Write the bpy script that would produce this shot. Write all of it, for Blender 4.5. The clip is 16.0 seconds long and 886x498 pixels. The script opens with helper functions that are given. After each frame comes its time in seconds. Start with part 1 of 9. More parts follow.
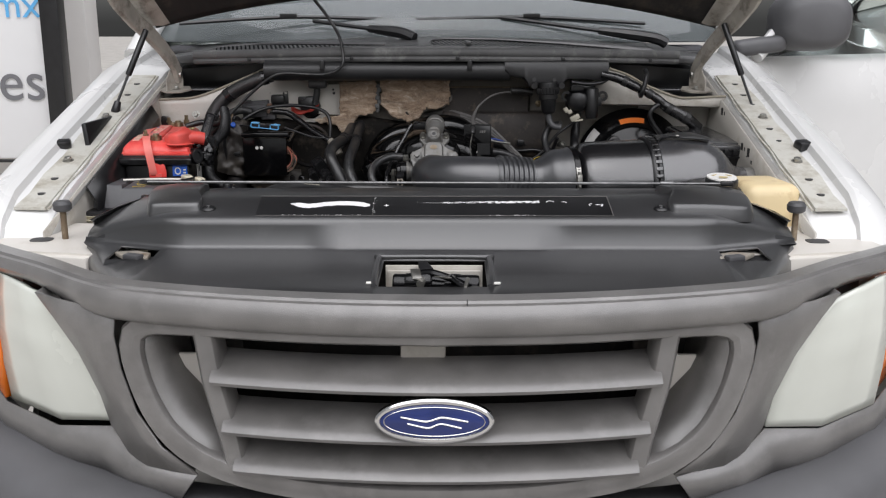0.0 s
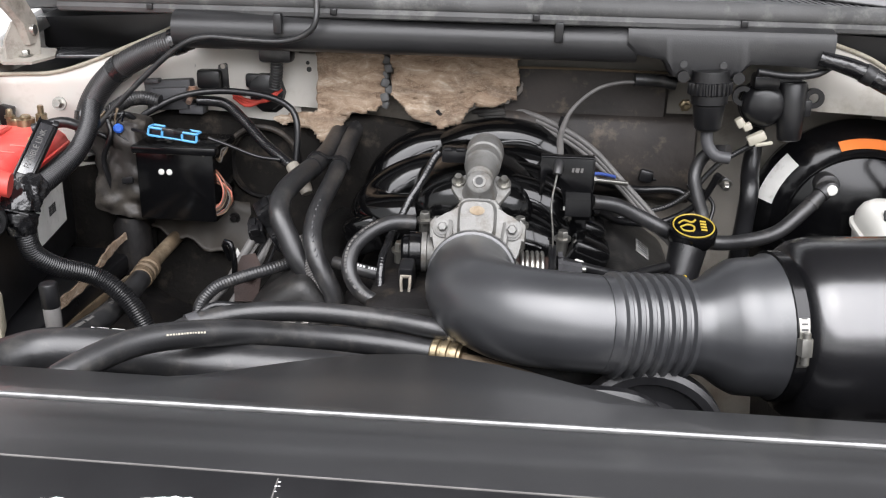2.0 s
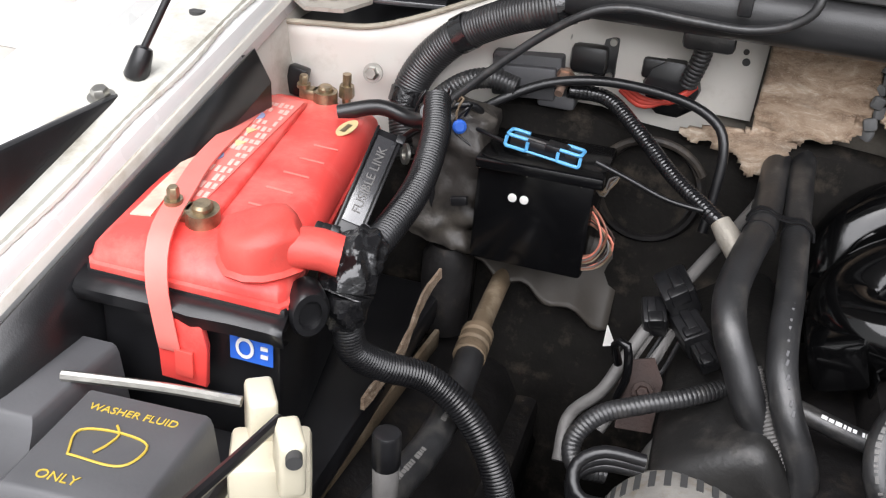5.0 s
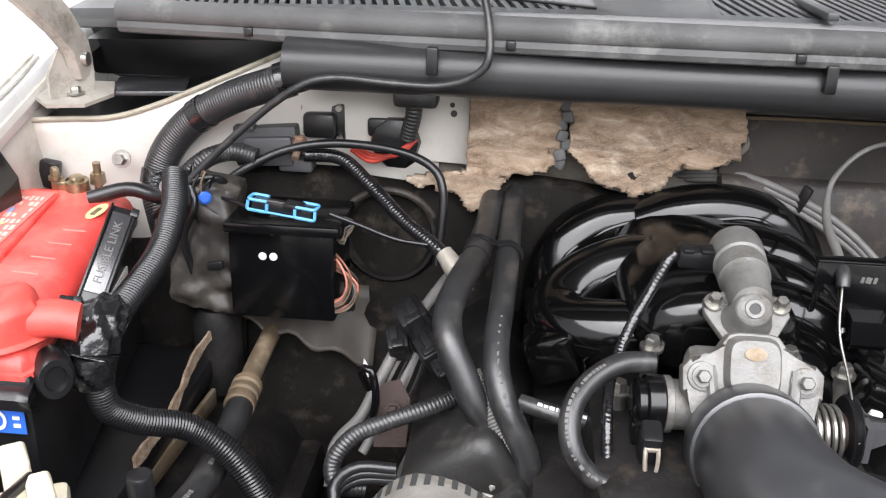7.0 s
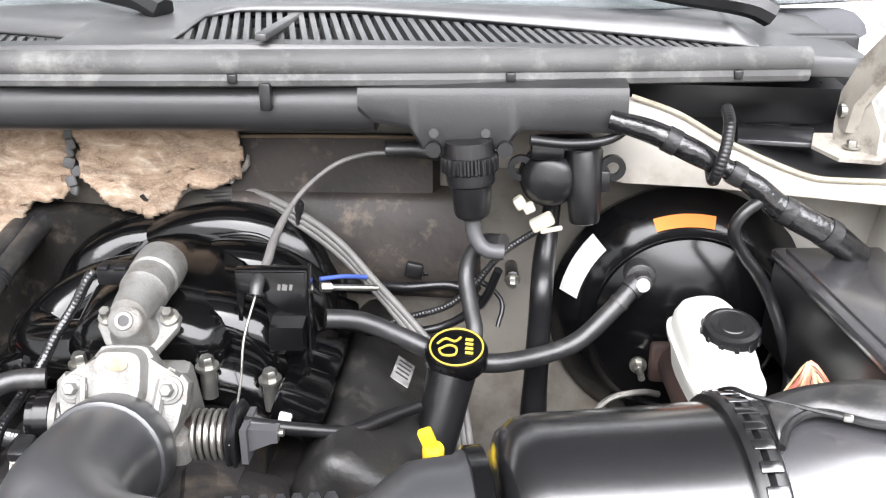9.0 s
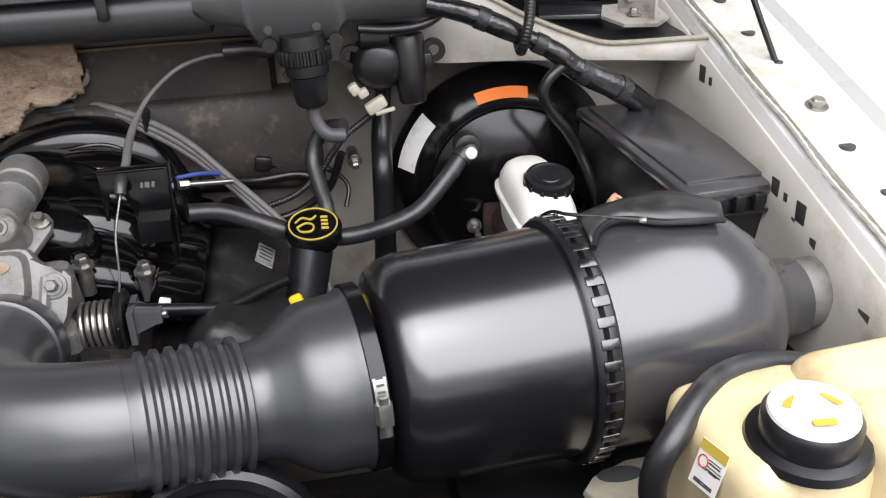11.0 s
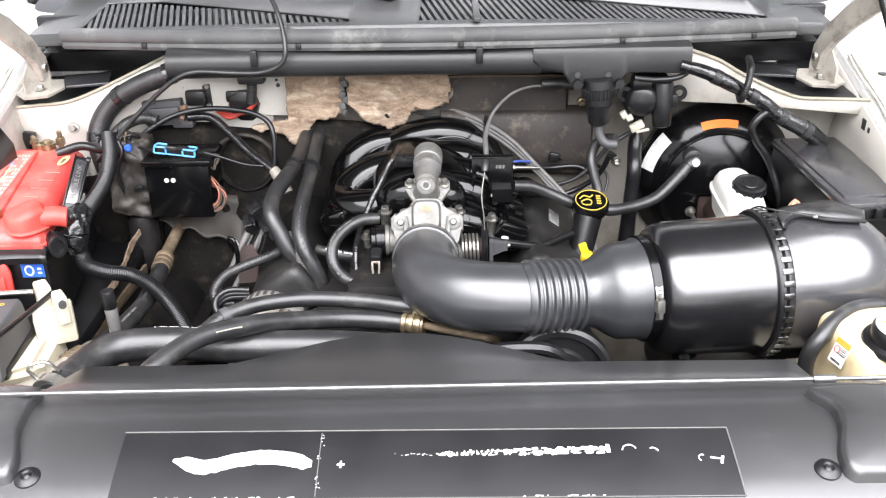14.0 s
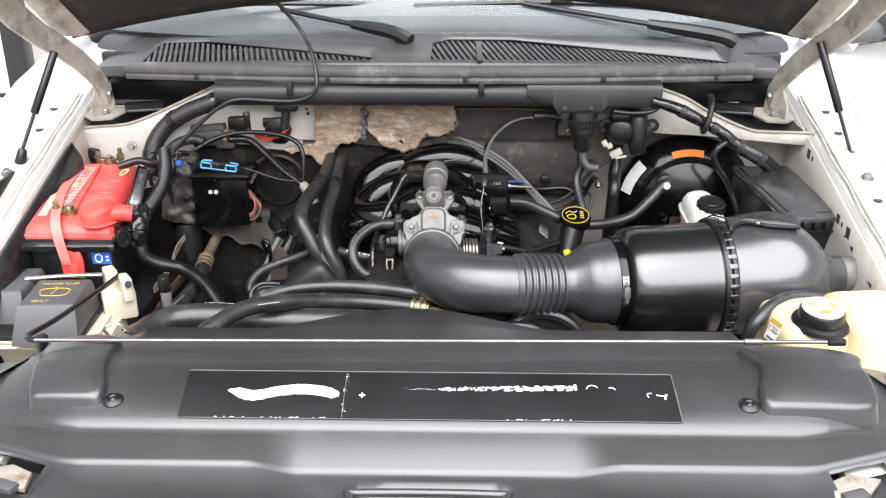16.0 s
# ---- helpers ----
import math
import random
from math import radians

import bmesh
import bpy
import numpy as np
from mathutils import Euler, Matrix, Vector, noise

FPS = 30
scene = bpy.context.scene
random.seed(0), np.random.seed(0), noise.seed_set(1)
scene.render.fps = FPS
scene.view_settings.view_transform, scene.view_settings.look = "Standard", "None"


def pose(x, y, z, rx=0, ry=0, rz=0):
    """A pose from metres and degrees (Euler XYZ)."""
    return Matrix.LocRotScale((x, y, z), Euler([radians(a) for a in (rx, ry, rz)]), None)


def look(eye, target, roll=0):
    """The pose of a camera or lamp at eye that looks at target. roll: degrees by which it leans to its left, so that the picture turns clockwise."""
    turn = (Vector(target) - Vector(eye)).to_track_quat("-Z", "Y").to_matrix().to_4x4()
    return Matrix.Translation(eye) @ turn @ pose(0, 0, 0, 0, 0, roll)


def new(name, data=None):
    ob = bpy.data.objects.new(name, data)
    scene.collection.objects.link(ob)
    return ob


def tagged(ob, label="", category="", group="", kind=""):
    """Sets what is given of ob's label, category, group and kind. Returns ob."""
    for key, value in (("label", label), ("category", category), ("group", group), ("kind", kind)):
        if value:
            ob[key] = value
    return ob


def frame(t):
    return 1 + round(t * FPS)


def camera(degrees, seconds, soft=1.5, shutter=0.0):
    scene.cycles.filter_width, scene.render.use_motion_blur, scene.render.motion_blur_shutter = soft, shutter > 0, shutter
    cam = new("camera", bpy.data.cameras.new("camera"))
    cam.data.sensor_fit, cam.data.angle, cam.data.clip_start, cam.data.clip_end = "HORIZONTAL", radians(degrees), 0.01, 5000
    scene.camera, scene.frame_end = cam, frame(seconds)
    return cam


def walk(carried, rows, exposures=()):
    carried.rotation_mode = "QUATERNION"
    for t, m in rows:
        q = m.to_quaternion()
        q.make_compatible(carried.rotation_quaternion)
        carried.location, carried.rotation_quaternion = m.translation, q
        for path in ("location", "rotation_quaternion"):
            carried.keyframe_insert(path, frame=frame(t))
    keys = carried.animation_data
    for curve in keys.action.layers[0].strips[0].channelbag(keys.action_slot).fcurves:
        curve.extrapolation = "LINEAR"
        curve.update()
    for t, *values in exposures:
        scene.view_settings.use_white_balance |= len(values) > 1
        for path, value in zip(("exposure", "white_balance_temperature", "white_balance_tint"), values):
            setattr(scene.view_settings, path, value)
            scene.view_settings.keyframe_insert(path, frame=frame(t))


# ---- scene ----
cam = camera(51.0, 16.0, soft=1.2)
PATH = [
    (0, (0.047, -0.019, 1.443), (0.027, 1.924, 0.969), -0.02),
    (0.5, (0.063, 0.311, 1.457), (0.034, 2.250, 0.970), 0.57),
    (1, (0.030, 0.642, 1.470), (0.011, 2.568, 0.930), 0.19),
    (1.5, (0.038, 0.924, 1.469), (-0.001, 2.836, 0.883), 1.01),
    (2, (0.058, 1.180, 1.487), (-0.113, 3.051, 0.800), 1.17),
    (2.5, (0.022, 1.351, 1.496), (-0.232, 3.152, 0.665), 4.17),
    (3, (-0.095, 1.464, 1.464), (-0.465, 3.214, 0.571), 6.92),
    (3.5, (-0.213, 1.536, 1.444), (-0.650, 3.234, 0.482), 7.52),
    (3.7, (-0.252, 1.556, 1.454), (-0.724, 3.214, 0.440), 8.09),
    (5.8, (-0.321, 1.631, 1.495), (-0.717, 3.397, 0.643), 2.66),
    (6, (-0.304, 1.630, 1.496), (-0.665, 3.409, 0.657), 2.38),
    (6.5, (-0.260, 1.591, 1.490), (-0.518, 3.421, 0.725), 2.01),
    (7, (-0.202, 1.544, 1.511), (-0.359, 3.389, 0.756), 1.74),
    (7.5, (-0.046, 1.532, 1.528), (-0.195, 3.373, 0.761), 1.34),
    (8, (0.115, 1.520, 1.534), (-0.103, 3.365, 0.793), -0.58),
    (8.5, (0.241, 1.538, 1.525), (0.044, 3.390, 0.798), -1.25),
    (9, (0.316, 1.548, 1.517), (0.224, 3.419, 0.816), -0.55),
    (9.2, (0.343, 1.549, 1.511), (0.296, 3.425, 0.818), -0.69),
    (11.3, (0.262, 1.407, 1.508), (0.528, 3.164, 0.590), -2.85),
    (11.5, (0.229, 1.397, 1.505), (0.462, 3.140, 0.551), -2.84),
    (12, (0.129, 1.383, 1.521), (0.216, 3.129, 0.549), -0.84),
    (12.5, (0.062, 1.321, 1.568), (0.039, 3.051, 0.565), -1.14),
    (13, (0.043, 1.199, 1.643), (-0.028, 2.909, 0.608), -1.94),
    (13.5, (0.034, 1.061, 1.719), (-0.018, 2.807, 0.745), -2.02),
    (14, (0.050, 0.894, 1.746), (0.019, 2.685, 0.857), -1.12),
    (14.5, (0.056, 0.732, 1.754), (-0.004, 2.536, 0.893), -1.15),
    (15, (0.066, 0.643, 1.760), (0.007, 2.471, 0.949), -1.29),
    (15.5, (0.056, 0.626, 1.762), (0.018, 2.461, 0.969), -0.11),
    (16, (0.056, 0.615, 1.765), (0.014, 2.458, 0.989), -0.11),
]
walk(cam, [(t, look(eye, target, roll)) for t, eye, target, roll in PATH],
     exposures=[(0, -0.35), (0.5, 0.05), (1, 0.4), (1.5, 0.77), (2, 0.97), (3, 1.75), (3.7, 1.6), (5.8, 0.63), (6.5, 0.8), (7, 1.3), (7.5, 1.98), (8, 2.05), (9.2, 1.97), (11.3, 0.68), (12.5, 1.25), (13.5, 1.6), (14.2, 1.65), (15, 1.38), (16, 1.1)])

# ---- light ----
world = bpy.data.worlds.new("overcast")
scene.world = world
world.use_nodes = True
wn = world.node_tree.nodes
sky = wn.new("ShaderNodeTexSky")
sky.sky_type = "NISHITA"
sky.sun_disc = False
sky.sun_elevation, sky.sun_rotation = radians(60), radians(190)
sky.dust_density, sky.ozone_density, sky.air_density = 3.0, 1.0, 1.0
pale = wn.new("ShaderNodeHueSaturation")
pale.inputs["Saturation"].default_value = 0.12
world.node_tree.links.new(sky.outputs["Color"], pale.inputs["Color"])
world.node_tree.links.new(pale.outputs["Color"], wn["Background"].inputs["Color"])
wn["Background"].inputs["Strength"].default_value = 0.085
sun = new("sun", bpy.data.lights.new("sun", "SUN"))
sun.data.energy, sun.data.angle, sun.data.color = 4.6, radians(90), (0.96, 0.953, 1.0)
sun.matrix_world = look((0.9, -0.3, 6.0), (0.1, 2.2, 1.0))

# ---- materials ----
def material(name, base, rough=0.5, metal=0.0, var=0.2, scale=18.0, bump=0.1, grain=350.0, dirt=None, amount=0.0, dirt_scale=9.0, coat=0.0, spec=0.5):
    """A procedural surface: base colour with broad variation, an optional layer of dirt, fine relief."""
    m = bpy.data.materials.new(name)
    m.use_nodes = True
    nt = m.node_tree
    n, link = nt.nodes, nt.links.new
    bsdf = n["Principled BSDF"]
    tc = n.new("ShaderNodeTexCoord")
    big = n.new("ShaderNodeTexNoise")
    big.inputs["Scale"].default_value, big.inputs["Detail"].default_value = scale, 6
    link(tc.outputs["Object"], big.inputs["Vector"])
    ramp = n.new("ShaderNodeValToRGB")
    ramp.color_ramp.elements[0].position, ramp.color_ramp.elements[1].position = 0.3, 0.72
    ramp.color_ramp.elements[0].color = (*[c * (1 - var) for c in base], 1)
    ramp.color_ramp.elements[1].color = (*[min(1, c * (1 + var)) for c in base], 1)
    link(big.outputs["Fac"], ramp.inputs["Fac"])
    colour = ramp.outputs["Color"]
    rough_add = n.new("ShaderNodeMapRange")
    rough_add.inputs["To Min"].default_value, rough_add.inputs["To Max"].default_value = max(0.02, rough - 0.08), min(1, rough + 0.12)
    link(big.outputs["Fac"], rough_add.inputs["Value"])
    link(rough_add.outputs["Result"], bsdf.inputs["Roughness"])
    if dirt:
        stain = n.new("ShaderNodeTexNoise")
        stain.inputs["Scale"].default_value, stain.inputs["Detail"].default_value, stain.inputs["Roughness"].default_value = dirt_scale, 9, 0.7
        link(tc.outputs["Object"], stain.inputs["Vector"])
        cut = n.new("ShaderNodeMapRange")
        cut.inputs["From Min"].default_value, cut.inputs["From Max"].default_value = 0.62 - amount * 0.3, 0.82 - amount * 0.3
        link(stain.outputs["Fac"], cut.inputs["Value"])
        mix = n.new("ShaderNodeMixRGB")
        mix.inputs["Color2"].default_value = (*dirt, 1)
        link(cut.outputs["Result"], mix.inputs["Fac"])
        link(colour, mix.inputs["Color1"])
        colour = mix.outputs["Color"]
    link(colour, bsdf.inputs["Base Color"])
    bsdf.inputs["Metallic"].default_value = metal
    bsdf.inputs["Coat Weight"].default_value = coat
    bsdf.inputs["Coat Roughness"].default_value = max(0.08, rough * 0.9)
    bsdf.inputs["Specular IOR Level"].default_value = spec
    if bump:
        fine = n.new("ShaderNodeTexNoise")
        fine.inputs["Scale"].default_value, fine.inputs["Detail"].default_value = grain, 4
        link(tc.outputs["Object"], fine.inputs["Vector"])
        rise = n.new("ShaderNodeBump")
        rise.inputs["Strength"].default_value, rise.inputs["Distance"].default_value = bump, 0.002
        link(fine.outputs["Fac"], rise.inputs["Height"])
        link(rise.outputs["Normal"], bsdf.inputs["Normal"])
    return m


def fibrous(name):
    """Matted mineral fibre: brown, with charred patches and pale fibre ends."""
    m = bpy.data.materials.new(name)
    m.use_nodes = True
    n, link = m.node_tree.nodes, m.node_tree.links.new
    bsdf = n["Principled BSDF"]
    tc = n.new("ShaderNodeTexCoord")
    # the fibres lie mostly across the sheet
    lay_ = n.new("ShaderNodeMapping")
    lay_.inputs["Scale"].default_value = (0.6, 1.0, 1.35)
    link(tc.outputs["Object"], lay_.inputs["Vector"])

    def layer(scale, detail, distort, stops):
        t = n.new("ShaderNodeTexNoise")
        t.inputs["Scale"].default_value, t.inputs["Detail"].default_value, t.inputs["Distortion"].default_value, t.inputs["Roughness"].default_value = scale, detail, distort, 0.65
        link(lay_.outputs["Vector"], t.inputs["Vector"])
        r = n.new("ShaderNodeValToRGB")
        while len(r.color_ramp.elements) < len(stops):
            r.color_ramp.elements.new(0.5)
        for e, (at, c) in zip(r.color_ramp.elements, stops):
            e.position, e.color = at, (*c, 1)
        link(t.outputs["Fac"], r.inputs["Fac"])
        return t, r

    _, ground = layer(42, 9, 1.2, ((0.28, (0.15, 0.098, 0.064)), (0.42, (0.31, 0.215, 0.145)), (0.56, (0.43, 0.32, 0.23)), (0.70, (0.66, 0.57, 0.46))))
    _, char = layer(17, 8, 0.8, ((0.47, (0, 0, 0)), (0.64, (1, 1, 1))))
    fine_tex, fine = layer(230, 5, 2.5, ((0.52, (0, 0, 0)), (0.68, (1, 1, 1))))
    dark = n.new("ShaderNodeMixRGB")
    dark.inputs["Color2"].default_value = (0.075, 0.05, 0.034, 1)
    scaled = n.new("ShaderNodeMath")
    scaled.operation = "MULTIPLY"
    scaled.inputs[1].default_value = 0.60
    link(char.outputs["Color"], scaled.inputs[0])
    link(scaled.outputs[0], dark.inputs["Fac"])
    link(ground.outputs["Color"], dark.inputs["Color1"])
    pale = n.new("ShaderNodeMixRGB")
    pale.inputs["Color2"].default_value = (0.62, 0.52, 0.41, 1)
    half = n.new("ShaderNodeMath")
    half.operation = "MULTIPLY"
    half.inputs[1].default_value = 0.42
    link(fine.outputs["Color"], half.inputs[0])
    link(half.outputs[0], pale.inputs["Fac"])
    link(dark.outputs["Color"], pale.inputs["Color1"])
    link(pale.outputs["Color"], bsdf.inputs["Base Color"])
    bsdf.inputs["Roughness"].default_value = 0.7
    rise = n.new("ShaderNodeBump")
    rise.inputs["Strength"].default_value, rise.inputs["Distance"].default_value = 0.8, 0.003
    link(fine_tex.outputs["Fac"], rise.inputs["Height"])
    link(rise.outputs["Normal"], bsdf.inputs["Normal"])
    return m


M_COVER = material("satin black plastic cover", (0.026, 0.0262, 0.0275), 0.30, var=0.15, scale=6, bump=0.07, grain=900, dirt=(0.05, 0.05, 0.05), amount=0.15, dirt_scale=6, spec=0.9, coat=0.42)
M_GRILLE = material("grey moulded plastic", (0.145, 0.139, 0.134), 0.36, var=0.2, scale=14, bump=0.3, grain=700, dirt=(0.20, 0.193, 0.187), amount=0.35, spec=1.0, coat=0.5)
M_BUMPER = material("dark grey bumper plastic", (0.10, 0.10, 0.105), 0.5, var=0.15, scale=8, bump=0.15, grain=900)
M_WHITE = material("white body paint", (0.74, 0.74, 0.73), 0.25, var=0.03, scale=4, bump=0.0, coat=0.6)
M_BAY = material("off-white painted sheet metal, dusty", (0.50, 0.475, 0.43), 0.5, var=0.08, scale=7, bump=0.05, grain=200, dirt=(0.30, 0.26, 0.20), amount=0.35, dirt_scale=7)
M_FIREWALL = material("greasy dust-stained firewall paint, darkened for shade", (0.18, 0.165, 0.143), 0.45, var=0.2, scale=6, bump=0.12, grain=90, dirt=(0.10, 0.08, 0.06), amount=0.45, dirt_scale=9)
M_FLANGE = material("worn white painted flange", (0.56, 0.55, 0.50), 0.4, var=0.06, scale=8, bump=0.05, dirt=(0.34, 0.31, 0.25), amount=0.5, dirt_scale=16)
# base set near black to stand in for shade deep in the bay
M_UNDER = material("grimy metal blackened as in shade", (0.010, 0.009, 0.009), 0.6, var=0.5, scale=25, bump=0.5, grain=120, dirt=(0.05, 0.04, 0.03), amount=0.3, dirt_scale=22, spec=0.3)
M_BLACK = material("black plastic", (0.009, 0.009, 0.010), 0.3, var=0.3, scale=25, bump=0.08, grain=700, spec=0.6)
M_COWL = material("weathered black cowl plastic", (0.045, 0.045, 0.046), 0.34, var=0.2, scale=9, bump=0.1, grain=700, dirt=(0.09, 0.087, 0.085), amount=0.25, spec=0.9)
M_SEAL = material("grey weathered rubber seal", (0.10, 0.10, 0.10), 0.6, var=0.25, scale=14, bump=0.2, grain=300, dirt=(0.22, 0.22, 0.21), amount=0.3, dirt_scale=20)
M_RUBBER = material("black rubber hose", (0.019, 0.019, 0.020), 0.36, var=0.35, scale=26, bump=0.10, grain=420, dirt=(0.065, 0.061, 0.056), amount=0.32, dirt_scale=28, spec=0.75)
M_DUCT = material("dark grey rubber duct", (0.032, 0.033, 0.036), 0.33, var=0.12, scale=9, bump=0.035, grain=700, dirt=(0.09, 0.09, 0.09), amount=0.15, spec=1.0, coat=0.4)
M_CAN = material("satin black air cleaner plastic", (0.008, 0.008, 0.009), 0.20, var=0.12, scale=6, bump=0.03, grain=800, spec=1.0, coat=0.8)
M_CANG = material("dark grey air cleaner plastic", (0.040, 0.040, 0.043), 0.22, var=0.12, scale=6, bump=0.03, grain=800, spec=1.0, coat=0.8)
M_GLOSS = material("glossy black intake plastic", (0.0028, 0.0028, 0.003), 0.11, var=0.3, scale=14, bump=0.02, grain=160, spec=0.55, coat=0.0)
M_BOOST = material("gloss black enamel", (0.004, 0.004, 0.0045), 0.15, var=0.2, scale=10, bump=0.02, dirt=(0.014, 0.012, 0.010), amount=0.1, spec=0.45)
M_ALU = material("cast aluminium", (0.205, 0.202, 0.193), 0.50, metal=0.40, var=0.16, scale=40, bump=0.30, grain=420, dirt=(0.12, 0.105, 0.085), amount=0.4, dirt_scale=45)
M_ALT = material("dusty cast alternator metal", (0.33, 0.315, 0.29), 0.55, metal=0.35, var=0.25, scale=30, bump=0.4, grain=300, dirt=(0.22, 0.17, 0.11), amount=0.4, dirt_scale=25)
M_STEEL = material("zinc plated steel", (0.40, 0.39, 0.36), 0.3, metal=0.9, var=0.2, scale=60, bump=0.1)
M_RODMETAL = material("dull plated rod", (0.22, 0.22, 0.22), 0.32, metal=0.85, var=0.3, scale=50, bump=0.1)
M_CHROME = material("bright metal trim", (0.72, 0.72, 0.72), 0.18, metal=1.0, var=0.05, bump=0.02)
M_BRASS = material("brass and corroded lead", (0.33, 0.265, 0.17), 0.34, metal=0.85, var=0.35, scale=120, bump=0.15, grain=500)
M_HINGE = material("dusty beige hinge paint", (0.34, 0.315, 0.275), 0.42, var=0.25, scale=20, bump=0.1, grain=200, dirt=(0.12, 0.10, 0.08), amount=0.4, dirt_scale=26)
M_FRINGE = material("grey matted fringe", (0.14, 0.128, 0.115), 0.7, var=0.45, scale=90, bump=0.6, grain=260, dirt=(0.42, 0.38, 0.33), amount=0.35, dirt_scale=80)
M_STUD = material("dull copper plating", (0.52, 0.36, 0.28), 0.35, metal=0.75, var=0.25, scale=120, bump=0.1)
M_RED = material("red battery plastic", (0.80, 0.07, 0.06), 0.36, var=0.10, scale=9, bump=0.05, dirt=(0.84, 0.19, 0.16), amount=0.45, dirt_scale=9)
M_REDCAP = material("dusty red rubber", (0.68, 0.075, 0.06), 0.5, var=0.2, scale=30, bump=0.15, dirt=(0.42, 0.16, 0.12), amount=0.3)
M_FADED = material("faded pink red tape", (0.80, 0.20, 0.17), 0.45, var=0.12, scale=20, bump=0.05)
M_WORN = material("worn pinkish paper label", (0.74, 0.46, 0.37), 0.6, var=0.2, scale=60, bump=0.1, dirt=(0.70, 0.60, 0.46), amount=0.5, dirt_scale=55)
M_FADED2 = material("faded pale print", (0.86, 0.52, 0.46), 0.5, var=0.15, scale=150, bump=0.0)
M_NATURAL = material("milky translucent plastic", (0.60, 0.555, 0.43), 0.4, var=0.06, scale=12, bump=0.05, dirt=(0.36, 0.30, 0.20), amount=0.35)
M_AMBERTANK = material("yellowed translucent plastic", (0.74, 0.60, 0.36), 0.38, var=0.1, scale=10, bump=0.05, dirt=(0.42, 0.26, 0.10), amount=0.3)
M_WHITEP = material("white plastic", (0.78, 0.77, 0.72), 0.4, var=0.05, scale=20, bump=0.03)
M_FOIL = fibrous("charred fibrous insulation")
M_FELT = material("sooty insulation blackened as in shade", (0.010, 0.009, 0.008), 0.8, var=0.45, scale=20, bump=0.6, grain=150, dirt=(0.05, 0.041, 0.032), amount=0.28, dirt_scale=26, spec=0.15)
M_SOOT = material("sooty dark brown panel", (0.026, 0.021, 0.018), 0.62, var=0.6, scale=11, bump=0.35, grain=120, dirt=(0.11, 0.085, 0.062), amount=0.24, dirt_scale=30)
M_JACKET = material("dusty black coated cloth", (0.034, 0.030, 0.027), 0.45, var=0.3, scale=22, bump=0.3, grain=160, dirt=(0.085, 0.075, 0.063), amount=0.45, dirt_scale=18)
M_CREAM = material("clean cream paint", (0.66, 0.63, 0.58), 0.35, var=0.03, scale=6, bump=0.02, dirt=(0.5, 0.46, 0.4), amount=0.1)
M_TAPE = material("shiny black vinyl tape", (0.010, 0.010, 0.011), 0.16, var=0.3, scale=60, bump=0.9, grain=90, spec=0.8)
M_BAR = material("black duct plastic", (0.030, 0.030, 0.031), 0.34, var=0.15, scale=9, bump=0.1, grain=700, dirt=(0.05, 0.05, 0.048), amount=0.2)
M_VALVE = material("dusty grey-black casting", (0.014, 0.0135, 0.013), 0.42, var=0.25, scale=18, bump=0.25, grain=200, dirt=(0.055, 0.05, 0.045), amount=0.25, dirt_scale=24)
M_CREAMP = material("cream plastic", (0.48, 0.45, 0.37), 0.4, var=0.1, scale=30, bump=0.05, dirt=(0.35, 0.3, 0.22), amount=0.25, dirt_scale=40)
M_SEALER = material("dirty beige seam sealer", (0.36, 0.33, 0.26), 0.6, var=0.2, scale=40, bump=0.3, dirt=(0.18, 0.15, 0.11), amount=0.4, dirt_scale=40)
M_OVAL = material("yellowed sticker", (0.72, 0.58, 0.30), 0.5, var=0.12, scale=60, bump=0.0)
M_PALEPIPE = material("pale dusty metal", (0.38, 0.35, 0.30), 0.5, metal=0.3, var=0.25, scale=25, bump=0.3, dirt=(0.20, 0.14, 0.09), amount=0.45, dirt_scale=25)
M_TAN = material("dusty tan metal pipe", (0.17, 0.125, 0.08), 0.6, metal=0.2, var=0.3, scale=30, bump=0.3, dirt=(0.45, 0.38, 0.28), amount=0.35)
M_GREYP = material("mid grey plastic", (0.07, 0.07, 0.074), 0.45, var=0.12, scale=20, bump=0.06)
M_BLUE = material("bright blue plastic", (0.03, 0.13, 0.58), 0.4, var=0.1, bump=0.03)
M_FADEBLUE = material("faded blue print", (0.30, 0.34, 0.55), 0.5, var=0.1, bump=0.0)
M_BLUEWIRE = material("dull blue wire", (0.05, 0.09, 0.32), 0.45, var=0.15, bump=0.0)
M_CYAN = material("light blue plastic clip", (0.12, 0.42, 0.75), 0.4, var=0.1, bump=0.03)
M_SALMON = material("salmon wire insulation", (0.62, 0.20, 0.14), 0.45, var=0.15, scale=80, bump=0.0)
M_STRAW = material("straw coloured wire insulation", (0.60, 0.46, 0.27), 0.45, var=0.15, scale=80, bump=0.0)
M_DUSTY = material("dust-coated dark panel", (0.026, 0.021, 0.017), 0.65, var=0.5, scale=12, bump=0.2, grain=120, dirt=(0.10, 0.08, 0.06), amount=0.4, dirt_scale=14)
M_PANEL = material("dusty dark grey-brown lower panel", (0.058, 0.050, 0.041), 0.55, var=0.3, scale=9, bump=0.15, grain=120, dirt=(0.045, 0.037, 0.030), amount=0.4, dirt_scale=13)
M_ORANGE = material("orange label", (0.85, 0.20, 0.02), 0.5, var=0.06, bump=0.0)
M_YELLOW = material("yellow plastic", (0.85, 0.60, 0.03), 0.4, var=0.06, bump=0.03)
M_PRINT = material("yellow print", (0.50, 0.36, 0.05), 0.5, var=0.03, bump=0.0)
M_LABEL = material("white paper label", (0.72, 0.71, 0.68), 0.55, var=0.08, scale=40, bump=0.03, dirt=(0.45, 0.43, 0.38), amount=0.2, dirt_scale=60)
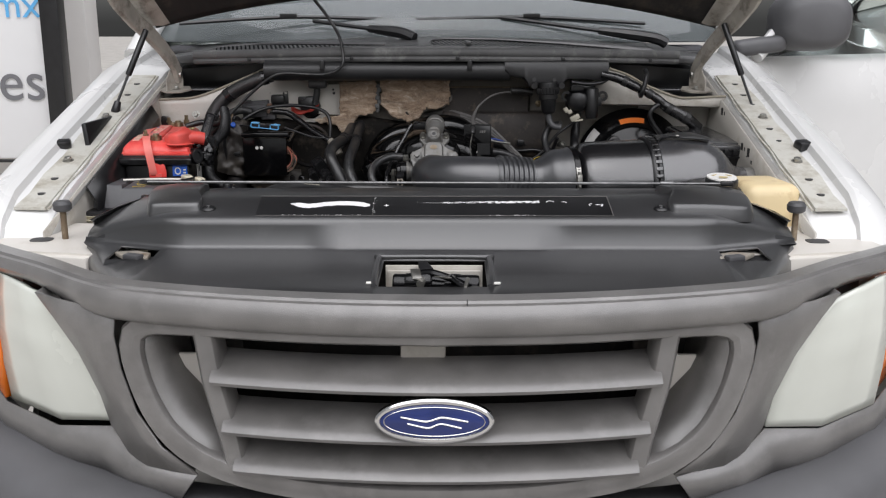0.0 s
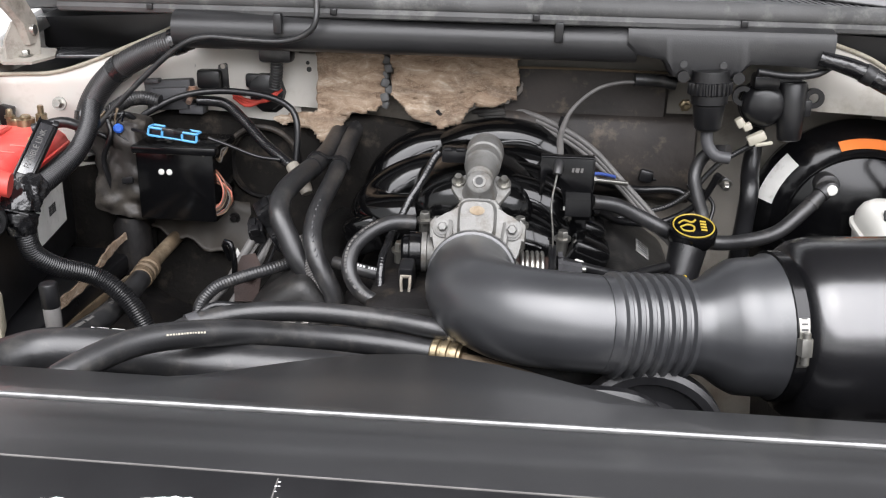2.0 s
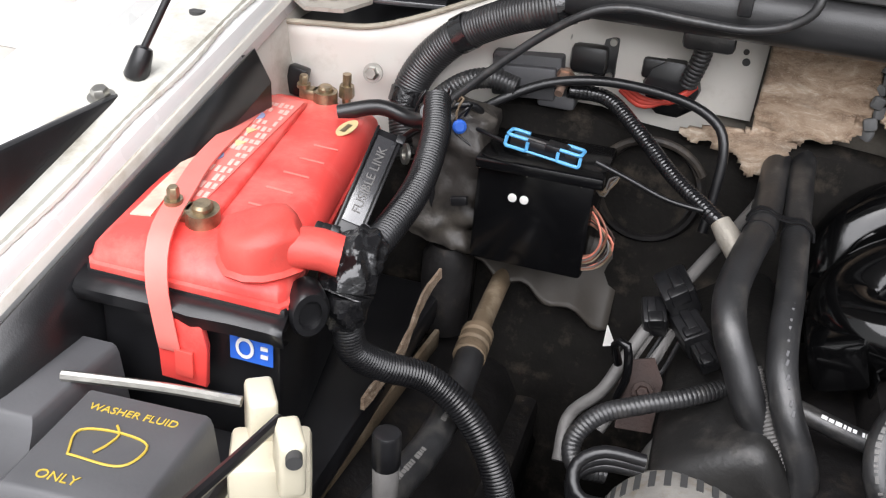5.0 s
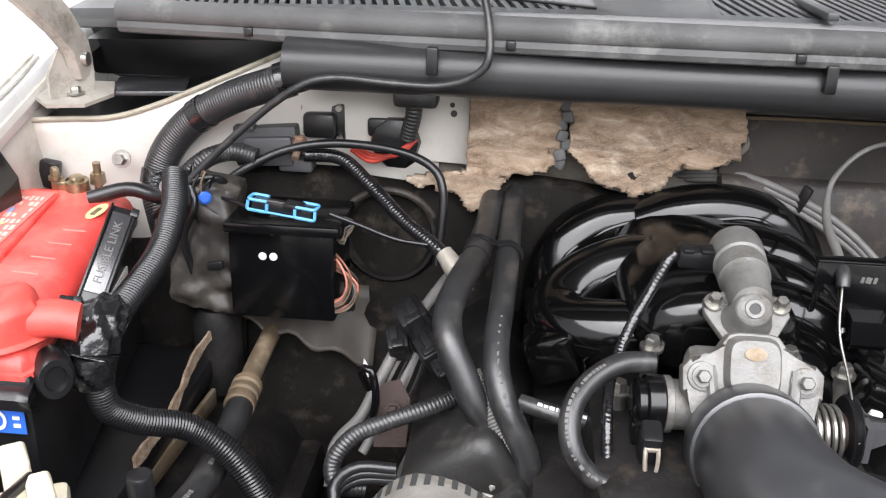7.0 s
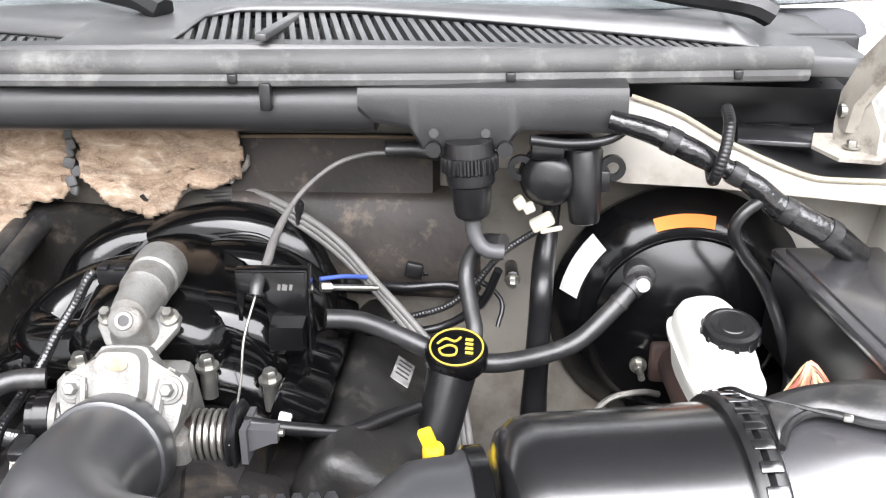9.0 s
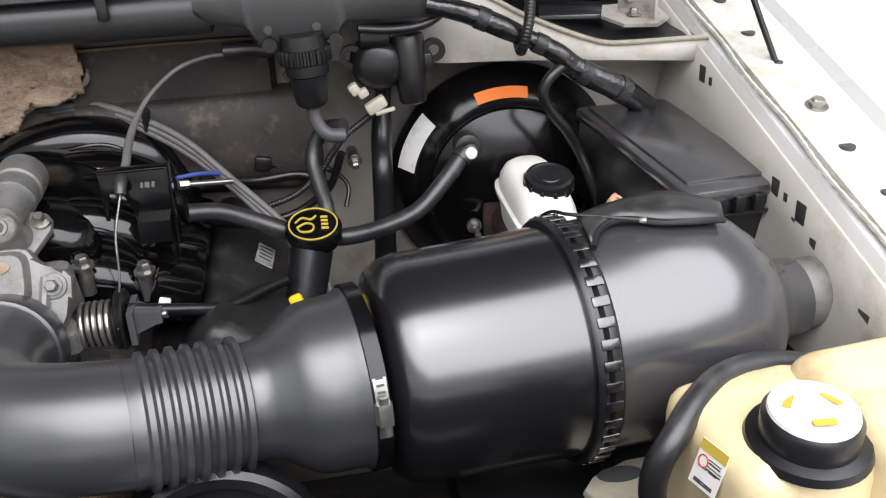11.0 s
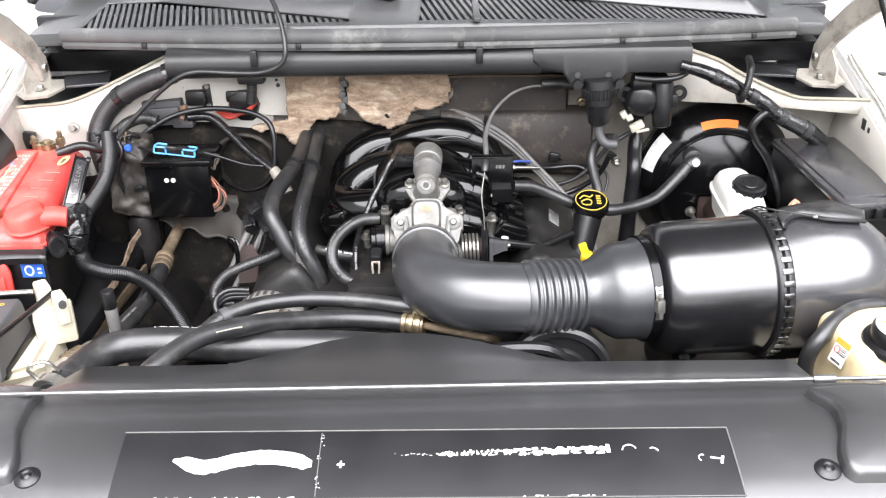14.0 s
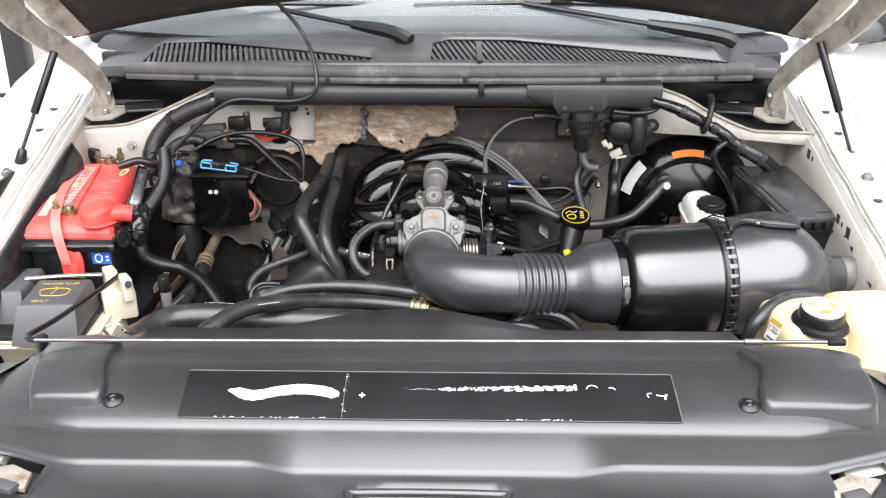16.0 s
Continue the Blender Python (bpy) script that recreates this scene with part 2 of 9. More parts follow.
M_SCUFF = material("scuffed grey paper", (0.34, 0.34, 0.33), 0.5, var=0.2, scale=60, bump=0.05, dirt=(0.12, 0.11, 0.10), amount=0.4, dirt_scale=90)
M_INK = material("dark print", (0.05, 0.05, 0.05), 0.6, var=0.05, bump=0.0)
M_STICKER = material("black decal on cover", (0.012, 0.012, 0.013), 0.32, var=0.2, scale=12, bump=0.03)
M_PAPER = material("worn white decal print", (0.80, 0.80, 0.80), 0.6, var=0.08, scale=80, bump=0.05)
M_EMBLEM = material("deep blue enamel", (0.012, 0.025, 0.13), 0.2, var=0.15, scale=30, bump=0.02, coat=0.5)
M_LENS = material("hazed headlamp plastic", (0.66, 0.68, 0.62), 0.22, var=0.05, scale=6, bump=0.0, coat=0.5)
M_AMBER = material("amber lamp plastic", (0.85, 0.20, 0.02), 0.2, var=0.1, scale=12, bump=0.0, coat=0.4)
M_REDWIRE = material("red wire", (0.55, 0.06, 0.04), 0.5, var=0.1, bump=0.0)
M_WIRES = material("mixed red and tan wire", (0.22, 0.085, 0.055), 0.5, var=0.4, scale=150, bump=0.0)
M_CLOTH = material("black cloth tape", (0.02, 0.02, 0.021), 0.36, var=0.35, scale=60, bump=0.7, grain=160)
M_GREYHOSE = material("grey plastic conduit", (0.13, 0.125, 0.12), 0.5, var=0.2, scale=40, bump=0.2)
M_HOOD = material("dark hood underside", (0.012, 0.010, 0.009), 0.75, var=0.35, scale=10, bump=0.4, grain=120, dirt=(0.06, 0.045, 0.033), amount=0.3)
M_RUST = material("brown rusted casting", (0.034, 0.018, 0.014), 0.7, var=0.35, scale=30, bump=0.4)
M_CONCRETE = material("pale concrete yard", (0.42, 0.40, 0.37), 0.8, var=0.15, scale=1.5, bump=0.3, grain=60, dirt=(0.30, 0.28, 0.25), amount=0.3, dirt_scale=2)
M_BANNER = material("white vinyl banner", (0.80, 0.80, 0.80), 0.5, var=0.02, scale=2, bump=0.0)
M_WALL = material("white plastered wall", (0.72, 0.70, 0.68), 0.8, var=0.06, scale=2, bump=0.2, grain=80)
M_GREYLETTER = material("grey printed letters", (0.16, 0.16, 0.17), 0.5, var=0.03, bump=0.0)
M_CAB = material("dark cabin trim", (0.05, 0.05, 0.055), 0.8, var=0.2, scale=5, bump=0.2)

M_GLASS = bpy.data.materials.new("windscreen glass")
M_GLASS.use_nodes = True
_g = M_GLASS.node_tree.nodes["Principled BSDF"]
_g.inputs["Base Color"].default_value = (0.75, 0.85, 0.82, 1)
_g.inputs["Roughness"].default_value = 0.02
_g.inputs["Transmission Weight"].default_value = 1.0
_g.inputs["IOR"].default_value = 1.5

# pale base colour stands in for dust and the sky's reflection
M_SCREEN = bpy.data.materials.new("windscreen glass paled for dust and sky reflection")
M_SCREEN.use_nodes = True
_g = M_SCREEN.node_tree.nodes["Principled BSDF"]
_g.inputs["Base Color"].default_value = (0.40, 0.44, 0.45, 1)
_g.inputs["Roughness"].default_value = 0.06
_g.inputs["Transmission Weight"].default_value = 0.72
_g.inputs["IOR"].default_value = 1.5


# ---- building blocks ----
def thing(name, label, category, at, group="", kind=""):
    ob = new(name)
    ob.location = at
    ob.empty_display_size = 0.05
    return tagged(ob, label, category, group, kind)


def finish(bm, sharp=38):
    bmesh.ops.recalc_face_normals(bm, faces=bm.faces)
    for f in bm.faces:
        f.smooth = True
    for e in bm.edges:
        if len(e.link_faces) == 2 and e.calc_face_angle(0) > radians(sharp):
            e.smooth = False


def part(name, bm, mat, parent=None, label="", sharp=38):
    finish(bm, sharp)
    me = bpy.data.meshes.new(name)
    bm.to_mesh(me)
    bm.free()
    me.materials.append(mat)
    ob = new(name, me)
    if parent is not None:
        ob.parent = parent
        if parent.type == "EMPTY":
            ob.matrix_parent_inverse = Matrix.Translation(-parent.location)
    if label:
        ob["label"] = label
    return ob


def solo(name, bm, mat, label, category, group="", kind="", sharp=38):
    """A thing that is one mesh."""
    return tagged(part(name, bm, mat, None, "", sharp), label, category, group, kind)


def box(bm, c, s, rot=(0, 0, 0), bevel=0.003, segs=2, taper=1.0):
    m = pose(*c, *rot)
    made = bmesh.ops.create_cube(bm, size=1.0)["verts"]
    for v in made:
        k = taper if v.co.z > 0 else 1.0
        v.co = Vector((v.co.x * s[0] * k, v.co.y * s[1] * k, v.co.z * s[2]))
    if bevel:
        edges = list({e for v in made for e in v.link_edges})
        made = list({v for f in bmesh.ops.bevel(bm, geom=edges, offset=bevel, segments=segs, profile=0.5, affect="EDGES")["faces"] for v in f.verts} | {v for v in made if v.is_valid})
    for v in made:
        v.co = m @ v.co
    return bm


def frame_of(axis):
    z = Vector(axis).normalized()
    x = Vector((0, 0, 1)).cross(z) if abs(z.z) < 0.95 else Vector((1, 0, 0)).cross(z)
    x.normalize()
    return x, z.cross(x), z


def rings(bm, loops, closed=True, caps=True):
    """A skin over loops of points."""
    vs = [[bm.verts.new(p) for p in loop] for loop in loops]
    n = len(vs[0])
    for a, b in zip(vs, vs[1:]):
        for i in range(n if closed else n - 1):
            bm.faces.new((a[i], a[(i + 1) % n], b[(i + 1) % n], b[i]))
    if caps and closed:
        bm.faces.new(vs[0][::-1])
        bm.faces.new(vs[-1])
    return bm


def lathe(bm, at, axis, profile, n=28, caps=True):
    """profile: (distance along the axis, radius)."""
    x, y, z = frame_of(axis)
    at = Vector(at)
    return rings(bm, [[at + z * s + (x * math.cos(a) + y * math.sin(a)) * max(r, 1e-4) for a in (2 * math.pi * i / n for i in range(n))] for s, r in profile], True, caps)


def cyl(bm, p0, p1, r, r1=None, n=20, round_=0.0):
    d = Vector(p1) - Vector(p0)
    h, r1 = d.length, r if r1 is None else r1
    b = min(round_, h / 3)
    prof = [(0, r - b), (b * 0.3, r - b * 0.3), (b, r), (h - b, r1), (h - b * 0.3, r1 - b * 0.3), (h, r1 - b)] if b else [(0, r), (h, r1)]
    return lathe(bm, p0, d, prof, n)


def smooth_path(pts, step):
    """Points at even steps on a smooth curve through pts."""
    pts = [Vector(p) for p in pts]
    ext = [pts[0] * 2 - pts[1]] + pts + [pts[-1] * 2 - pts[-2]]
    fine = []
    for i in range(1, len(ext) - 2):
        p0, p1, p2, p3 = ext[i - 1:i + 3]
        for k in range(16):
            t = k / 16
            fine.append(0.5 * ((2 * p1) + (p2 - p0) * t + (2 * p0 - 5 * p1 + 4 * p2 - p3) * t * t + (3 * p1 - p0 - 3 * p2 + p3) * t ** 3))
    fine.append(pts[-1])
    length = [0.0]
    for a, b in zip(fine, fine[1:]):
        length.append(length[-1] + (b - a).length)
    count = max(2, int(length[-1] / step))
    out, j = [], 0
    for i in range(count + 1):
        want = length[-1] * i / count
        while j < len(fine) - 2 and length[j + 1] < want:
            j += 1
        u = (want - length[j]) / max(1e-9, length[j + 1] - length[j])
        out.append(fine[j].lerp(fine[j + 1], min(1, u)))
    return out, length[-1]


def tube(bm, pts, r, n=12, step=0.008, ribs=0.0, depth=0.12, radii=None):
    """A hose along pts. ribs: their spacing for corrugated conduit. radii: one per point of pts, in place of r."""
    path, total = smooth_path(pts, ribs / 4 if ribs else step)
    count = len(path)
    x = None
    loops = []
    for i, p in enumerate(path):
        d = (path[min(i + 1, count - 1)] - path[max(i - 1, 0)]).normalized()
        if x is None:
            x = frame_of(d)[0]
        x = (x - d * x.dot(d)).normalized()
        y = d.cross(x)
        rr = r
        if radii:
            u = i / (count - 1) * (len(radii) - 1)
            k = min(int(u), len(radii) - 2)
            f = u - k
            f = f * f * (3 - 2 * f)
            rr = radii[k] * (1 - f) + radii[k + 1] * f
        if ribs:
            rr *= 1 - depth * (0, 0.35, 1, 0.35)[i % 4]
        loops.append([p + (x * math.cos(a) + y * math.sin(a)) * rr for a in (2 * math.pi * j / n for j in range(n))])
    return rings(bm, loops)


def prism(bm, outline, m, depth, bevel=0.0):
    """An outline in the xy plane of the pose m, drawn out along its z."""
    lo = [bm.verts.new(m @ Vector((x, y, 0))) for x, y in outline]
    hi = [bm.verts.new(m @ Vector((x, y, depth))) for x, y in outline]
    n = len(lo)
    faces = [bm.faces.new(lo[::-1]), bm.faces.new(hi)] + [bm.faces.new((lo[i], lo[(i + 1) % n], hi[(i + 1) % n], hi[i])) for i in range(n)]
    if bevel:
        bmesh.ops.bevel(bm, geom=list(faces[1].edges) + list(faces[0].edges), offset=bevel, segments=2, profile=0.5, affect="EDGES")
    return bm


def bolt(bm, at, axis, r=0.007, h=0.008):
    a = Vector(axis).normalized()
    cyl(bm, at, Vector(at) + a * h * 0.3, r * 1.5, n=16)
    lathe(bm, Vector(at) + a * h * 0.3, a, [(0, r), (h * 0.6, r), (h * 0.8, r * 0.8)], n=6)
    return bm


def B():
    return bmesh.new()


def solid(ob, thickness, offset=-1.0):
    s = ob.modifiers.new("thickness", "SOLIDIFY")
    s.thickness, s.offset = thickness, offset
    return ob


def face_on(eye_dir, at, roll=0):
    """A pose at a point whose z axis points along eye_dir and whose y axis points up."""
    z = Vector(eye_dir).normalized()
    x = Vector((0, 0, 1)).cross(z) if abs(z.z) < 0.95 else Vector((1, 0, 0))
    x.normalize()
    y = z.cross(x)
    return Matrix.Translation(at) @ Matrix((x, y, z)).transposed().to_4x4() @ pose(0, 0, 0, 0, 0, roll)


def write(parent, text, m, size, mat, name="lettering"):
    """Raised print in the built-in font, as a mesh."""
    cu = bpy.data.curves.new(name, "FONT")
    cu.body, cu.size, cu.align_x, cu.align_y, cu.extrude = text, size, "CENTER", "CENTER", 0.0004
    tmp = bpy.data.objects.new(name, cu)
    scene.collection.objects.link(tmp)
    me = bpy.data.meshes.new_from_object(tmp.evaluated_get(bpy.context.evaluated_depsgraph_get()))
    bpy.data.objects.remove(tmp)
    me.transform(m)
    me.materials.clear()
    me.materials.append(mat)
    ob = new(name, me)
    ob.parent = parent
    if parent.type == "EMPTY":
        ob.matrix_parent_inverse = Matrix.Translation(-parent.location)
    return ob


CX = 0.022


def bow(x, base=1.280, k=0.33):
    """The forward edge of the bowed front end."""
    d = x - CX
    return base + k * d * d + 0.25 * max(0, abs(d) - 0.5) ** 1.2


# ---- setting ----
def build_setting():
    bm = B()
    box(bm, (0, 20, -0.1), (160, 160, 0.2), bevel=0)
    solo("ground", bm, M_CONCRETE, "pale grey concrete yard with faint stains", "ground", kind="structure")
    bm = B()
    box(bm, (-3.6, 5.65, 1.6), (3.0, 0.2, 3.2), bevel=0.01)
    solo("wall_north", bm, M_WALL, "white plastered wall behind the banner", "wall", kind="structure")
    banner = thing("banner", "white vinyl banner with grey and blue lettering on a black post", "banner", (-2.8, 5.0, 0.72))
    bm = B()
    box(bm, (-2.88, 5.0, 1.75), (1.53, 0.012, 2.05), bevel=0.003)
    part("panel", bm, M_BANNER, banner)
    bm = B()
    box(bm, (-2.06, 5.0, 1.5), (0.10, 0.10, 3.0), bevel=0.008)
    part("post", bm, M_BLACK, banner, "black steel post")
    bm = B()
    box(bm, (-2.88, 5.0, 0.71), (1.53, 0.03, 0.015), bevel=0.003)
    part("hem_bar", bm, M_BLACK, banner)
    write(banner, "des", pose(-2.33, 4.985, 1.13, 90), 0.30, M_GREYLETTER)
    write(banner, "mx", pose(-2.24, 4.985, 1.53, 90), 0.20, M_CYAN)


# ---- truck body ----
LIP = {-1: [(0.469, 2.573, 1.320), (0.499, 2.570, 1.306), (0.562, 2.554, 1.279), (0.616, 2.539, 1.257), (0.662, 2.525, 1.244), (0.71, 2.516, 1.242), (0.765, 2.505, 1.240)],
       1: [(0.468, 2.527, 1.323), (0.515, 2.519, 1.307), (0.559, 2.510, 1.283), (0.603, 2.495, 1.264), (0.645, 2.480, 1.250), (0.675, 2.469, 1.249), (0.76, 2.435, 1.256)]}


def edge_z(y):
    return 1.292 - (2.56 - y) * 0.285


def build_open_door(truck):
    """The driver's door stands open, swung out on its front edge."""
    out = Vector((math.sin(radians(58)), math.cos(radians(58)), 0))
    nrm = Vector((-out.y, out.x, 0)) * -1
    hinge = Vector((0.965, 2.90, 0))
    bm = B()
    rings(bm, [[hinge + out * u + nrm * o + Vector((0, 0, z + 0.02 * u)) for z, o in ((0.52, -0.02), (0.56, 0.012), (0.85, 0.022), (1.15, 0.016), (1.30, -0.004), (1.335, -0.03), (1.34, -0.08))] for u in (0, 0.02, 0.3, 0.6, 0.95, 1.0)], closed=False, caps=False)
    solid(part("open_door", bm, M_WHITE, truck, "white driver's door standing open", sharp=30), 0.03, -1.0)
    bm = B()
    tube(bm, [hinge + out * u + Vector((0, 0, z)) for u, z in ((0.02, 1.34), (0.2, 1.50), (0.42, 1.72), (0.6, 1.80), (0.95, 1.82), (1.0, 1.36))], 0.022, n=8, step=0.05)
    part("window_frame", bm, M_WHITE, truck)
    bm = B()
    rings(bm, [[hinge + out * u0 + Vector((0, 0, z)), hinge + out * 0.97 + Vector((0, 0, z))] for u0, z in ((0.03, 1.34), (0.25, 1.55), (0.5, 1.77))], closed=False, caps=False)
    solid(part("door_glass", bm, M_GLASS, truck), 0.005)


def build_body():
    truck = thing("pickup_truck", "white pickup truck parked with its hood propped open", "truck", (0, 3.0, 0))
    for side in (-1, 1):
        bm = B()
        loops = []
        for y, drop, pull in ((1.66, 0.16, 0.10), (1.70, 0.075, 0.05), (1.76, 0.02, 0.025), (1.84, 0.0, 0.01), (2.0, 0, 0), (2.2, 0, 0), (2.4, 0, 0), (2.62, 0, 0), (2.86, 0.03, 0)):
            z = edge_z(y) - drop
            prof = [(0.748, -0.03), (0.76, -0.004), (0.768, 0), (0.835, 0.003), (0.846, 0.008), (0.852, 0.022), (0.862, 0.027), (0.885, 0.024), (0.925, 0.002), (0.96, -0.05), (0.985, -0.17), (0.99, -0.40), (0.98, -0.62)]
            loops.append([Vector((side * (x - pull * (x - 0.7) * 3), y, z + dz)) for x, dz in prof])
        rings(bm, loops, closed=False, caps=False)
        ob = part("fender", bm, M_WHITE, truck, "glossy white front fender with worn inner flange", sharp=30)
        solid(ob, 0.004, 1.0 if side < 0 else -1.0)
        # flange strip with slots on the inner edge
        bm = B()
        rings(bm, [[Vector((side * x, y, edge_z(y) + dz)) for x, dz in ((0.768, 0.002), (0.832 - 0.006 * (i % 2), 0.003), (0.832 - 0.006 * (i % 2), 0.008), (0.769, 0.008))] for i, y in enumerate((1.80, 1.86, 1.95, 2.05, 2.16, 2.24, 2.36, 2.48, 2.57))])
        flange = part("flange", bm, M_FLANGE, truck, "scuffed white flange strip")
        for y in (1.86, 1.93, 2.13, 2.2, 2.42, 2.5):
            bm = B()
            cyl(bm, (side * 0.80, y, edge_z(y) + 0.004), (side * 0.80, y, edge_z(y) + 0.0095), 0.008 if y != 2.13 else 0.006, n=12)
            part("hole", bm, M_INK, flange)
        for y in (2.02, 2.27):
            bm = B()
            bolt(bm, (side * 0.805, y, edge_z(y) + 0.006), (0, -0.27, 1), 0.008, 0.01)
            part("bolt", bm, M_STEEL, flange)
        bm = B()
        tube(bm, [(side * (0.764 + 0.002 * math.sin(y * 37)), y, edge_z(y) + 0.004) for y in [1.80 + 0.035 * k for k in range(23)]], 0.0030, n=6, step=0.009, ribs=0.016, depth=0.25)
        part("sealer_bead", bm, M_FLANGE, flange, "dirty beige seam sealer bead")
        bm = B()
        box(bm, (side * 0.842, 2.09, edge_z(2.09) + 0.014), (0.035, 0.03, 0.022), (16, 0, 20), bevel=0.006)
        part("rubber_stop", bm, M_BLACK, flange, "black rubber hood stop")
        # apron below the flange
        bm = B()
        rings(bm, [[Vector((side * 0.752, y, edge_z(y) - 0.012)), Vector((side * 0.75, y, edge_z(y) - 0.07)), Vector((side * 0.735, y, edge_z(y) - 0.16)), Vector((side * 0.73, y, 0.82)), Vector((side * 0.70, y, 0.62))] for y in (1.74, 1.9, 2.1, 2.3, 2.5, 2.64)], closed=False, caps=False)
        ob = part("inner_apron", bm, M_BAY, truck, "dusty off-white inner wing panel")
        solid(ob, 0.004)
        for y, dz, s in ((2.417, 0.033, 0.016), (2.395, 0.030, 0.008), (2.229, 0.047, 0.016), (2.208, 0.044, 0.008), (2.189, 0.057, 0.009), (2.178, 0.040, 0.018), (2.151, 0.054, 0.012), (2.06, 0.06, 0.018)):
            bm = B()
            box(bm, (side * 0.7515, y, edge_z(y) - dz), (0.010, s, s * 1.2), bevel=0.001)
            part("slot", bm, M_INK, ob)
        if side < 0:
            bm = B()
            rings(bm, [[Vector((-0.742, y, edge_z(y) - 0.02)), Vector((-0.725, y, edge_z(y) - 0.05)), Vector((-0.72, y, 0.98))] for y in (1.95, 2.1, 2.25, 2.42)], closed=False, caps=False)
            solid(part("splash_panel", bm, M_BLACK, truck, "black plastic splash panel"), 0.004)
        # door and cab side
        if side > 0:
            continue
        bm = B()
        rings(bm, [[Vector((side * 0.968, y, z)) + Vector((side * o, 0, 0)) for z, o in ((0.5, 0.0), (0.75, 0.012), (1.0, 0.015), (1.2, 0.004), (1.33, -0.03), (1.35, -0.05), (1.34, -0.09))] for y in (2.87, 3.2, 3.9, 4.8)], closed=False, caps=False)
        solid(part("door", bm, M_WHITE, truck, "white cab door skin", sharp=30), 0.02, 1.0 if side < 0 else -1.0)
        bm = B()
        tube(bm, [(side * 0.90, 2.80, 1.34), (side * 0.86, 3.05, 1.52), (side * 0.80, 3.42, 1.78), (side * 0.76, 3.7, 1.86)], 0.035, n=10, step=0.05)
        part("pillar", bm, M_WHITE, truck)
        bm = B()
        rings(bm, [[Vector((side * (0.90 - 0.12 * k), 2.98 + 0.45 * k, 1.35 + 0.45 * k)), Vector((side * (0.90 - 0.12 * k), 4.6, 1.35 + 0.45 * k))] for k in (0, 0.5, 1)], closed=False, caps=False)
        solid(part("side_window", bm, M_GLASS, truck), 0.005)
    build_open_door(truck)
    for side in (1,):
        # door mirror
        mirror = thing("door_mirror", "dark grey plastic door mirror on the truck door", "mirror", (side * 1.0, 2.92, 1.36), "door mirrors")
        bm = B()
        sx = side
        rings(bm, [[Vector((sx * (1.15 + (w * math.cos(a)) * abs(math.cos(a)) ** -0.3), y, 1.445 + h * math.sin(a) * abs(math.sin(a) + 1e-6) ** -0.3)) for a in (2 * math.pi * (i + 0.5) / 28 for i in range(28))] for y, w, h in ((2.86, 0.07, 0.05), (2.87, 0.095, 0.072), (2.90, 0.112, 0.085), (2.96, 0.118, 0.09), (3.0, 0.115, 0.088))])
        part("housing", bm, M_BUMPER, mirror, "", sharp=60)
        bm = B()
        box(bm, (sx * 0.99, 2.93, 1.372), (0.16, 0.09, 0.05), (0, -8 * sx, 0), bevel=0.02, segs=4)
        part("arm", bm, M_BUMPER, mirror)
        bm = B()
        box(bm, (sx * 1.15, 3.003, 1.445), (0.19, 0.006, 0.14), bevel=0.002)
        part("mirror_glass", bm, M_CHROME, mirror)
    # windscreen, roof and cabin
    bm = B()
    rings(bm, [[Vector((x, y0 + 0.16 * (x / 0.8) ** 2 * (1 - 0.4 * k), z0)) for x in [0.86 * (i / 10 - 1) * (1 - 0.13 * k) for i in range(21)]] for k, y0, z0 in ((0, 2.70, 1.385), (0.33, 2.93, 1.53), (0.66, 3.17, 1.67), (1, 3.42, 1.80))], closed=False, caps=False)
    ob = part("windscreen", bm, M_SCREEN, truck, "raked clear windscreen reflecting the pale sky")
    solid(ob, 0.005)
    bm = B()
    box(bm, (0, 4.15, 1.85), (1.56, 1.5, 0.08), bevel=0.035, segs=4)
    part("roof", bm, M_WHITE, truck)
    bm = B()
    box(bm, (0, 4.85, 1.2), (1.75, 0.06, 1.3), bevel=0.02)
    part("cab_back", bm, M_CAB, truck)
    bm = B()
    box(bm, (0, 3.12, 1.27), (1.66, 0.62, 0.16), (-6, 0, 0), bevel=0.04, segs=3)
    part("dashboard", bm, M_CAB, truck, "dark cabin dashboard")
    bm = B()
    box(bm, (0, 3.8, 0.55), (1.7, 2.0, 0.06), bevel=0.01)
    part("cab_floor", bm, M_CAB, truck)
    # firewall: stained paint, darkened to stand in for the shade on it
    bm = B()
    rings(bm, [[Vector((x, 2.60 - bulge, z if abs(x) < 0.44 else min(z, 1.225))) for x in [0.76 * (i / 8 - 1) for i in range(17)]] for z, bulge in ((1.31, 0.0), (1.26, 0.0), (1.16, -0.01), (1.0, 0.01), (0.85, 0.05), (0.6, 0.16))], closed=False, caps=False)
    solid(part("firewall", bm, M_FIREWALL, truck, "painted firewall with dusty stains, shade in its colour"), 0.006)
    # near-black sheets carry the shade of the lower firewall in their colour
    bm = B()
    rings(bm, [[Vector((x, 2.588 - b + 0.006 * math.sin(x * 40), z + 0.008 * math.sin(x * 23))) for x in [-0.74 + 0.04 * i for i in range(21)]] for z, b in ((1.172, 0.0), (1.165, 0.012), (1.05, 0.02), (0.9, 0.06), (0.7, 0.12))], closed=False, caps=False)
    solid(part("lower_insulation", bm, M_FELT, truck, "sooty insulation low on the firewall, shade in its colour"), 0.01)
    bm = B()
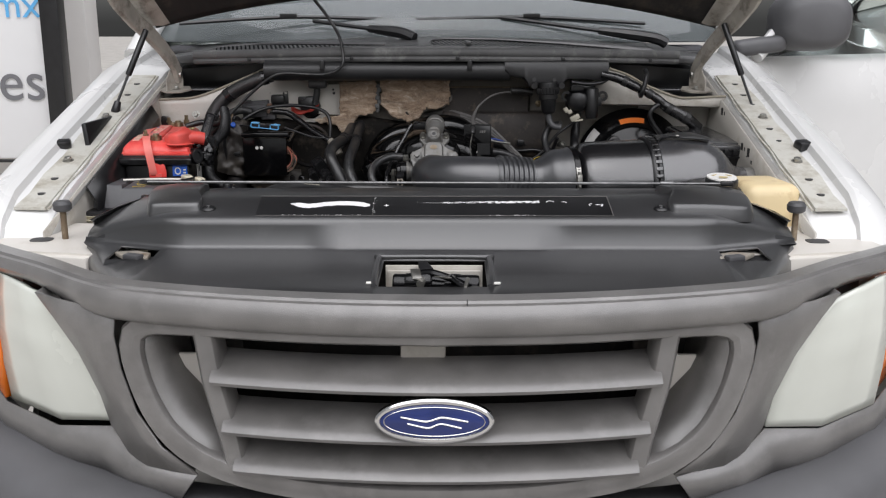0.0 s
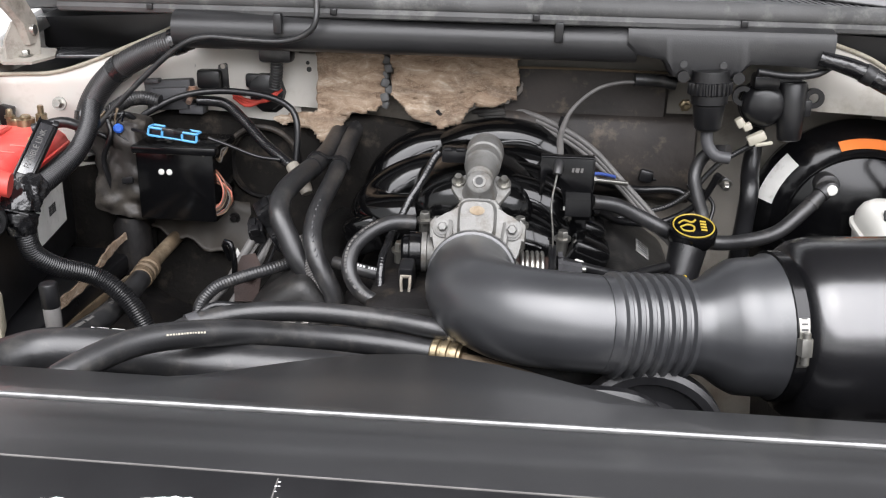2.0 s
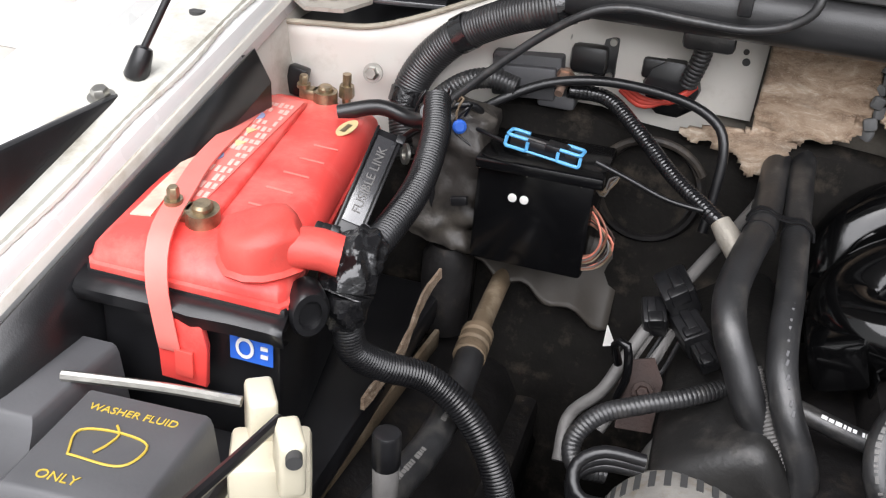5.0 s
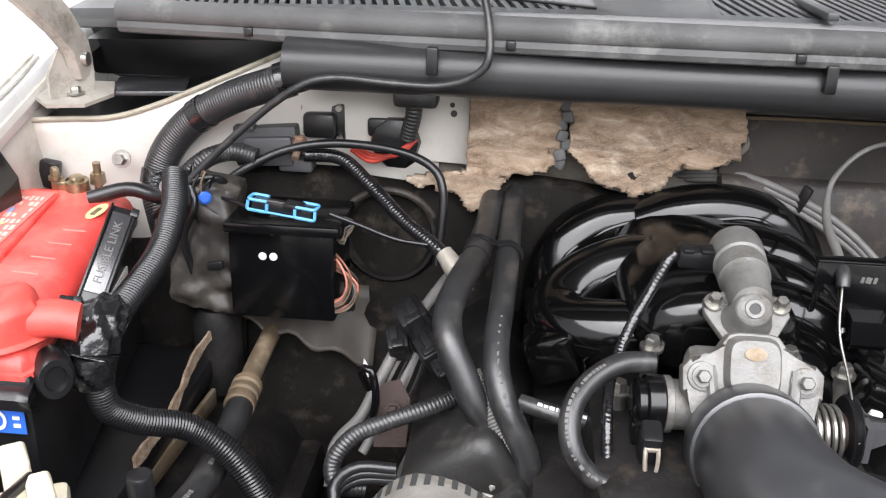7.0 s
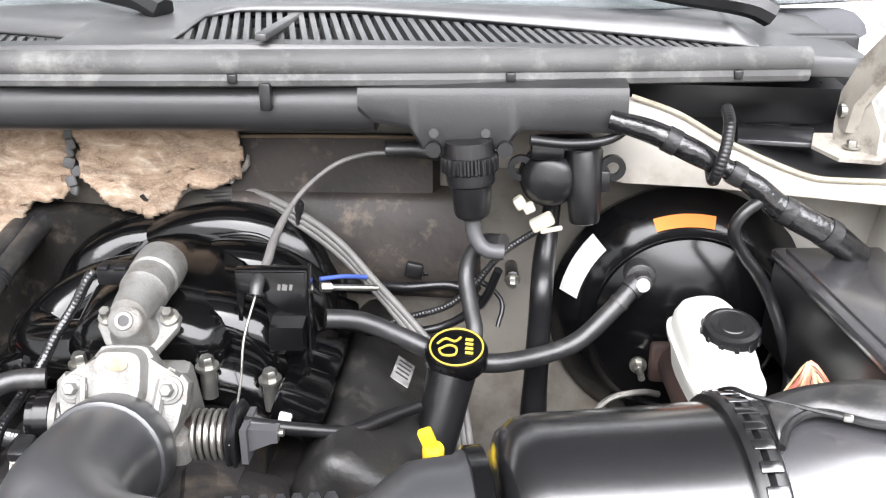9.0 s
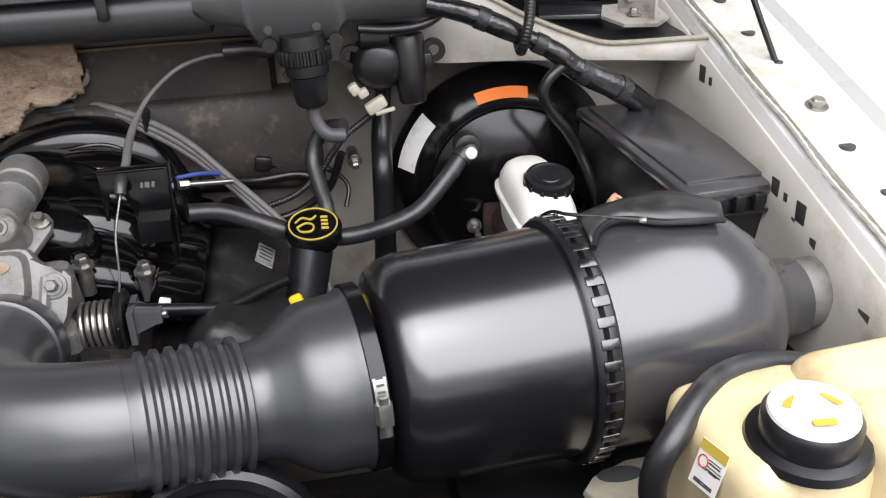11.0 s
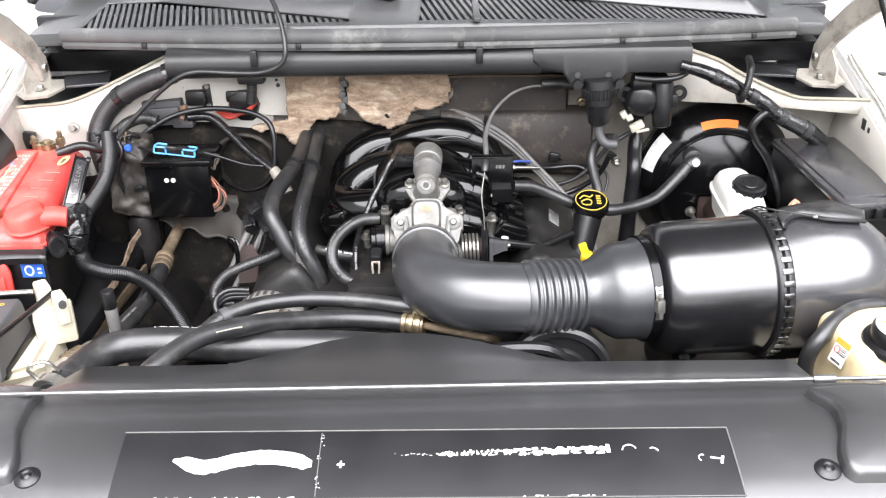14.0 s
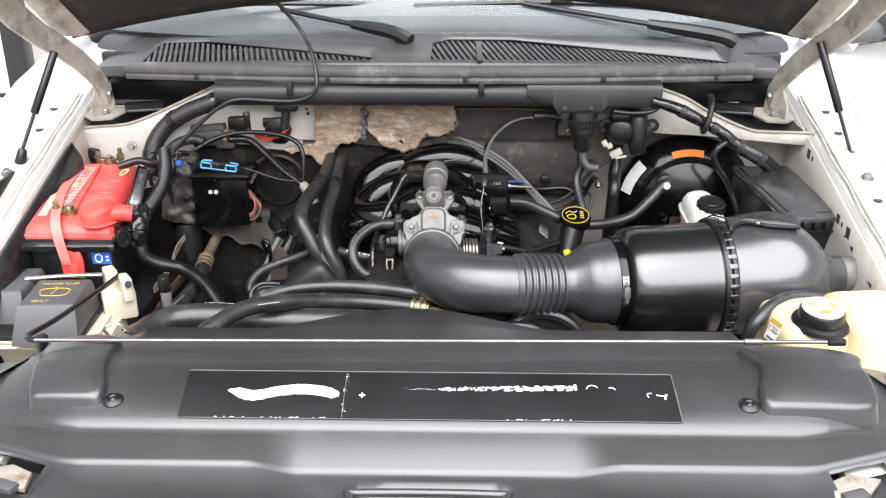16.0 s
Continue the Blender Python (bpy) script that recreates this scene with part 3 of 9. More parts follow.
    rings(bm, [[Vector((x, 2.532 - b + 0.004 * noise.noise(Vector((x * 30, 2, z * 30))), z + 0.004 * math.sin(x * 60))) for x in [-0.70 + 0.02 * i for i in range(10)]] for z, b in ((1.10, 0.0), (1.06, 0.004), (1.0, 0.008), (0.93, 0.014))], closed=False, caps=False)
    solid(part("corner_insulation", bm, M_FELT, truck, "sooty insulation in the firewall corner, shade in its colour"), 0.008)
    for sx in (-1, 1):
        bm = B()
        rings(bm, [[Vector((sx * x, y + 0.004, z - 0.001)), Vector((sx * x, y + 0.006, 1.225 if sx < 0 else 1.230)), Vector((sx * x, y + (0.010 if sx < 0 else 0.092), 1.19 if sx < 0 else 1.219)), Vector((sx * x, y + (0.02 if sx < 0 else 0.095), 0.95)), Vector((sx * x, y - 0.02, 0.75))] for x, y, z in [(0.30, 2.59, 1.28), (0.40, 2.585, 1.30)] + LIP[sx]], closed=False, caps=False)
        # cleaner cream on the left corner also stands in for its stronger light
        corner = solid(part("firewall_corner", bm, M_CREAM if sx < 0 else M_BAY, truck, "cream painted firewall corner with stains", sharp=60), 0.004)
        if sx < 0:
            bm = B()
            box(bm, (-0.733, 2.505, 1.180), (0.022, 0.014, 0.032), (0, 10, 0), bevel=0.003)
            part("bracket", bm, M_BLACK, corner)
            for x, z, r in ((-0.733, 1.186, 0.004), (-0.65, 1.200, 0.007)):
                bm = B()
                bolt(bm, (x, 2.512, z), (0.1, -1, 0.2), r, 0.012)
                part("bolt", bm, M_STEEL, corner)
            for x, z, w, h in ((-0.757, 1.213, 0.010, 0.014), (-0.755, 1.197, 0.005, 0.022)):
                bm = B()
                box(bm, (x, 2.5085, z), (w, 0.002, h), (0, 8, 0), bevel=0.0005)
                part("rust_patch", bm, M_SEALER, corner, "dirty rust patch")
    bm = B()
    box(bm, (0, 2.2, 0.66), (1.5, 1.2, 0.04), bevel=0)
    part("undertray", bm, M_UNDER, truck, "grimy chassis floor under the engine, shade in its colour")
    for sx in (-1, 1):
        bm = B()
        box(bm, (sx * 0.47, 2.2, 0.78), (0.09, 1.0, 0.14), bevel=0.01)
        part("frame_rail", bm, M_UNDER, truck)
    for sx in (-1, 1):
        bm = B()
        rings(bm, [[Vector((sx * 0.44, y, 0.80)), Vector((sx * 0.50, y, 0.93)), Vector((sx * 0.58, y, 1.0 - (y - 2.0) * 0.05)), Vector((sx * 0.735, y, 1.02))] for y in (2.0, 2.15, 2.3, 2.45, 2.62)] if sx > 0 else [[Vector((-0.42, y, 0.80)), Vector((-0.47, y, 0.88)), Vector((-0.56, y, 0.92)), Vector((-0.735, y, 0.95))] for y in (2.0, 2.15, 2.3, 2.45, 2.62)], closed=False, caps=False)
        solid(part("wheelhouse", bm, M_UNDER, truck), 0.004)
    # radiator support
    for sx in (-1, 1):
        bm = B()
        prism(bm, [(sx * 0.55, 1.60), (sx * 0.86, 1.66), (sx * 0.85, 1.80), (sx * 0.74, 1.88), (sx * 0.55, 1.86)], Matrix.Translation((0, 0, 1.022)), 0.012)
        box(bm, (sx * 0.72, 1.63, 0.93), (0.22, 0.02, 0.2), (0, 0, sx * 12), bevel=0.004)
        support = part("radiator_support", bm, M_CREAM, truck, "off-white radiator support panel")
        bm = B()
        prism(bm, [(sx * 0.748 + 0.021 * math.copysign(abs(math.cos(a)) ** 0.6, math.cos(a)), 1.725 + 0.017 * math.copysign(abs(math.sin(a)) ** 0.6, math.sin(a))) for a in (2 * math.pi * k / 24 for k in range(24))], Matrix.Translation((0, 0, 1.0335)), 0.002)
        part("oval_hole", bm, M_INK, support, "dark oval hole")
        # wheel
        for wy in (2.28,):
            bm = B()
            lathe(bm, (sx * 0.72, wy, 0.37), (sx, 0, 0), [(0, 0.20), (0, 0.33), (0.03, 0.365), (0.19, 0.365), (0.22, 0.33), (0.22, 0.20)], n=40, caps=False)
            tyre = part("tyre", bm, M_RUBBER, truck)
            bm = B()
            lathe(bm, (sx * 0.78, wy, 0.37), (sx, 0, 0), [(0, 0.0), (0.06, 0.08), (0.10, 0.10), (0.08, 0.18), (0.14, 0.205), (0.0, 0.205)], n=32, caps=False)
            part("rim", bm, M_STEEL, tyre)
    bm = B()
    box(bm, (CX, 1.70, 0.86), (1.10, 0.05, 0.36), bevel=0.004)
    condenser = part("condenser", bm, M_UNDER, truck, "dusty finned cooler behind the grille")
    for sx in (-1, 1):
        bump_at = Vector((sx * 0.706, 1.735, 1.034))
        stop = thing("hood_bumper", "rusty screw-in hood bumper with a worn rubber head", "hood bumper", bump_at, "hood bumpers")
        bm = B()
        cyl(bm, bump_at, bump_at + Vector((0, 0, 0.06)), 0.006, n=12)
        part("screw", bm, M_TAN, stop)
        bm = B()
        lathe(bm, bump_at + Vector((0, 0, 0.055)), (0, 0, 1), [(0, 0.013), (0.004, 0.017), (0.014, 0.018), (0.02, 0.014)], n=20)
        part("rubber_head", bm, M_GREYP, stop)
        # gas strut
        lo = STRUT_FOOT[sx]
        hi = STRUT_TOP[sx]
        strut = thing("gas_strut", "black gas strut holding the hood open", "gas strut", lo, "hood struts")
        mid = lo.lerp(hi, 0.42)
        bm = B()
        cyl(bm, lo.lerp(hi, 0.04), mid, 0.0034, n=10)
        part("rod", bm, M_BLACK, strut)
        bm = B()
        cyl(bm, mid, hi, 0.0078, n=14, round_=0.003)
        part("cylinder", bm, M_BLACK, strut)
        bm = B()
        cyl(bm, lo - Vector((0, 0, 0.010)), lo.lerp(hi, 0.10), 0.0115, 0.0085, n=14, round_=0.004)
        part("ball_socket", bm, M_BLACK, strut)
        # hood hinge: body plate, arm and pivot
        bm = B()
        foot = [(0.668, 2.548, 1.262), (0.684, 2.508, 1.258), (0.722, 2.496, 1.258), (0.742, 2.512, 1.262), (0.742, 2.570, 1.270), (0.68, 2.580, 1.268)]
        rings(bm, [[Vector((sx * x, y, z + dz)) for x, y, z in foot] for dz in (0, 0.004)])
        hinge = part("hinge_plate", bm, M_HINGE, truck, "dusty beige stamped steel hood hinge")
        bm = B()
        rings(bm, [[Vector((sx * x, y, z)) for x, y, z in ((x0, y0, z0), (x0 + 0.003, y0, z0), (x1 + 0.003, y1, z0), (x1, y1, z0))] for x0, x1, y0, y1, z0 in ((0.690, 0.722, 2.548, 2.508, 1.262), (0.690, 0.724, 2.552, 2.512, 1.290), (0.694, 0.716, 2.556, 2.526, 1.318))])
        part("web", bm, M_HINGE, hinge)
        for x, y in ((0.706, 2.532), (0.730, 2.552)):
            bm = B()
            bolt(bm, (sx * x, y, 1.267), (0, 0, 1), 0.007, 0.008)
            part("bolt", bm, M_STEEL, hinge)
        bm = B()
        arm = [(0.700, 2.545, 1.285, 0.013), (0.701, 2.540, 1.318, 0.017), (0.712, 2.525, 1.350, 0.020), (0.728, 2.497, 1.385, 0.021), (0.746, 2.462, 1.418, 0.022), (0.766, 2.420, 1.450, 0.024), (0.785, 2.37, 1.495, 0.027), (0.802, 2.30, 1.565, 0.030), (0.815, 2.22, 1.655, 0.030)]
        loops = []
        for k, (x, y, z, w) in enumerate(arm):
            a, b = Vector(arm[max(0, k - 1)][:3]), Vector(arm[min(len(arm) - 1, k + 1)][:3])
            d = (b - a).normalized()
            across = d.cross(Vector((1, 0.2, 0.1))).normalized()
            n_ = across.cross(d)
            loops.append([Vector((x, y, z)) + across * (w * u) + n_ * v for u, v in ((-1, 0.006), (-1.0, -0.002), (-0.8, -0.006), (0.8, -0.006), (1.0, -0.002), (1.0, 0.006), (0.75, 0.000), (-0.75, 0.000))])
        rings(bm, [[Vector((sx * p.x, p.y, p.z)) for p in loop] for loop in loops])
        part("hinge_arm", bm, M_HINGE, hinge)
        bm = B()
        cyl(bm, (sx * 0.690, 2.542, 1.305), (sx * 0.715, 2.542, 1.305), 0.008, n=14, round_=0.002)
        part("pivot", bm, M_STEEL, hinge)
    return truck


STRUT_FOOT = {-1: Vector((-0.795, 2.305, 1.234)), 1: Vector((0.811, 2.352, 1.220))}
STRUT_TOP = {-1: Vector((-0.728, 2.385, 1.425)), 1: Vector((0.738, 2.425, 1.440))}
HOOD_ANGLE = radians(50)


def build_hood():
    hood = thing("hood", "open hood with a dark padded underside above the engine bay", "hood", (0, 2.55, 1.42))

    def at(x, u, lift):
        c, s = math.cos(HOOD_ANGLE), math.sin(HOOD_ANGLE)
        return Vector((x, 2.53 - u * c + lift * s, 1.415 + u * s + lift * c))

    def rear(x):
        return 0.10 * (1 - (x / 0.76) ** 2)

    def skin(lift, inset):
        bm = B()
        loops = []
        for v in (0, 0.02, 0.08, 0.3, 0.6, 0.9, 1.0):
            row = []
            for i in range(21):
                k = i / 10 - 1
                half = (0.76 + 0.09 * min(1, v * 1.3)) - inset
                x = k * half
                u0, u1 = rear(x) + inset, 1.15 - 0.22 * (x / 0.8) ** 2 - inset
                row.append(at(x, u0 + (u1 - u0) * v, lift + 0.03 * (1 - k * k)))
            loops.append(row)
        return rings(bm, loops, closed=False, caps=False)

    solid(part("outer_skin", skin(0.03, 0.0), M_WHITE, hood, "white outer skin"), 0.012)
    solid(part("inner_panel", skin(0.0, 0.02), M_HOOD, hood, "dark brown-black hood lining"), 0.01)
    for sx in (-1, 1):
        bm = B()
        rings(bm, [[at(sx * (x + a), u, b) for a, b in ((-0.05, -0.004), (-0.03, -0.016), (0.0, -0.018), (0.022, -0.010), (0.028, 0.012), (-0.05, 0.012))] for x, u in ((0.745, 0.04), (0.772, 0.14), (0.805, 0.35), (0.825, 0.7), (0.81, 0.9))])
        part("frame_rib", bm, M_HINGE, hood, "dusty beige stamped edge rib")


# ---- cowl ----
def build_cowl(truck):

    def crest(x):
        return 2.495 + 0.10 * (x / 0.7) ** 2

    def back(x):
        return 2.73 + 0.14 * (x / 0.7) ** 2

    def z_at(x, y):
        return 1.383 + (y - crest(x)) * 0.09 - 0.03 * (x / 0.7) ** 2

    groups = ((-0.64, -0.135, lambda x: crest(x) + 0.022, lambda x: crest(x) + 0.03 + 0.15 * min(1, max(0, (-0.10 - x)) / 0.42)),
              (-0.012, 0.62, lambda x: crest(x) + 0.022, lambda x: crest(x) + 0.03 + 0.15 * min(1, max(0, (x + 0.12) / 0.14)) * min(1, max(0.05, (0.66 - x) / 0.5))))
    xs = sorted(set([-0.74 + 0.02 * i for i in range(75)] + [g[0] for g in groups] + [g[1] for g in groups]))
    bm = B()
    grid = []
    for x in xs:
        g = [g for g in groups if g[0] - 1e-6 <= x <= g[1] + 1e-6]
        yf, yb = (g[0][2](x), g[0][3](x)) if g else (crest(x) + 0.022, crest(x) + 0.06)
        ys = [crest(x) - 0.012, crest(x), yf, yb, back(x)]
        grid.append([bm.verts.new((x, y, z_at(x, y) - (0.018 if i == 0 else 0))) for i, y in enumerate(ys)])
    for a, b, x0, x1 in zip(grid, grid[1:], xs, xs[1:]):
        hole = any(g[0] - 1e-6 <= x0 and x1 <= g[1] + 1e-6 for g in groups)
        for j in range(4):
            if not (hole and j == 2):
                bm.faces.new((a[j], b[j], b[j + 1], a[j + 1]))
    cowl = solid(part("cowl_panel", bm, M_COWL, truck, "weathered black plastic cowl panel with slatted intakes"), 0.004)
    bm = B()
    rings(bm, [[Vector((x, crest(x) + o, z_at(x, crest(x) + o) - 0.035)) for x in [-0.72 + 0.09 * i for i in range(17)]] for o in (0.0, 0.12, 0.24)], closed=False, caps=False)
    part("tray", bm, M_BLACK, cowl)
    for x0, x1, f, b in groups:
        n = int((x1 - x0) / 0.0125)
        for i in range(1, n):
            x = x0 + (x1 - x0) * i / n
            ya, yb = f(x), b(x)
            if yb - ya < 0.012:
                continue
            bm = B()
            lean = 0.12 if x < 0 or x > 0.3 else 0.05
            p0, p1 = Vector((x + lean * 0.02, ya - 0.002, z_at(x, ya) - 0.004)), Vector((x - (yb - ya) * 0.22, yb + 0.002, z_at(x, yb) - 0.004))
            w = Vector((0.0032, 0, 0))
            h = Vector((0, 0, 0.016))
            rings(bm, [[p - w - h, p + w - h, p + w, p - w] for p in (p0, p1)])
            part("slat", bm, M_COWL, cowl)
    bm = B()
    box(bm, (0.088, crest(0.09) + 0.09, z_at(0.09, crest(0.09) + 0.09)), (0.012, 0.2, 0.008), bevel=0.002)
    part("divider", bm, M_COWL, cowl)
    # weather strip
    strip = thing("weather_strip", "grey weathered rubber strip along the cowl", "weather strip", (0, 2.49, 1.36))
    bm = B()
    tube(bm, [(x, crest(x) - 0.012, 1.366 - 0.012 * (x / 0.7) ** 2) for x in [-0.66 + 0.12 * i for i in range(12)]], 0.0135, n=10, step=0.03)
    part("bulb", bm, M_SEAL, strip)
    bm = B()
    tube(bm, [(x, crest(x) - 0.016, 1.350 - 0.012 * (x / 0.7) ** 2) for x in [-0.66 + 0.12 * i for i in range(12)]], 0.008, n=8, step=0.03)
    part("base_channel", bm, M_SEAL, strip)
    for x in (-0.50, -0.22, 0.06, 0.34, 0.58):
        bm = B()
        box(bm, (x, crest(x) - 0.024, 1.352 - 0.012 * (x / 0.7) ** 2), (0.010, 0.006, 0.010), bevel=0.002)
        part("clip", bm, M_BLACK, strip)
    # air duct bar under the cowl
    duct = thing("cowl_duct", "long black plastic duct under the cowl", "duct", (0, 2.5, 1.3))
    bm = B()
    rings(bm, [[Vector((x, 2.545 - d, z)) for d, z in ((0, 1.345), (0.045, 1.345), (0.058, 1.338), (0.066, 1.325), (0.066, 1.31), (0.058, 1.298), (0.045, 1.292), (0, 1.29))] for x in (-0.455, -0.2, 0.05, 0.2)])
    rings(bm, [[Vector((x, 2.545 - d, z)) for d, z in ((0, 1.345), (0.05, 1.345), (0.066, 1.341), (0.07, 1.334), (0.07, lo + 0.006), (0.066, lo), (0.05, lo - 0.002), (0, lo - 0.002))] for x, lo in ((0.185, 1.318), (0.199, 1.306), (0.236, 1.300), (0.244, 1.288), (0.250, 1.278), (0.336, 1.278), (0.344, 1.290), (0.352, 1.298), (0.40, 1.297), (0.458, 1.294))])
    part("duct_body", bm, M_BAR, duct)
    for x in (-0.298, 0.092):
        bm = B()
        box(bm, (x, 2.476, 1.333), (0.012, 0.012, 0.028), bevel=0.002)
        part("clip", bm, M_BLACK, duct)
    for x in (0.262, 0.315):
        bm = B()
        cyl(bm, (x, 2.479, 1.296), (x, 2.472, 1.296), 0.005, n=10)
        part("plug", bm, M_INK, duct)
    # corner wells
    for sx in (-1, 1):
        well = thing("corner_tray", "black plastic corner tray beside the hood hinge", "tray", (sx * 0.6, 2.5, 1.28), "corner trays")
        bm = B()
        lip = LIP[sx]
        rings(bm, [[Vector((sx * x, y + 0.004, z - 0.003)), Vector((sx * x, y + 0.016, z - 0.005)), Vector((sx * x, y + 0.04, min(z, 1.262) - 0.002)), Vector((sx * x, 2.70, min(z, 1.262) + 0.004)), Vector((sx * x, 2.70, 1.236)), Vector((sx * x, y + 0.012, 1.232))] for x, y, z in lip])
        part("floor_pan", bm, M_BLACK, well)
        bm = B()
        box(bm, (sx * 0.60, 2.70, 1.31), (0.32, 0.02, 0.11), bevel=0.006)
        part("back_wall", bm, M_BLACK, well)
        bm = B()
        box(bm, (sx * 0.645, 2.60, 1.264), (0.085, 0.07, 0.006), (2, 0, -sx * 14), bevel=0.002)
        part("access_plate", bm, M_CANG, well, "grey access plate")
        bm = B()
        tube(bm, [(sx * x, y, z) for x, y, z in lip], 0.0032, n=8, step=0.01)
        part("lip", bm, M_SEALER, well, "dusty beige seam lip")


# ---- wipers ----
def build_wipers():
    for name, pivot, knee, arm_end, blade in (
            ("wiper", (-0.06, 2.64, 1.40), (-0.10, 2.66, 1.415), (-0.36, 2.77, 1.447), ((-0.75, 2.76, 1.44), (-0.12, 2.82, 1.452))),
            ("wiper", (0.66, 2.72, 1.385), (0.62, 2.72, 1.40), (0.19, 2.80, 1.458), ((-0.06, 2.80, 1.452), (0.62, 2.84, 1.44)))):
        w = thing(name, "black windscreen wiper resting on the glass", "wiper", pivot, "wipers")
        bm = B()
        tube(bm, [pivot, knee, Vector(knee).lerp(Vector(arm_end), 0.35)], 0.012, n=8, step=0.01, radii=[0.016, 0.015, 0.011])
        part("arm_base", bm, M_BLACK, w)
        bm = B()
        tube(bm, [Vector(knee).lerp(Vector(arm_end), 0.3), arm_end], 0.006, n=8, step=0.05)
        part("arm", bm, M_BLACK, w)
        bm = B()
        tube(bm, [blade[0], Vector(blade[0]).lerp(Vector(blade[1]), 0.5) + Vector((0, -0.006, 0.012)), blade[1]], 0.006, n=6, step=0.03)
        bl = part("blade", bm, M_BLACK, w)
        bm = B()
        box(bm, Vector(blade[0]).lerp(Vector(blade[1]), 0.5) + Vector((0, -0.008, 0.016)), (0.05, 0.016, 0.014), bevel=0.003)
        part("bracket", bm, M_BLACK, bl)


# ---- front end ----
def bowed_bar(bm, x0, x1, profile, n=24, base=1.265, taper=0.0):
    """A bar that follows the bowed front; profile: (depth behind the bow, height)."""
    loops = []
    for i in range(n + 1):
        x = x0 + (x1 - x0) * i / n
        loops.append([Vector((x, bow(x, base) + d, z)) for d, z in profile])
    return rings(bm, loops)


def build_grille():
    grille = thing("grille", "grey moulded plastic grille with an oval emblem", "grille", (CX, 1.3, 0.72))
    # header: lip, groove and a rounded face that thins out over the headlamps
    bm = B()
    loops = []
    for k in range(57):
        x = CX - 0.84 + 1.68 * k / 56
        d = abs(x - CX)
        e = min(1, max(0, (d - 0.50) / 0.22))
        e = e * e * (3 - 2 * e)
        back = bow(x, 1.265) + 0.05 * e
        low = 0.992 + 0.014 * e
        top = 1.044 - 0.004 * e
        loops.append([Vector((x, back + q, z)) for q, z in ((0.075, top - 0.004), (0.028, top), (0.023, top - 0.005), (0.019, top - 0.005), (0.015, top - 0.001), (0.006, top - 0.002), (-0.002, top - 0.010), (-0.006, (top + low) / 2), (-0.003, low + 0.010), (0.006, low + 0.002), (0.016, low), (0.07, low))])
    rings(bm, loops)
    part("header", bm, M_GRILLE, grille)
    bm = B()
    box(bm, (CX + 0.047, bow(CX) - 0.005, 1.026), (0.0016, 0.004, 0.05), bevel=0)
    part("seam", bm, M_INK, grille)
    # surround ring
    half = [(0.0, 0.990), (0.2, 0.990), (0.40, 0.988), (0.455, 0.980), (0.474, 0.955), (0.468, 0.905), (0.445, 0.845), (0.41, 0.80), (0.355, 0.768), (0.27, 0.748), (0.14, 0.737), (0.0, 0.734)]
    loop = [(CX + x, z) for x, z in half] + [(CX - x, z) for x, z in half[-2:0:-1]]
    pts = [Vector((x, bow(x) + 0.004, z)) for x, z in loop]
    path, _ = smooth_path(pts + [pts[0]], 0.02)
    path = path[:-1]
    centre = Vector((CX, 1.3, 0.84))
    loops = []
    n = len(path)
    for i, p in enumerate(path):
        d = (path[(i + 1) % n] - path[i - 1]).normalized()
        out = d.cross(Vector((0, 1, 0))).normalized()
        if out.dot(p - centre) < 0:
            out = -out
        f = Vector((0, -1, 0))
        loops.append([p + out * a + f * b for a, b in ((-0.012, -0.05), (-0.014, 0.0), (-0.010, 0.006), (0.0, 0.008), (0.010, 0.003), (0.022, 0.003), (0.026, -0.004), (0.026, -0.05))])
    bm = B()
    rings(bm, loops + [loops[0]], caps=False)
    part("surround", bm, M_GRILLE, grille)
    # dividers
    for sx in (-1, 1):
        x_top, x_low = CX + sx * 0.357, CX + sx * 0.322
        bm = B()
        rings(bm, [[Vector((x + dx, bow(x) + d, z)) for dx, d in ((-0.019, 0.05), (-0.017, 0.006), (-0.012, 0.0), (0.012, 0.0), (0.017, 0.006), (0.019, 0.05))] for x, z in ((x_top, 0.988), (x_top - sx * 0.012, 0.90), (x_low, 0.81), (x_low - sx * 0.01, 0.752))])
        part("divider", bm, M_GRILLE, grille)
        # sloping duct wall inside the side opening
        bm = B()
        rings(bm, [[Vector((CX + sx * x, bow(CX + sx * x) + 0.012, z)), Vector((CX + sx * (x - 0.035), bow(CX + sx * x) + 0.12, z + 0.005))] for x, z in ((0.455, 0.98), (0.462, 0.94), (0.45, 0.88), (0.42, 0.825), (0.38, 0.79), (0.34, 0.77))], closed=False, caps=False)
        solid(part("duct_wall", bm, M_GRILLE, grille), 0.004)
        bm = B()
        box(bm, (CX + sx * 0.395, bow(CX + sx * 0.4) + 0.115, 0.855), (0.085, 0.006, 0.115), (14, 0, 0), bevel=0.002)
        back = part("inner_panel", bm, M_CREAM, grille, "off-white panel inside the side opening")
        bm = B()
        cyl(bm, (CX + sx * 0.40, bow(CX + sx * 0.4) + 0.112, 0.893), (CX + sx * 0.40, bow(CX + sx * 0.4) + 0.104, 0.893), 0.004, n=12)
        part("hole", bm, M_INK, back)
        # near-black plate added so the side opening reads as shaded
        bm = B()
        box(bm, (CX + sx * 0.40, bow(CX + sx * 0.4) + 0.14, 0.95), (0.14, 0.006, 0.10), bevel=0.001)
        part("shade_plate", bm, M_UNDER, grille)
    # louvre blades
    for z0, z1, w in ((0.943, 0.909, 0.345), (0.864, 0.829, 0.330), (0.795, 0.765, 0.315)):
        bm = B()
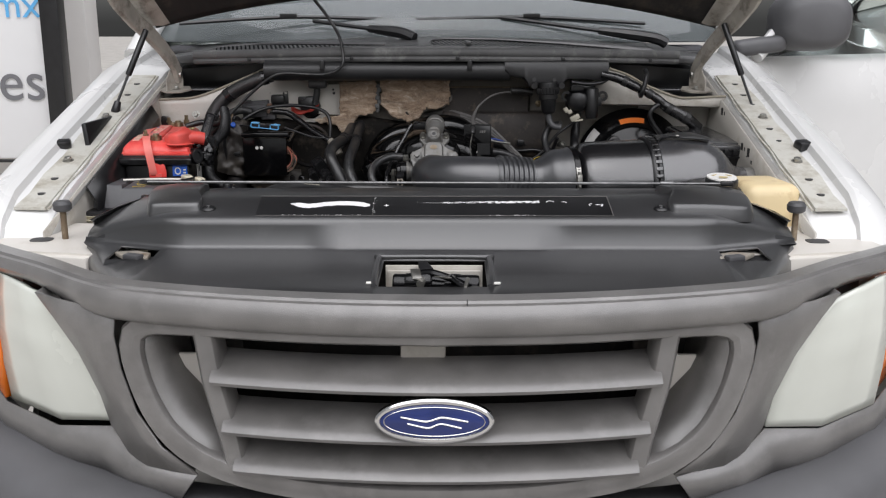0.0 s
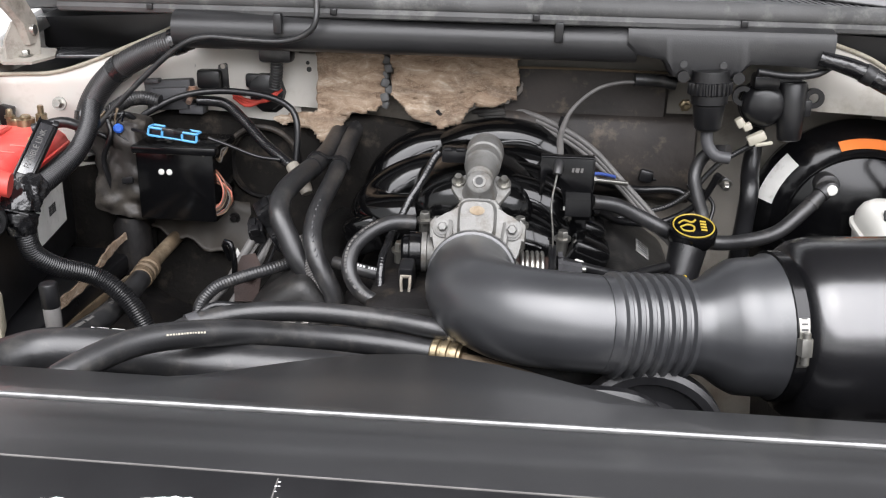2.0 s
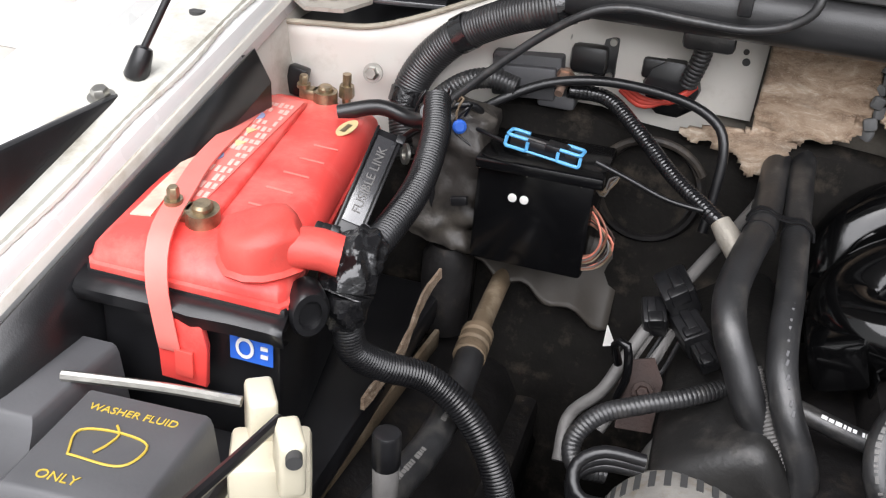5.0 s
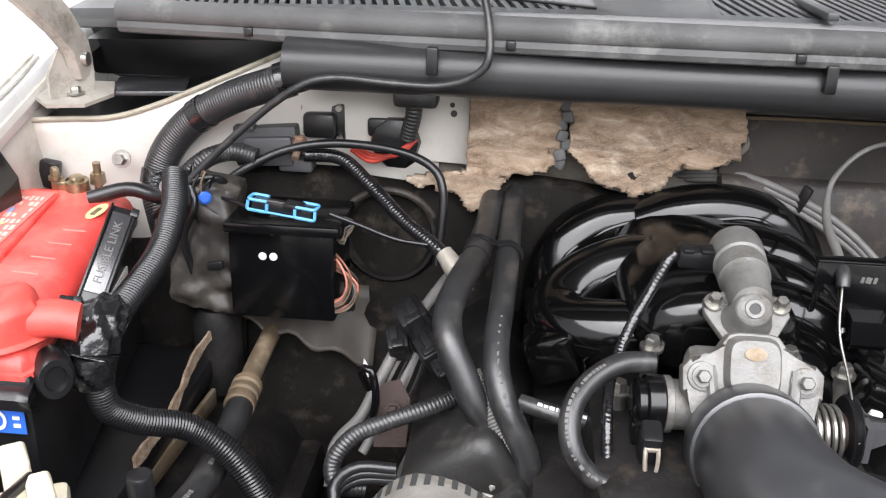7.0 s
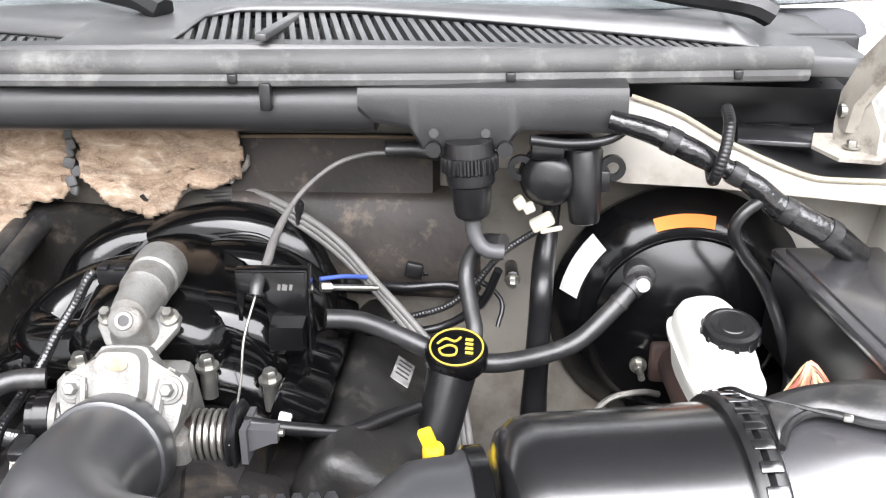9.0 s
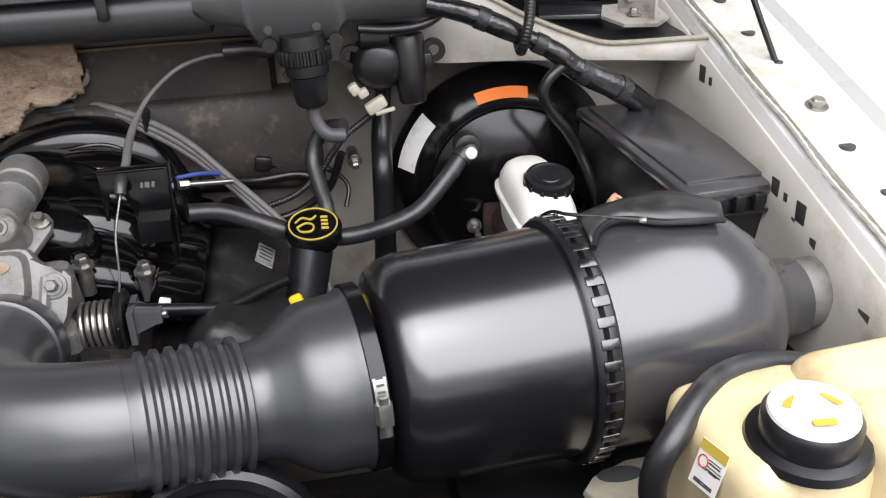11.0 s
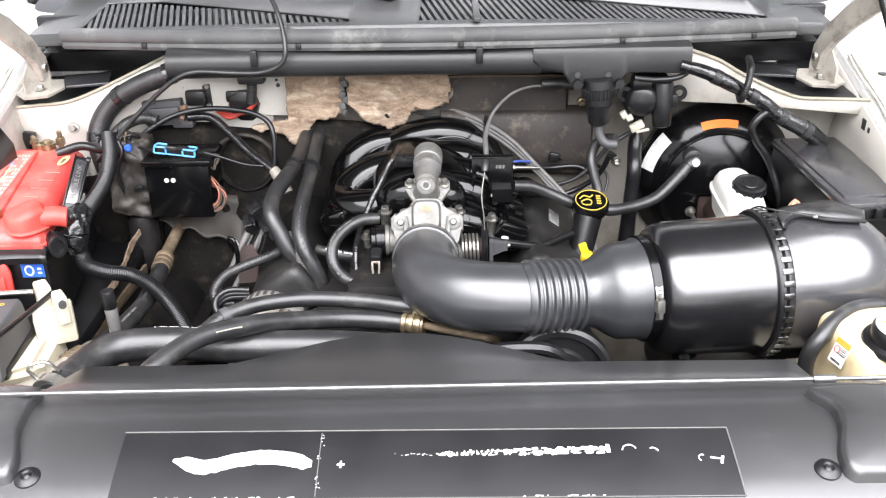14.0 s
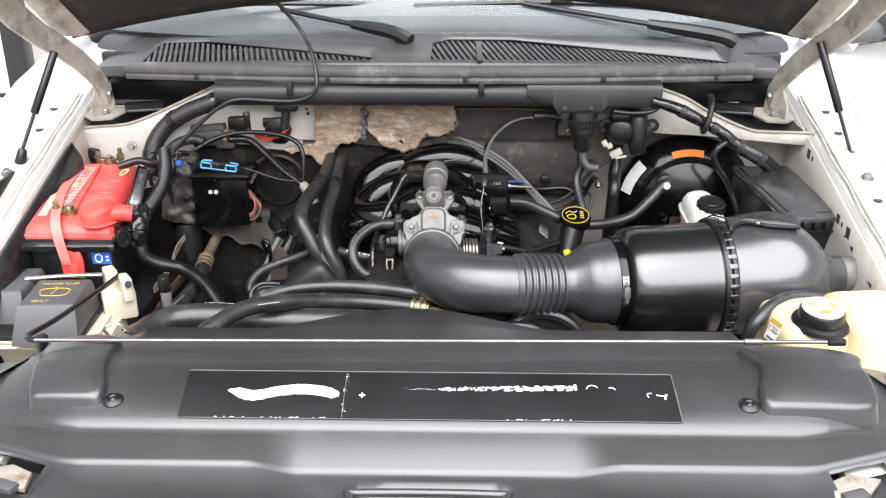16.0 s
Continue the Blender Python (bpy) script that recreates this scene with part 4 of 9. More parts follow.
        bowed_bar(bm, CX - w, CX + w, [(0.085, z1 + 0.020), (0.08, z1 + 0.030), (0.055, z1 + 0.027), (0.03, z1 + 0.020), (0.012, z1 + 0.013), (0.003, z1 + 0.008), (-0.002, z1 + 0.002), (0.001, z1 - 0.004), (0.010, z1 - 0.006), (0.08, z1 + 0.012)], n=24)
        part("louvre", bm, M_GRILLE, grille)
    bm = B()
    box(bm, (CX - 0.02, 1.35, 0.955), (0.07, 0.02, 0.05), bevel=0.003)
    part("latch_tab", bm, M_BAY, grille, "off-white bracket behind the grille")
    # emblem
    em = thing("emblem", "oval blue emblem with a bright metal rim", "emblem", (CX, 1.25, 0.84))
    m = Matrix.Translation((CX - 0.001, 1.268, 0.866)) @ pose(0, 0, 0, 84)

    def oval(bm, a, b, steps):
        rings(bm, [[m @ Vector(((a + g) * math.cos(t), (b + g) * math.sin(t), h)) for t in (2 * math.pi * i / 56 for i in range(56))] for g, h in steps])

    bm = B()
    oval(bm, 0.089, 0.0345, [(-0.004, -0.012), (0, -0.008), (0, 0.006), (-0.003, 0.009), (-0.007, 0.009), (-0.009, 0.006)])
    part("rim", bm, M_CHROME, em, "bright metal rim")
    bm = B()
    oval(bm, 0.080, 0.0255, [(0, 0.0), (0, 0.0065), (-0.006, 0.0085), (-0.03 * 0.8, 0.0095)])
    part("face", bm, M_EMBLEM, em)
    bm = B()
    tube(bm, [m @ Vector((0.0755 * math.cos(t), 0.0222 * math.sin(t), 0.0085)) for t in (2 * math.pi * i / 48 for i in range(49))], 0.0007, n=5, step=0.006)
    part("inner_ring", bm, M_CHROME, em, "thin silver ring")
    for y, w in ((0.004, 0.050), (-0.006, 0.040)):
        bm = B()
        tube(bm, [m @ Vector((w * k, y + 0.0035 * math.sin(k * 5), 0.0098)) for k in (-1, -0.6, -0.2, 0.2, 0.6, 1)], 0.0016, n=6, step=0.004)
        part("wavy_stroke", bm, M_CHROME, em, "plain silver wavy stroke")
    # cheeks and headlamps
    for sx in (-1, 1):
        def q(x, z, y=None):
            return Vector((CX + sx * x, (bow(CX + sx * x) if y is None else y), z))
        bm = B()
        inner = [(0.500, 1.006), (0.507, 0.965), (0.499, 0.91), (0.477, 0.840), (0.437, 0.785), (0.378, 0.746)]
        outer = [(0.665, 1.010, 1.455), (0.628, 0.970, 1.437), (0.595, 0.91, 1.44), (0.567, 0.83, 1.447), (0.556, 0.775, 1.452), (0.52, 0.725, 1.425)]
        rings(bm, [[q(*i), q((i[0] * 2 + o[0]) / 3, (i[1] * 2 + o[1]) / 3, bow(CX + sx * i[0]) * 0.6 + o[2] * 0.4 - 0.012), q((i[0] + o[0] * 2) / 3, (i[1] + o[1] * 2) / 3, bow(CX + sx * i[0]) * 0.25 + o[2] * 0.75 - 0.016), q(*o), q(o[0], o[1], o[2] + 0.05)] for i, o in zip(inner, outer)], closed=False, caps=False)
        solid(part("cheek", bm, M_GRILLE, grille), 0.004, 1.0 if sx > 0 else -1.0)
        bm = B()
        rings(bm, [[q(0.378, 0.744), q(0.40, 0.712, 1.335), q(0.42, 0.68, 1.36)], [q(0.50, 0.738, 1.41), q(0.51, 0.705, 1.40), q(0.52, 0.67, 1.42)], [q(0.556, 0.771, 1.452), q(0.575, 0.722, 1.445), q(0.58, 0.68, 1.46)], [q(0.66, 0.760, 1.478), q(0.67, 0.728, 1.478), q(0.68, 0.68, 1.49)], [q(0.78, 0.776, 1.545), q(0.79, 0.742, 1.55), q(0.79, 0.69, 1.56)], [q(0.93, 0.835, 1.70), q(0.94, 0.80, 1.71), q(0.94, 0.70, 1.72)]], closed=False, caps=False)
        solid(part("lower_trim", bm, M_GRILLE, grille), 0.004)
        lamp = thing("headlight", "large hazed headlight with an amber corner lamp", "headlight", q(0.7, 0.8, 1.55), "headlights")
        bm = B()
        # lens: rows from bottom to top
        rows = [((0.556, 0.776, 1.462), (0.66, 0.766, 1.487), (0.775, 0.780, 1.55)), ((0.563, 0.83, 1.455), (0.67, 0.835, 1.480), (0.780, 0.85, 1.545)), ((0.590, 0.905, 1.452), (0.69, 0.91, 1.480), (0.785, 0.92, 1.55)), ((0.618, 0.962, 1.456), (0.70, 0.972, 1.490), (0.785, 0.975, 1.56)), ((0.655, 0.992, 1.476), (0.715, 1.005, 1.51), (0.785, 1.010, 1.575))]
        rings(bm, [[q(*p) for p in r] for r in rows], closed=False, caps=False)
        bmesh.ops.subdivide_edges(bm, edges=bm.edges[:], cuts=3, use_grid_fill=True, smooth=0.6)
        solid(part("lens", bm, M_LENS, lamp, "yellowed cloudy lens", sharp=60), 0.012, 1.0 if sx < 0 else -1.0)
        bm = B()
        rings(bm, [[q(0.777, 0.783, 1.552), q(0.83, 0.80, 1.61), q(0.88, 0.83, 1.70)], [q(0.778, 0.87, 1.547), q(0.84, 0.88, 1.61), q(0.89, 0.89, 1.70)], [q(0.788, 0.935, 1.552), q(0.85, 0.94, 1.615), q(0.895, 0.94, 1.70)], [q(0.788, 1.008, 1.574), q(0.84, 1.0, 1.63), q(0.885, 0.99, 1.70)]], closed=False, caps=False)
        solid(part("corner_lamp", bm, M_AMBER, lamp, "amber corner lamp"), 0.01, 1.0 if sx < 0 else -1.0)
        bm = B()
        box(bm, q(0.70, 0.9, 1.60), (0.16, 0.02, 0.2), (0, 0, sx * 28), bevel=0.01)
        part("housing", bm, M_GREYP, lamp)
    # bumper
    bumper = thing("bumper", "dark grey plastic front bumper", "bumper", (CX, 1.3, 0.45))
    bm = B()
    loops = []
    for i in range(41):
        k = i / 20 - 1
        x = CX + k * 0.97
        y = 1.21 + 0.30 * (x - CX) ** 2 + 0.55 * max(0, abs(k) - 0.62) ** 1.4
        up = 0.055 * min(1, max(0, (abs(k) - 0.45) / 0.5)) ** 1.3
        loops.append([Vector((x, y + d, z + up * w)) for d, z, w in ((0.20, 0.66, 1), (0.10, 0.69, 1), (0.03, 0.672, 1), (0.0, 0.64, 1), (-0.008, 0.58, 0.4), (0.0, 0.50, 0), (0.03, 0.46, 0), (0.2, 0.45, 0))])
    rings(bm, loops)
    part("bumper_cover", bm, M_BUMPER, bumper, sharp=60)
    bm = B()
    tube(bm, [(CX + k * 0.97, 1.205 + 0.30 * (k * 0.97) ** 2 + 0.55 * max(0, abs(k) - 0.62) ** 1.4, 0.600 + 0.02 * abs(k)) for k in (-1, -0.85, -0.7, -0.5, -0.25, 0, 0.25, 0.5, 0.7, 0.85, 1)], 0.004, n=6, step=0.04)
    part("step_line", bm, M_BUMPER, bumper)


def cover_top(y):
    """Height of the sloping top face of the cover."""
    k = min(1, max(0, (y - 1.612) / 0.10))
    return 1.1005 + 0.0235 * (k * (2 - k) * 0.35 + k * 0.65)


def cover_rows(x):
    d = x - CX
    yf = 1.298 + 0.32 * d * d
    mid = min(1, max(0, (0.245 - abs(d)) / 0.075))
    mid = mid * mid * (3 - 2 * mid)
    c2z = 1.0475 + 0.003 * mid
    wing = min(1, max(0, (abs(d) - 0.475) / 0.19))
    drop = 0.045 * wing ** 2
    yb = 1.872 - 0.062 * min(1, max(0, (abs(d) - 0.437) / 0.02)) - 0.9 * max(0, abs(d) - 0.56)
    yf += 1.3 * max(0, abs(d) - 0.50)
    if abs(x + 0.027) < 0.25:
        yb += 0.082 * math.cos((x + 0.027) / 0.25 * math.pi / 2) ** 1.5
    w = 0.066 * wing
    c2y = 1.603 - 0.018 * mid + w
    low = [(yf, 1.000), (yf + 0.004, 1.026), (yf + 0.012, 1.030), (max(1.403, yf + 0.02), 1.034), (max(1.543, yf + 0.03), 1.042)]
    fillet = [(c2y - 0.014, c2z - 0.001), (c2y - 0.008, c2z), (c2y - 0.003, c2z + 0.0025), (c2y, c2z + 0.007)]
    crown = [(1.608 + w, 1.0880 - drop), (1.6092 + w, 1.0938 - drop), (1.6125 + w, 1.0980 - drop), (1.617 + w, 1.1008 - drop)]
    top = [(y + w, cover_top(y) - drop) for y in (1.6235, 1.645, 1.67, 1.695, 1.715)]
    back = [(min(1.765, yb - 0.03), 1.1245 - drop), (min(1.800, yb - 0.022), 1.1235 - drop), (min(1.806, yb - 0.016), 1.1215 - drop), (min(yb, 1.872) - 0.010, 1.108 - drop), (yb - 0.006, 1.100 - drop), (yb, 1.094 - drop), (yb + 0.006, 1.05 - drop)]
    return low + fillet + crown + top + back


def build_cover():
    cover = thing("radiator_cover", "satin black moulded plastic cover over the radiator", "radiator cover", (CX, 1.6, 1.03))
    xs = sorted(set([CX - 0.66 + 0.04 * i for i in range(34)] + [-0.072, 0.103] + [CX + q * (0.170 + 0.0075 * k) for q in (-1, 1) for k in range(11)] + [ CX - 0.485, CX + 0.485, CX - 0.437, CX + 0.437, CX - 0.457, CX + 0.457, CX - 0.5, CX + 0.5]))
    bm = B()
    grid = [[bm.verts.new((x, y, z)) for y, z in cover_rows(x)] for x in xs]
    for a, b, x0, x1 in zip(grid, grid[1:], xs, xs[1:]):
        for j in range(len(a) - 1):
            if (j == 3 and x0 >= -0.0721 and x1 <= 0.1031) or (j == 4 and abs(x0 + x1 - 2 * CX) > 0.99 and abs(x0 + x1 - 2 * CX) < 1.17):
                continue
            bm.faces.new((a[j], b[j], b[j + 1], a[j + 1]))
    solid(part("panel", bm, M_COVER, cover, sharp=50), 0.004)
    # raised corner pads, rounded, with an S-shaped inner flank
    for outline in ([(-0.505, 1.640), (-0.425, 1.640), (-0.414, 1.652), (-0.416, 1.672), (-0.428, 1.705), (-0.432, 1.745), (-0.436, 1.782), (-0.52, 1.782), (-0.532, 1.74), (-0.516, 1.66)],
                    [(0.452, 1.636), (0.565, 1.638), (0.598, 1.66), (0.604, 1.73), (0.60, 1.768), (0.455, 1.768), (0.445, 1.755), (0.458, 1.73), (0.455, 1.70), (0.444, 1.67), (0.443, 1.645)]):
        path, _ = smooth_path([Vector((x, y, 0)) for x, y in outline + outline[:1]], 0.006)
        path = path[:-1]
        mid = sum(path, Vector()) / len(path)
        bm = B()
        loops = []
        for g, lift in ((1.04, -0.012), (1.02, -0.002), (1.0, 0.002), (0.985, 0.007), (0.965, 0.0105), (0.935, 0.0125), (0.88, 0.0132), (0.4, 0.0135)):
            loops.append([Vector((mid.x + (p.x - mid.x) * g, mid.y + (p.y - mid.y) * g, cover_top(mid.y + (p.y - mid.y) * g) - 0.030 * max(0, (abs(mid.x + (p.x - mid.x) * g - CX) - 0.475) / 0.19) ** 2 + lift)) for p in path])
        rings(bm, loops)
        part("raised_pad", bm, M_COVER, cover, sharp=70)
    for x, y in ((-0.400, 1.650), (0.428, 1.652)):
        bm = B()
        lathe(bm, (x, y, cover_top(y) - 0.002), (0, -0.2, 1), [(0, 0.014), (0.003, 0.0135), (0.006, 0.010), (0.0065, 0.006), (0.005, 0.0045), (0.007, 0.002)], n=20)
        part("push_rivet", bm, M_BLACK, cover)
    for x in (-0.085, 0.118):
        bm = B()
        box(bm, (x, 1.415, 1.037), (0.013, 0.008, 0.003), bevel=0.001)
        part("clip", bm, M_WHITEP, cover)
    for sx in (-1, 1):
        bm = B()
        box(bm, (CX + sx * 0.235, 1.33, 1.033), (0.075, 0.05, 0.008), (3, 0, sx * 8), bevel=0.003)
        part("step", bm, M_COVER, cover)
        bm = B()
        prism(bm, [(CX + sx * 0.46, 1.40), (CX + sx * 0.53, 1.48), (CX + sx * 0.57, 1.55), (CX + sx * 0.61, 1.63), (CX + sx * 0.47, 1.585)], Matrix.Translation((0, 0, 1.018)), 0.016, bevel=0.004)
        part("side_flap", bm, M_COVER, cover)
        bm = B()
        prism(bm, [(sx * 0.500, 1.552), (sx * 0.545, 1.560), (sx * 0.572, 1.592), (sx * 0.535, 1.602), (sx * 0.505, 1.585)], Matrix.Translation((CX * 0.6, 0, 1.036)), 0.008, bevel=0.002)
        part("corner_bracket", bm, M_PALEPIPE, cover, "pale bracket in the corner cut-out")
        bm = B()
        box(bm, (sx * 0.526 + CX * 0.6, 1.555, 1.043), (0.034, 0.018, 0.012), (0, 0, sx * 20), bevel=0.003)
        part("clip", bm, M_GREYP, cover)
        bm = B()
        tube(bm, [(CX + sx * 0.37, 1.372, 1.033), (CX + sx * 0.39, 1.345, 1.032), (CX + sx * 0.40, 1.335, 1.031)], 0.004, n=8)
        part("peg", bm, M_BLACK, cover)
    # latch in its pocket
    latch = thing("hood_latch", "greasy black hood latch in a pocket of the cover", "latch", (CX, 1.47, 1.0))
    bm = B()
    box(bm, (0.0155, 1.475, 0.99), (0.168, 0.136, 0.01), bevel=0.002)
    box(bm, (0.0155, 1.538, 1.014), (0.168, 0.006, 0.04), bevel=0.001)
    part("pocket", bm, M_BAY, latch, "dirty off-white pocket floor")
    bm = B()
    box(bm, (0.0155, 1.533, 1.012), (0.160, 0.004, 0.030), (12, 0, 0), bevel=0.001)
    part("pocket_back", bm, M_BAY, latch, "off-white pocket back")
    bm = B()
    tube(bm, [(-0.078, 1.405, 1.034), (-0.080, 1.44, 1.038), (-0.080, 1.535, 1.045), (-0.068, 1.548, 1.046), (0.099, 1.548, 1.046), (0.111, 1.535, 1.045), (0.111, 1.44, 1.038), (0.109, 1.405, 1.034)], 0.0055, n=10, step=0.008)
    part("pocket_rim", bm, M_COVER, latch)
    bm = B()
    box(bm, (0.017, 1.465, 1.004), (0.135, 0.10, 0.018), bevel=0.006)
    cyl(bm, (-0.052, 1.470, 1.020), (0.092, 1.470, 1.018), 0.017, n=18, round_=0.004)
    cyl(bm, (-0.030, 1.455, 1.026), (0.014, 1.452, 1.030), 0.016, n=16, round_=0.003)
    box(bm, (0.06, 1.435, 1.018), (0.06, 0.04, 0.020), (4, 6, -12), bevel=0.005)
    tube(bm, [(-0.03, 1.47, 1.03), (0.01, 1.45, 1.045), (0.05, 1.44, 1.035), (0.075, 1.42, 1.028)], 0.006, n=8)
    tube(bm, [(0.06, 1.48, 1.03), (0.045, 1.44, 1.04), (0.07, 1.405, 1.03)], 0.004, n=8)
    part("mechanism", bm, M_BOOST, latch)
    bm = B()
    prism(bm, [(-0.006, -0.045), (0.012, -0.04), (0.014, 0.0), (0.004, 0.03), (-0.012, 0.032), (-0.014, 0.0)], Matrix.Translation((0.005, 1.50, 1.026)) @ pose(0, 0, 0, 20, 0, 10), 0.009, bevel=0.002)
    part("striker_claw", bm, M_BLACK, latch)
    for at, size, rot in (((-0.012, 1.446, 1.043), (0.016, 0.030, 0.004), (18, 0, 10)), ((0.035, 1.440, 1.041), (0.034, 0.010, 0.003), (10, 0, -24)), ((0.070, 1.418, 1.036), (0.006, 0.034, 0.004), (12, 0, -8)), ((0.086, 1.408, 1.030), (0.020, 0.008, 0.004), (10, 0, 0))):
        bm = B()
        box(bm, at, size, rot, bevel=0.001)
        part("lever", bm, M_STEEL, latch, "bright steel latch lever")
    bm = B()
    tube(bm, [(-0.005, 1.43, 1.03), (0.0, 1.455, 1.036), (-0.002, 1.48, 1.03)], 0.007, n=8)
    part("spring", bm, M_STEEL, latch)
    # decal: lies on the sloping face
    decal = thing("decal", "long black decal with worn white print on the cover", "decal", (CX, 1.66, cover_top(1.66)))

    def lay(outline, lift, thick, bm):
        low = [bm.verts.new((x, y, cover_top(y) + lift)) for x, y in outline]
        high = [bm.verts.new((x, y, cover_top(y) + lift + thick)) for x, y in outline]
        bm.faces.new(high)
        bm.faces.new(low[::-1])
        for k in range(len(low)):
            bm.faces.new((low[k - 1], low[k], high[k], high[k - 1]))

    bm = B()
    ys = [1.6215 + 0.0107 * k for k in range(9)]
    rings(bm, [[Vector((-0.3085 - 0.004 * (y - 1.618) / 0.09, y, cover_top(y) + 0.0002)), Vector((0.337, y, cover_top(y) + 0.0002)), Vector((0.337, y, cover_top(y) + 0.0008)), Vector((-0.3085 - 0.004 * (y - 1.618) / 0.09, y, cover_top(y) + 0.0008))] for y in ys])
    part("film", bm, M_STICKER, decal)
    for a, b, r in (((-0.3125, 1.7068), (0.337, 1.7068), 0.0008), ((0.337, 1.7068), (0.337, 1.6218), 0.0009), ((-0.3085, 1.6218), (0.337, 1.6218), 0.0006), ((-0.0985, 1.7035), (-0.0975, 1.624), 0.0006)):
        bm = B()
        tube(bm, [(a[0] + (b[0] - a[0]) * k / 8, a[1] + (b[1] - a[1]) * k / 8, cover_top(a[1] + (b[1] - a[1]) * k / 8) + 0.0010) for k in range(9)], r, n=5, step=0.02)
        part("border", bm, M_GREYHOSE, decal)
    rng = random.Random(4)
    # the large white remains of the print
    bm = B()
    n = 60
    upper, lower = [], []
    for k in range(n + 1):
        u = k / n
        x = -0.252 + 0.147 * u
        c = 1.6655 + 0.0025 * math.sin(u * 9 + 2) - 0.006 * max(0, 1 - abs(u - 0.22) / 0.2) + 0.0035 * min(1, u * 1.6) - 0.004 * max(0, (u - 0.85) / 0.15)
        h = 0.0088 * min(1, 0.12 + u * 8) * (1 if u < 0.93 else 1 - (u - 0.93) * 8)
        upper.append((x, c + h + 0.0014 * noise.noise(Vector((u * 30, 1, 0)))))
        lower.append((x, c - h - 0.0016 * noise.noise(Vector((u * 26, 7, 0)))))
    rings(bm, [[Vector((x, y, cover_top(y) + lift)) for (x, y), lift in ((a, 0.0010), (b, 0.0010), (b, 0.0015), (a, 0.0015))] for a, b in zip(lower, upper)])
    part("worn_print", bm, M_PAPER, decal)
    # ragged remains of a printed line
    bm = B()
    for k in range(230):
        u = rng.random() ** 0.75
        x = 0.03 + 0.172 * u
        solid_ = u > 0.45
        y = 1.6735 + 0.004 * u + (0.0042 if solid_ else 0.0030) * rng.uniform(-1, 1)
        w, h = rng.uniform(0.0006, 0.0035 if solid_ else 0.0018), rng.uniform(0.0005, 0.0018)
        lay([(x - w, y - h * 0.6), (x - w * 0.2, y - h), (x + w, y - h * 0.4), (x + w * 0.8, y + h * 0.7), (x - w * 0.4, y + h)], 0.0013 + 0.000002 * k, 0.0003, bm)
    part("worn_print", bm, M_PAPER, decal)
    bm = B()
    for k in range(70):
        x = rng.choice((rng.uniform(-0.26, -0.12), rng.uniform(0.10, 0.20), rng.uniform(-0.10, -0.094), rng.uniform(-0.02, 0.05)))
        y = 1.6228 + rng.uniform(-0.0004, 0.0008) if abs(x + 0.097) > 0.004 else rng.uniform(1.63, 1.70)
        if -0.03 < x < 0.06:
            y = 1.673 + rng.uniform(-0.0015, 0.0015)
        w, h = rng.uniform(0.0005, 0.0024 if y < 1.625 else 0.001), rng.uniform(0.0002, 0.0006)
        lay([(x - w, y - h), (x + w, y - h * 0.5), (x + w * 0.7, y + h), (x - w * 0.8, y + h * 0.6)], 0.0013 + 0.000002 * k, 0.0003, bm)
    part("print_specks", bm, M_PAPER, decal)
    bm = B()
    lay([(0.2045, 1.674), (0.2085, 1.674), (0.2080, 1.6845), (0.2042, 1.6845)], 0.0013, 0.0003, bm)
    part("worn_print", bm, M_PAPER, decal)
    for cx, cy, r, a0, a1 in ((0.2285, 1.6765, 0.0075, 20, 175), (0.253, 1.6745, 0.0055, 10, 120), (0.303, 1.6665, 0.004, 60, 240)):
        bm = B()
        tube(bm, [(cx + r * math.cos(radians(a)), cy + r * math.sin(radians(a)), cover_top(cy + r * math.sin(radians(a))) + 0.001) for a in (a0 + (a1 - a0) * k / 7 for k in range(8))], 0.0007, n=5, step=0.002)
        part("letter_remnant", bm, M_PAPER, decal)
    bm = B()
    lay([(0.311, 1.6655), (0.323, 1.6640), (0.3225, 1.6655), (0.311, 1.6675)], 0.0013, 0.0003, bm)
    lay([(0.320, 1.659), (0.3225, 1.6585), (0.3255, 1.668), (0.3225, 1.668)], 0.0014, 0.0003, bm)
    part("letter_remnant", bm, M_PAPER, decal)
    bm = B()
    lay([(-0.0785, 1.6602), (-0.0705, 1.6602), (-0.0705, 1.6622), (-0.0785, 1.6622)], 0.0013, 0.0003, bm)
    lay([(-0.0755, 1.657), (-0.0735, 1.657), (-0.0735, 1.6654), (-0.0755, 1.6654)], 0.0014, 0.0003, bm)
    part("plus_mark", bm, M_PAPER, decal)
    # prop rod
    rod = thing("prop_rod", "thin steel rod lying along the rear of the cover", "rod", (CX, 1.785, 1.12))
    bm = B()
    tube(bm, [(-0.545, 1.752, 1.1435), (0, 1.766, 1.140), (0.40, 1.776, 1.1375), (0.592, 1.781, 1.136)], 0.0027, n=10, step=0.05)
    part("bar", bm, M_RODMETAL, rod)
    bm = B()
    cyl(bm, (0.452, 1.7775, 1.1372), (0.478, 1.778, 1.137), 0.0048, n=14, round_=0.001)
    part("sleeve", bm, M_RODMETAL, rod)
    bm = B()
    box(bm, (0.583, 1.781, 1.1362), (0.026, 0.011, 0.010), bevel=0.003)
    part("retainer", bm, M_BLACK, rod)
    # shroud behind the cover
    bm = B()
    rings(bm, [[Vector((x, 1.86, 1.03)), Vector((x, 1.93 + 0.05 * math.cos(max(-1, min(1, (x - CX) / 0.3)) * 1.57), 1.0)), Vector((x, 1.95 + 0.05 * math.cos(max(-1, min(1, (x - CX) / 0.3)) * 1.57), 0.9)), Vector((x, 1.95, 0.72))] for x in [-0.42 + 0.05 * i for i in range(18)]], closed=False, caps=False)
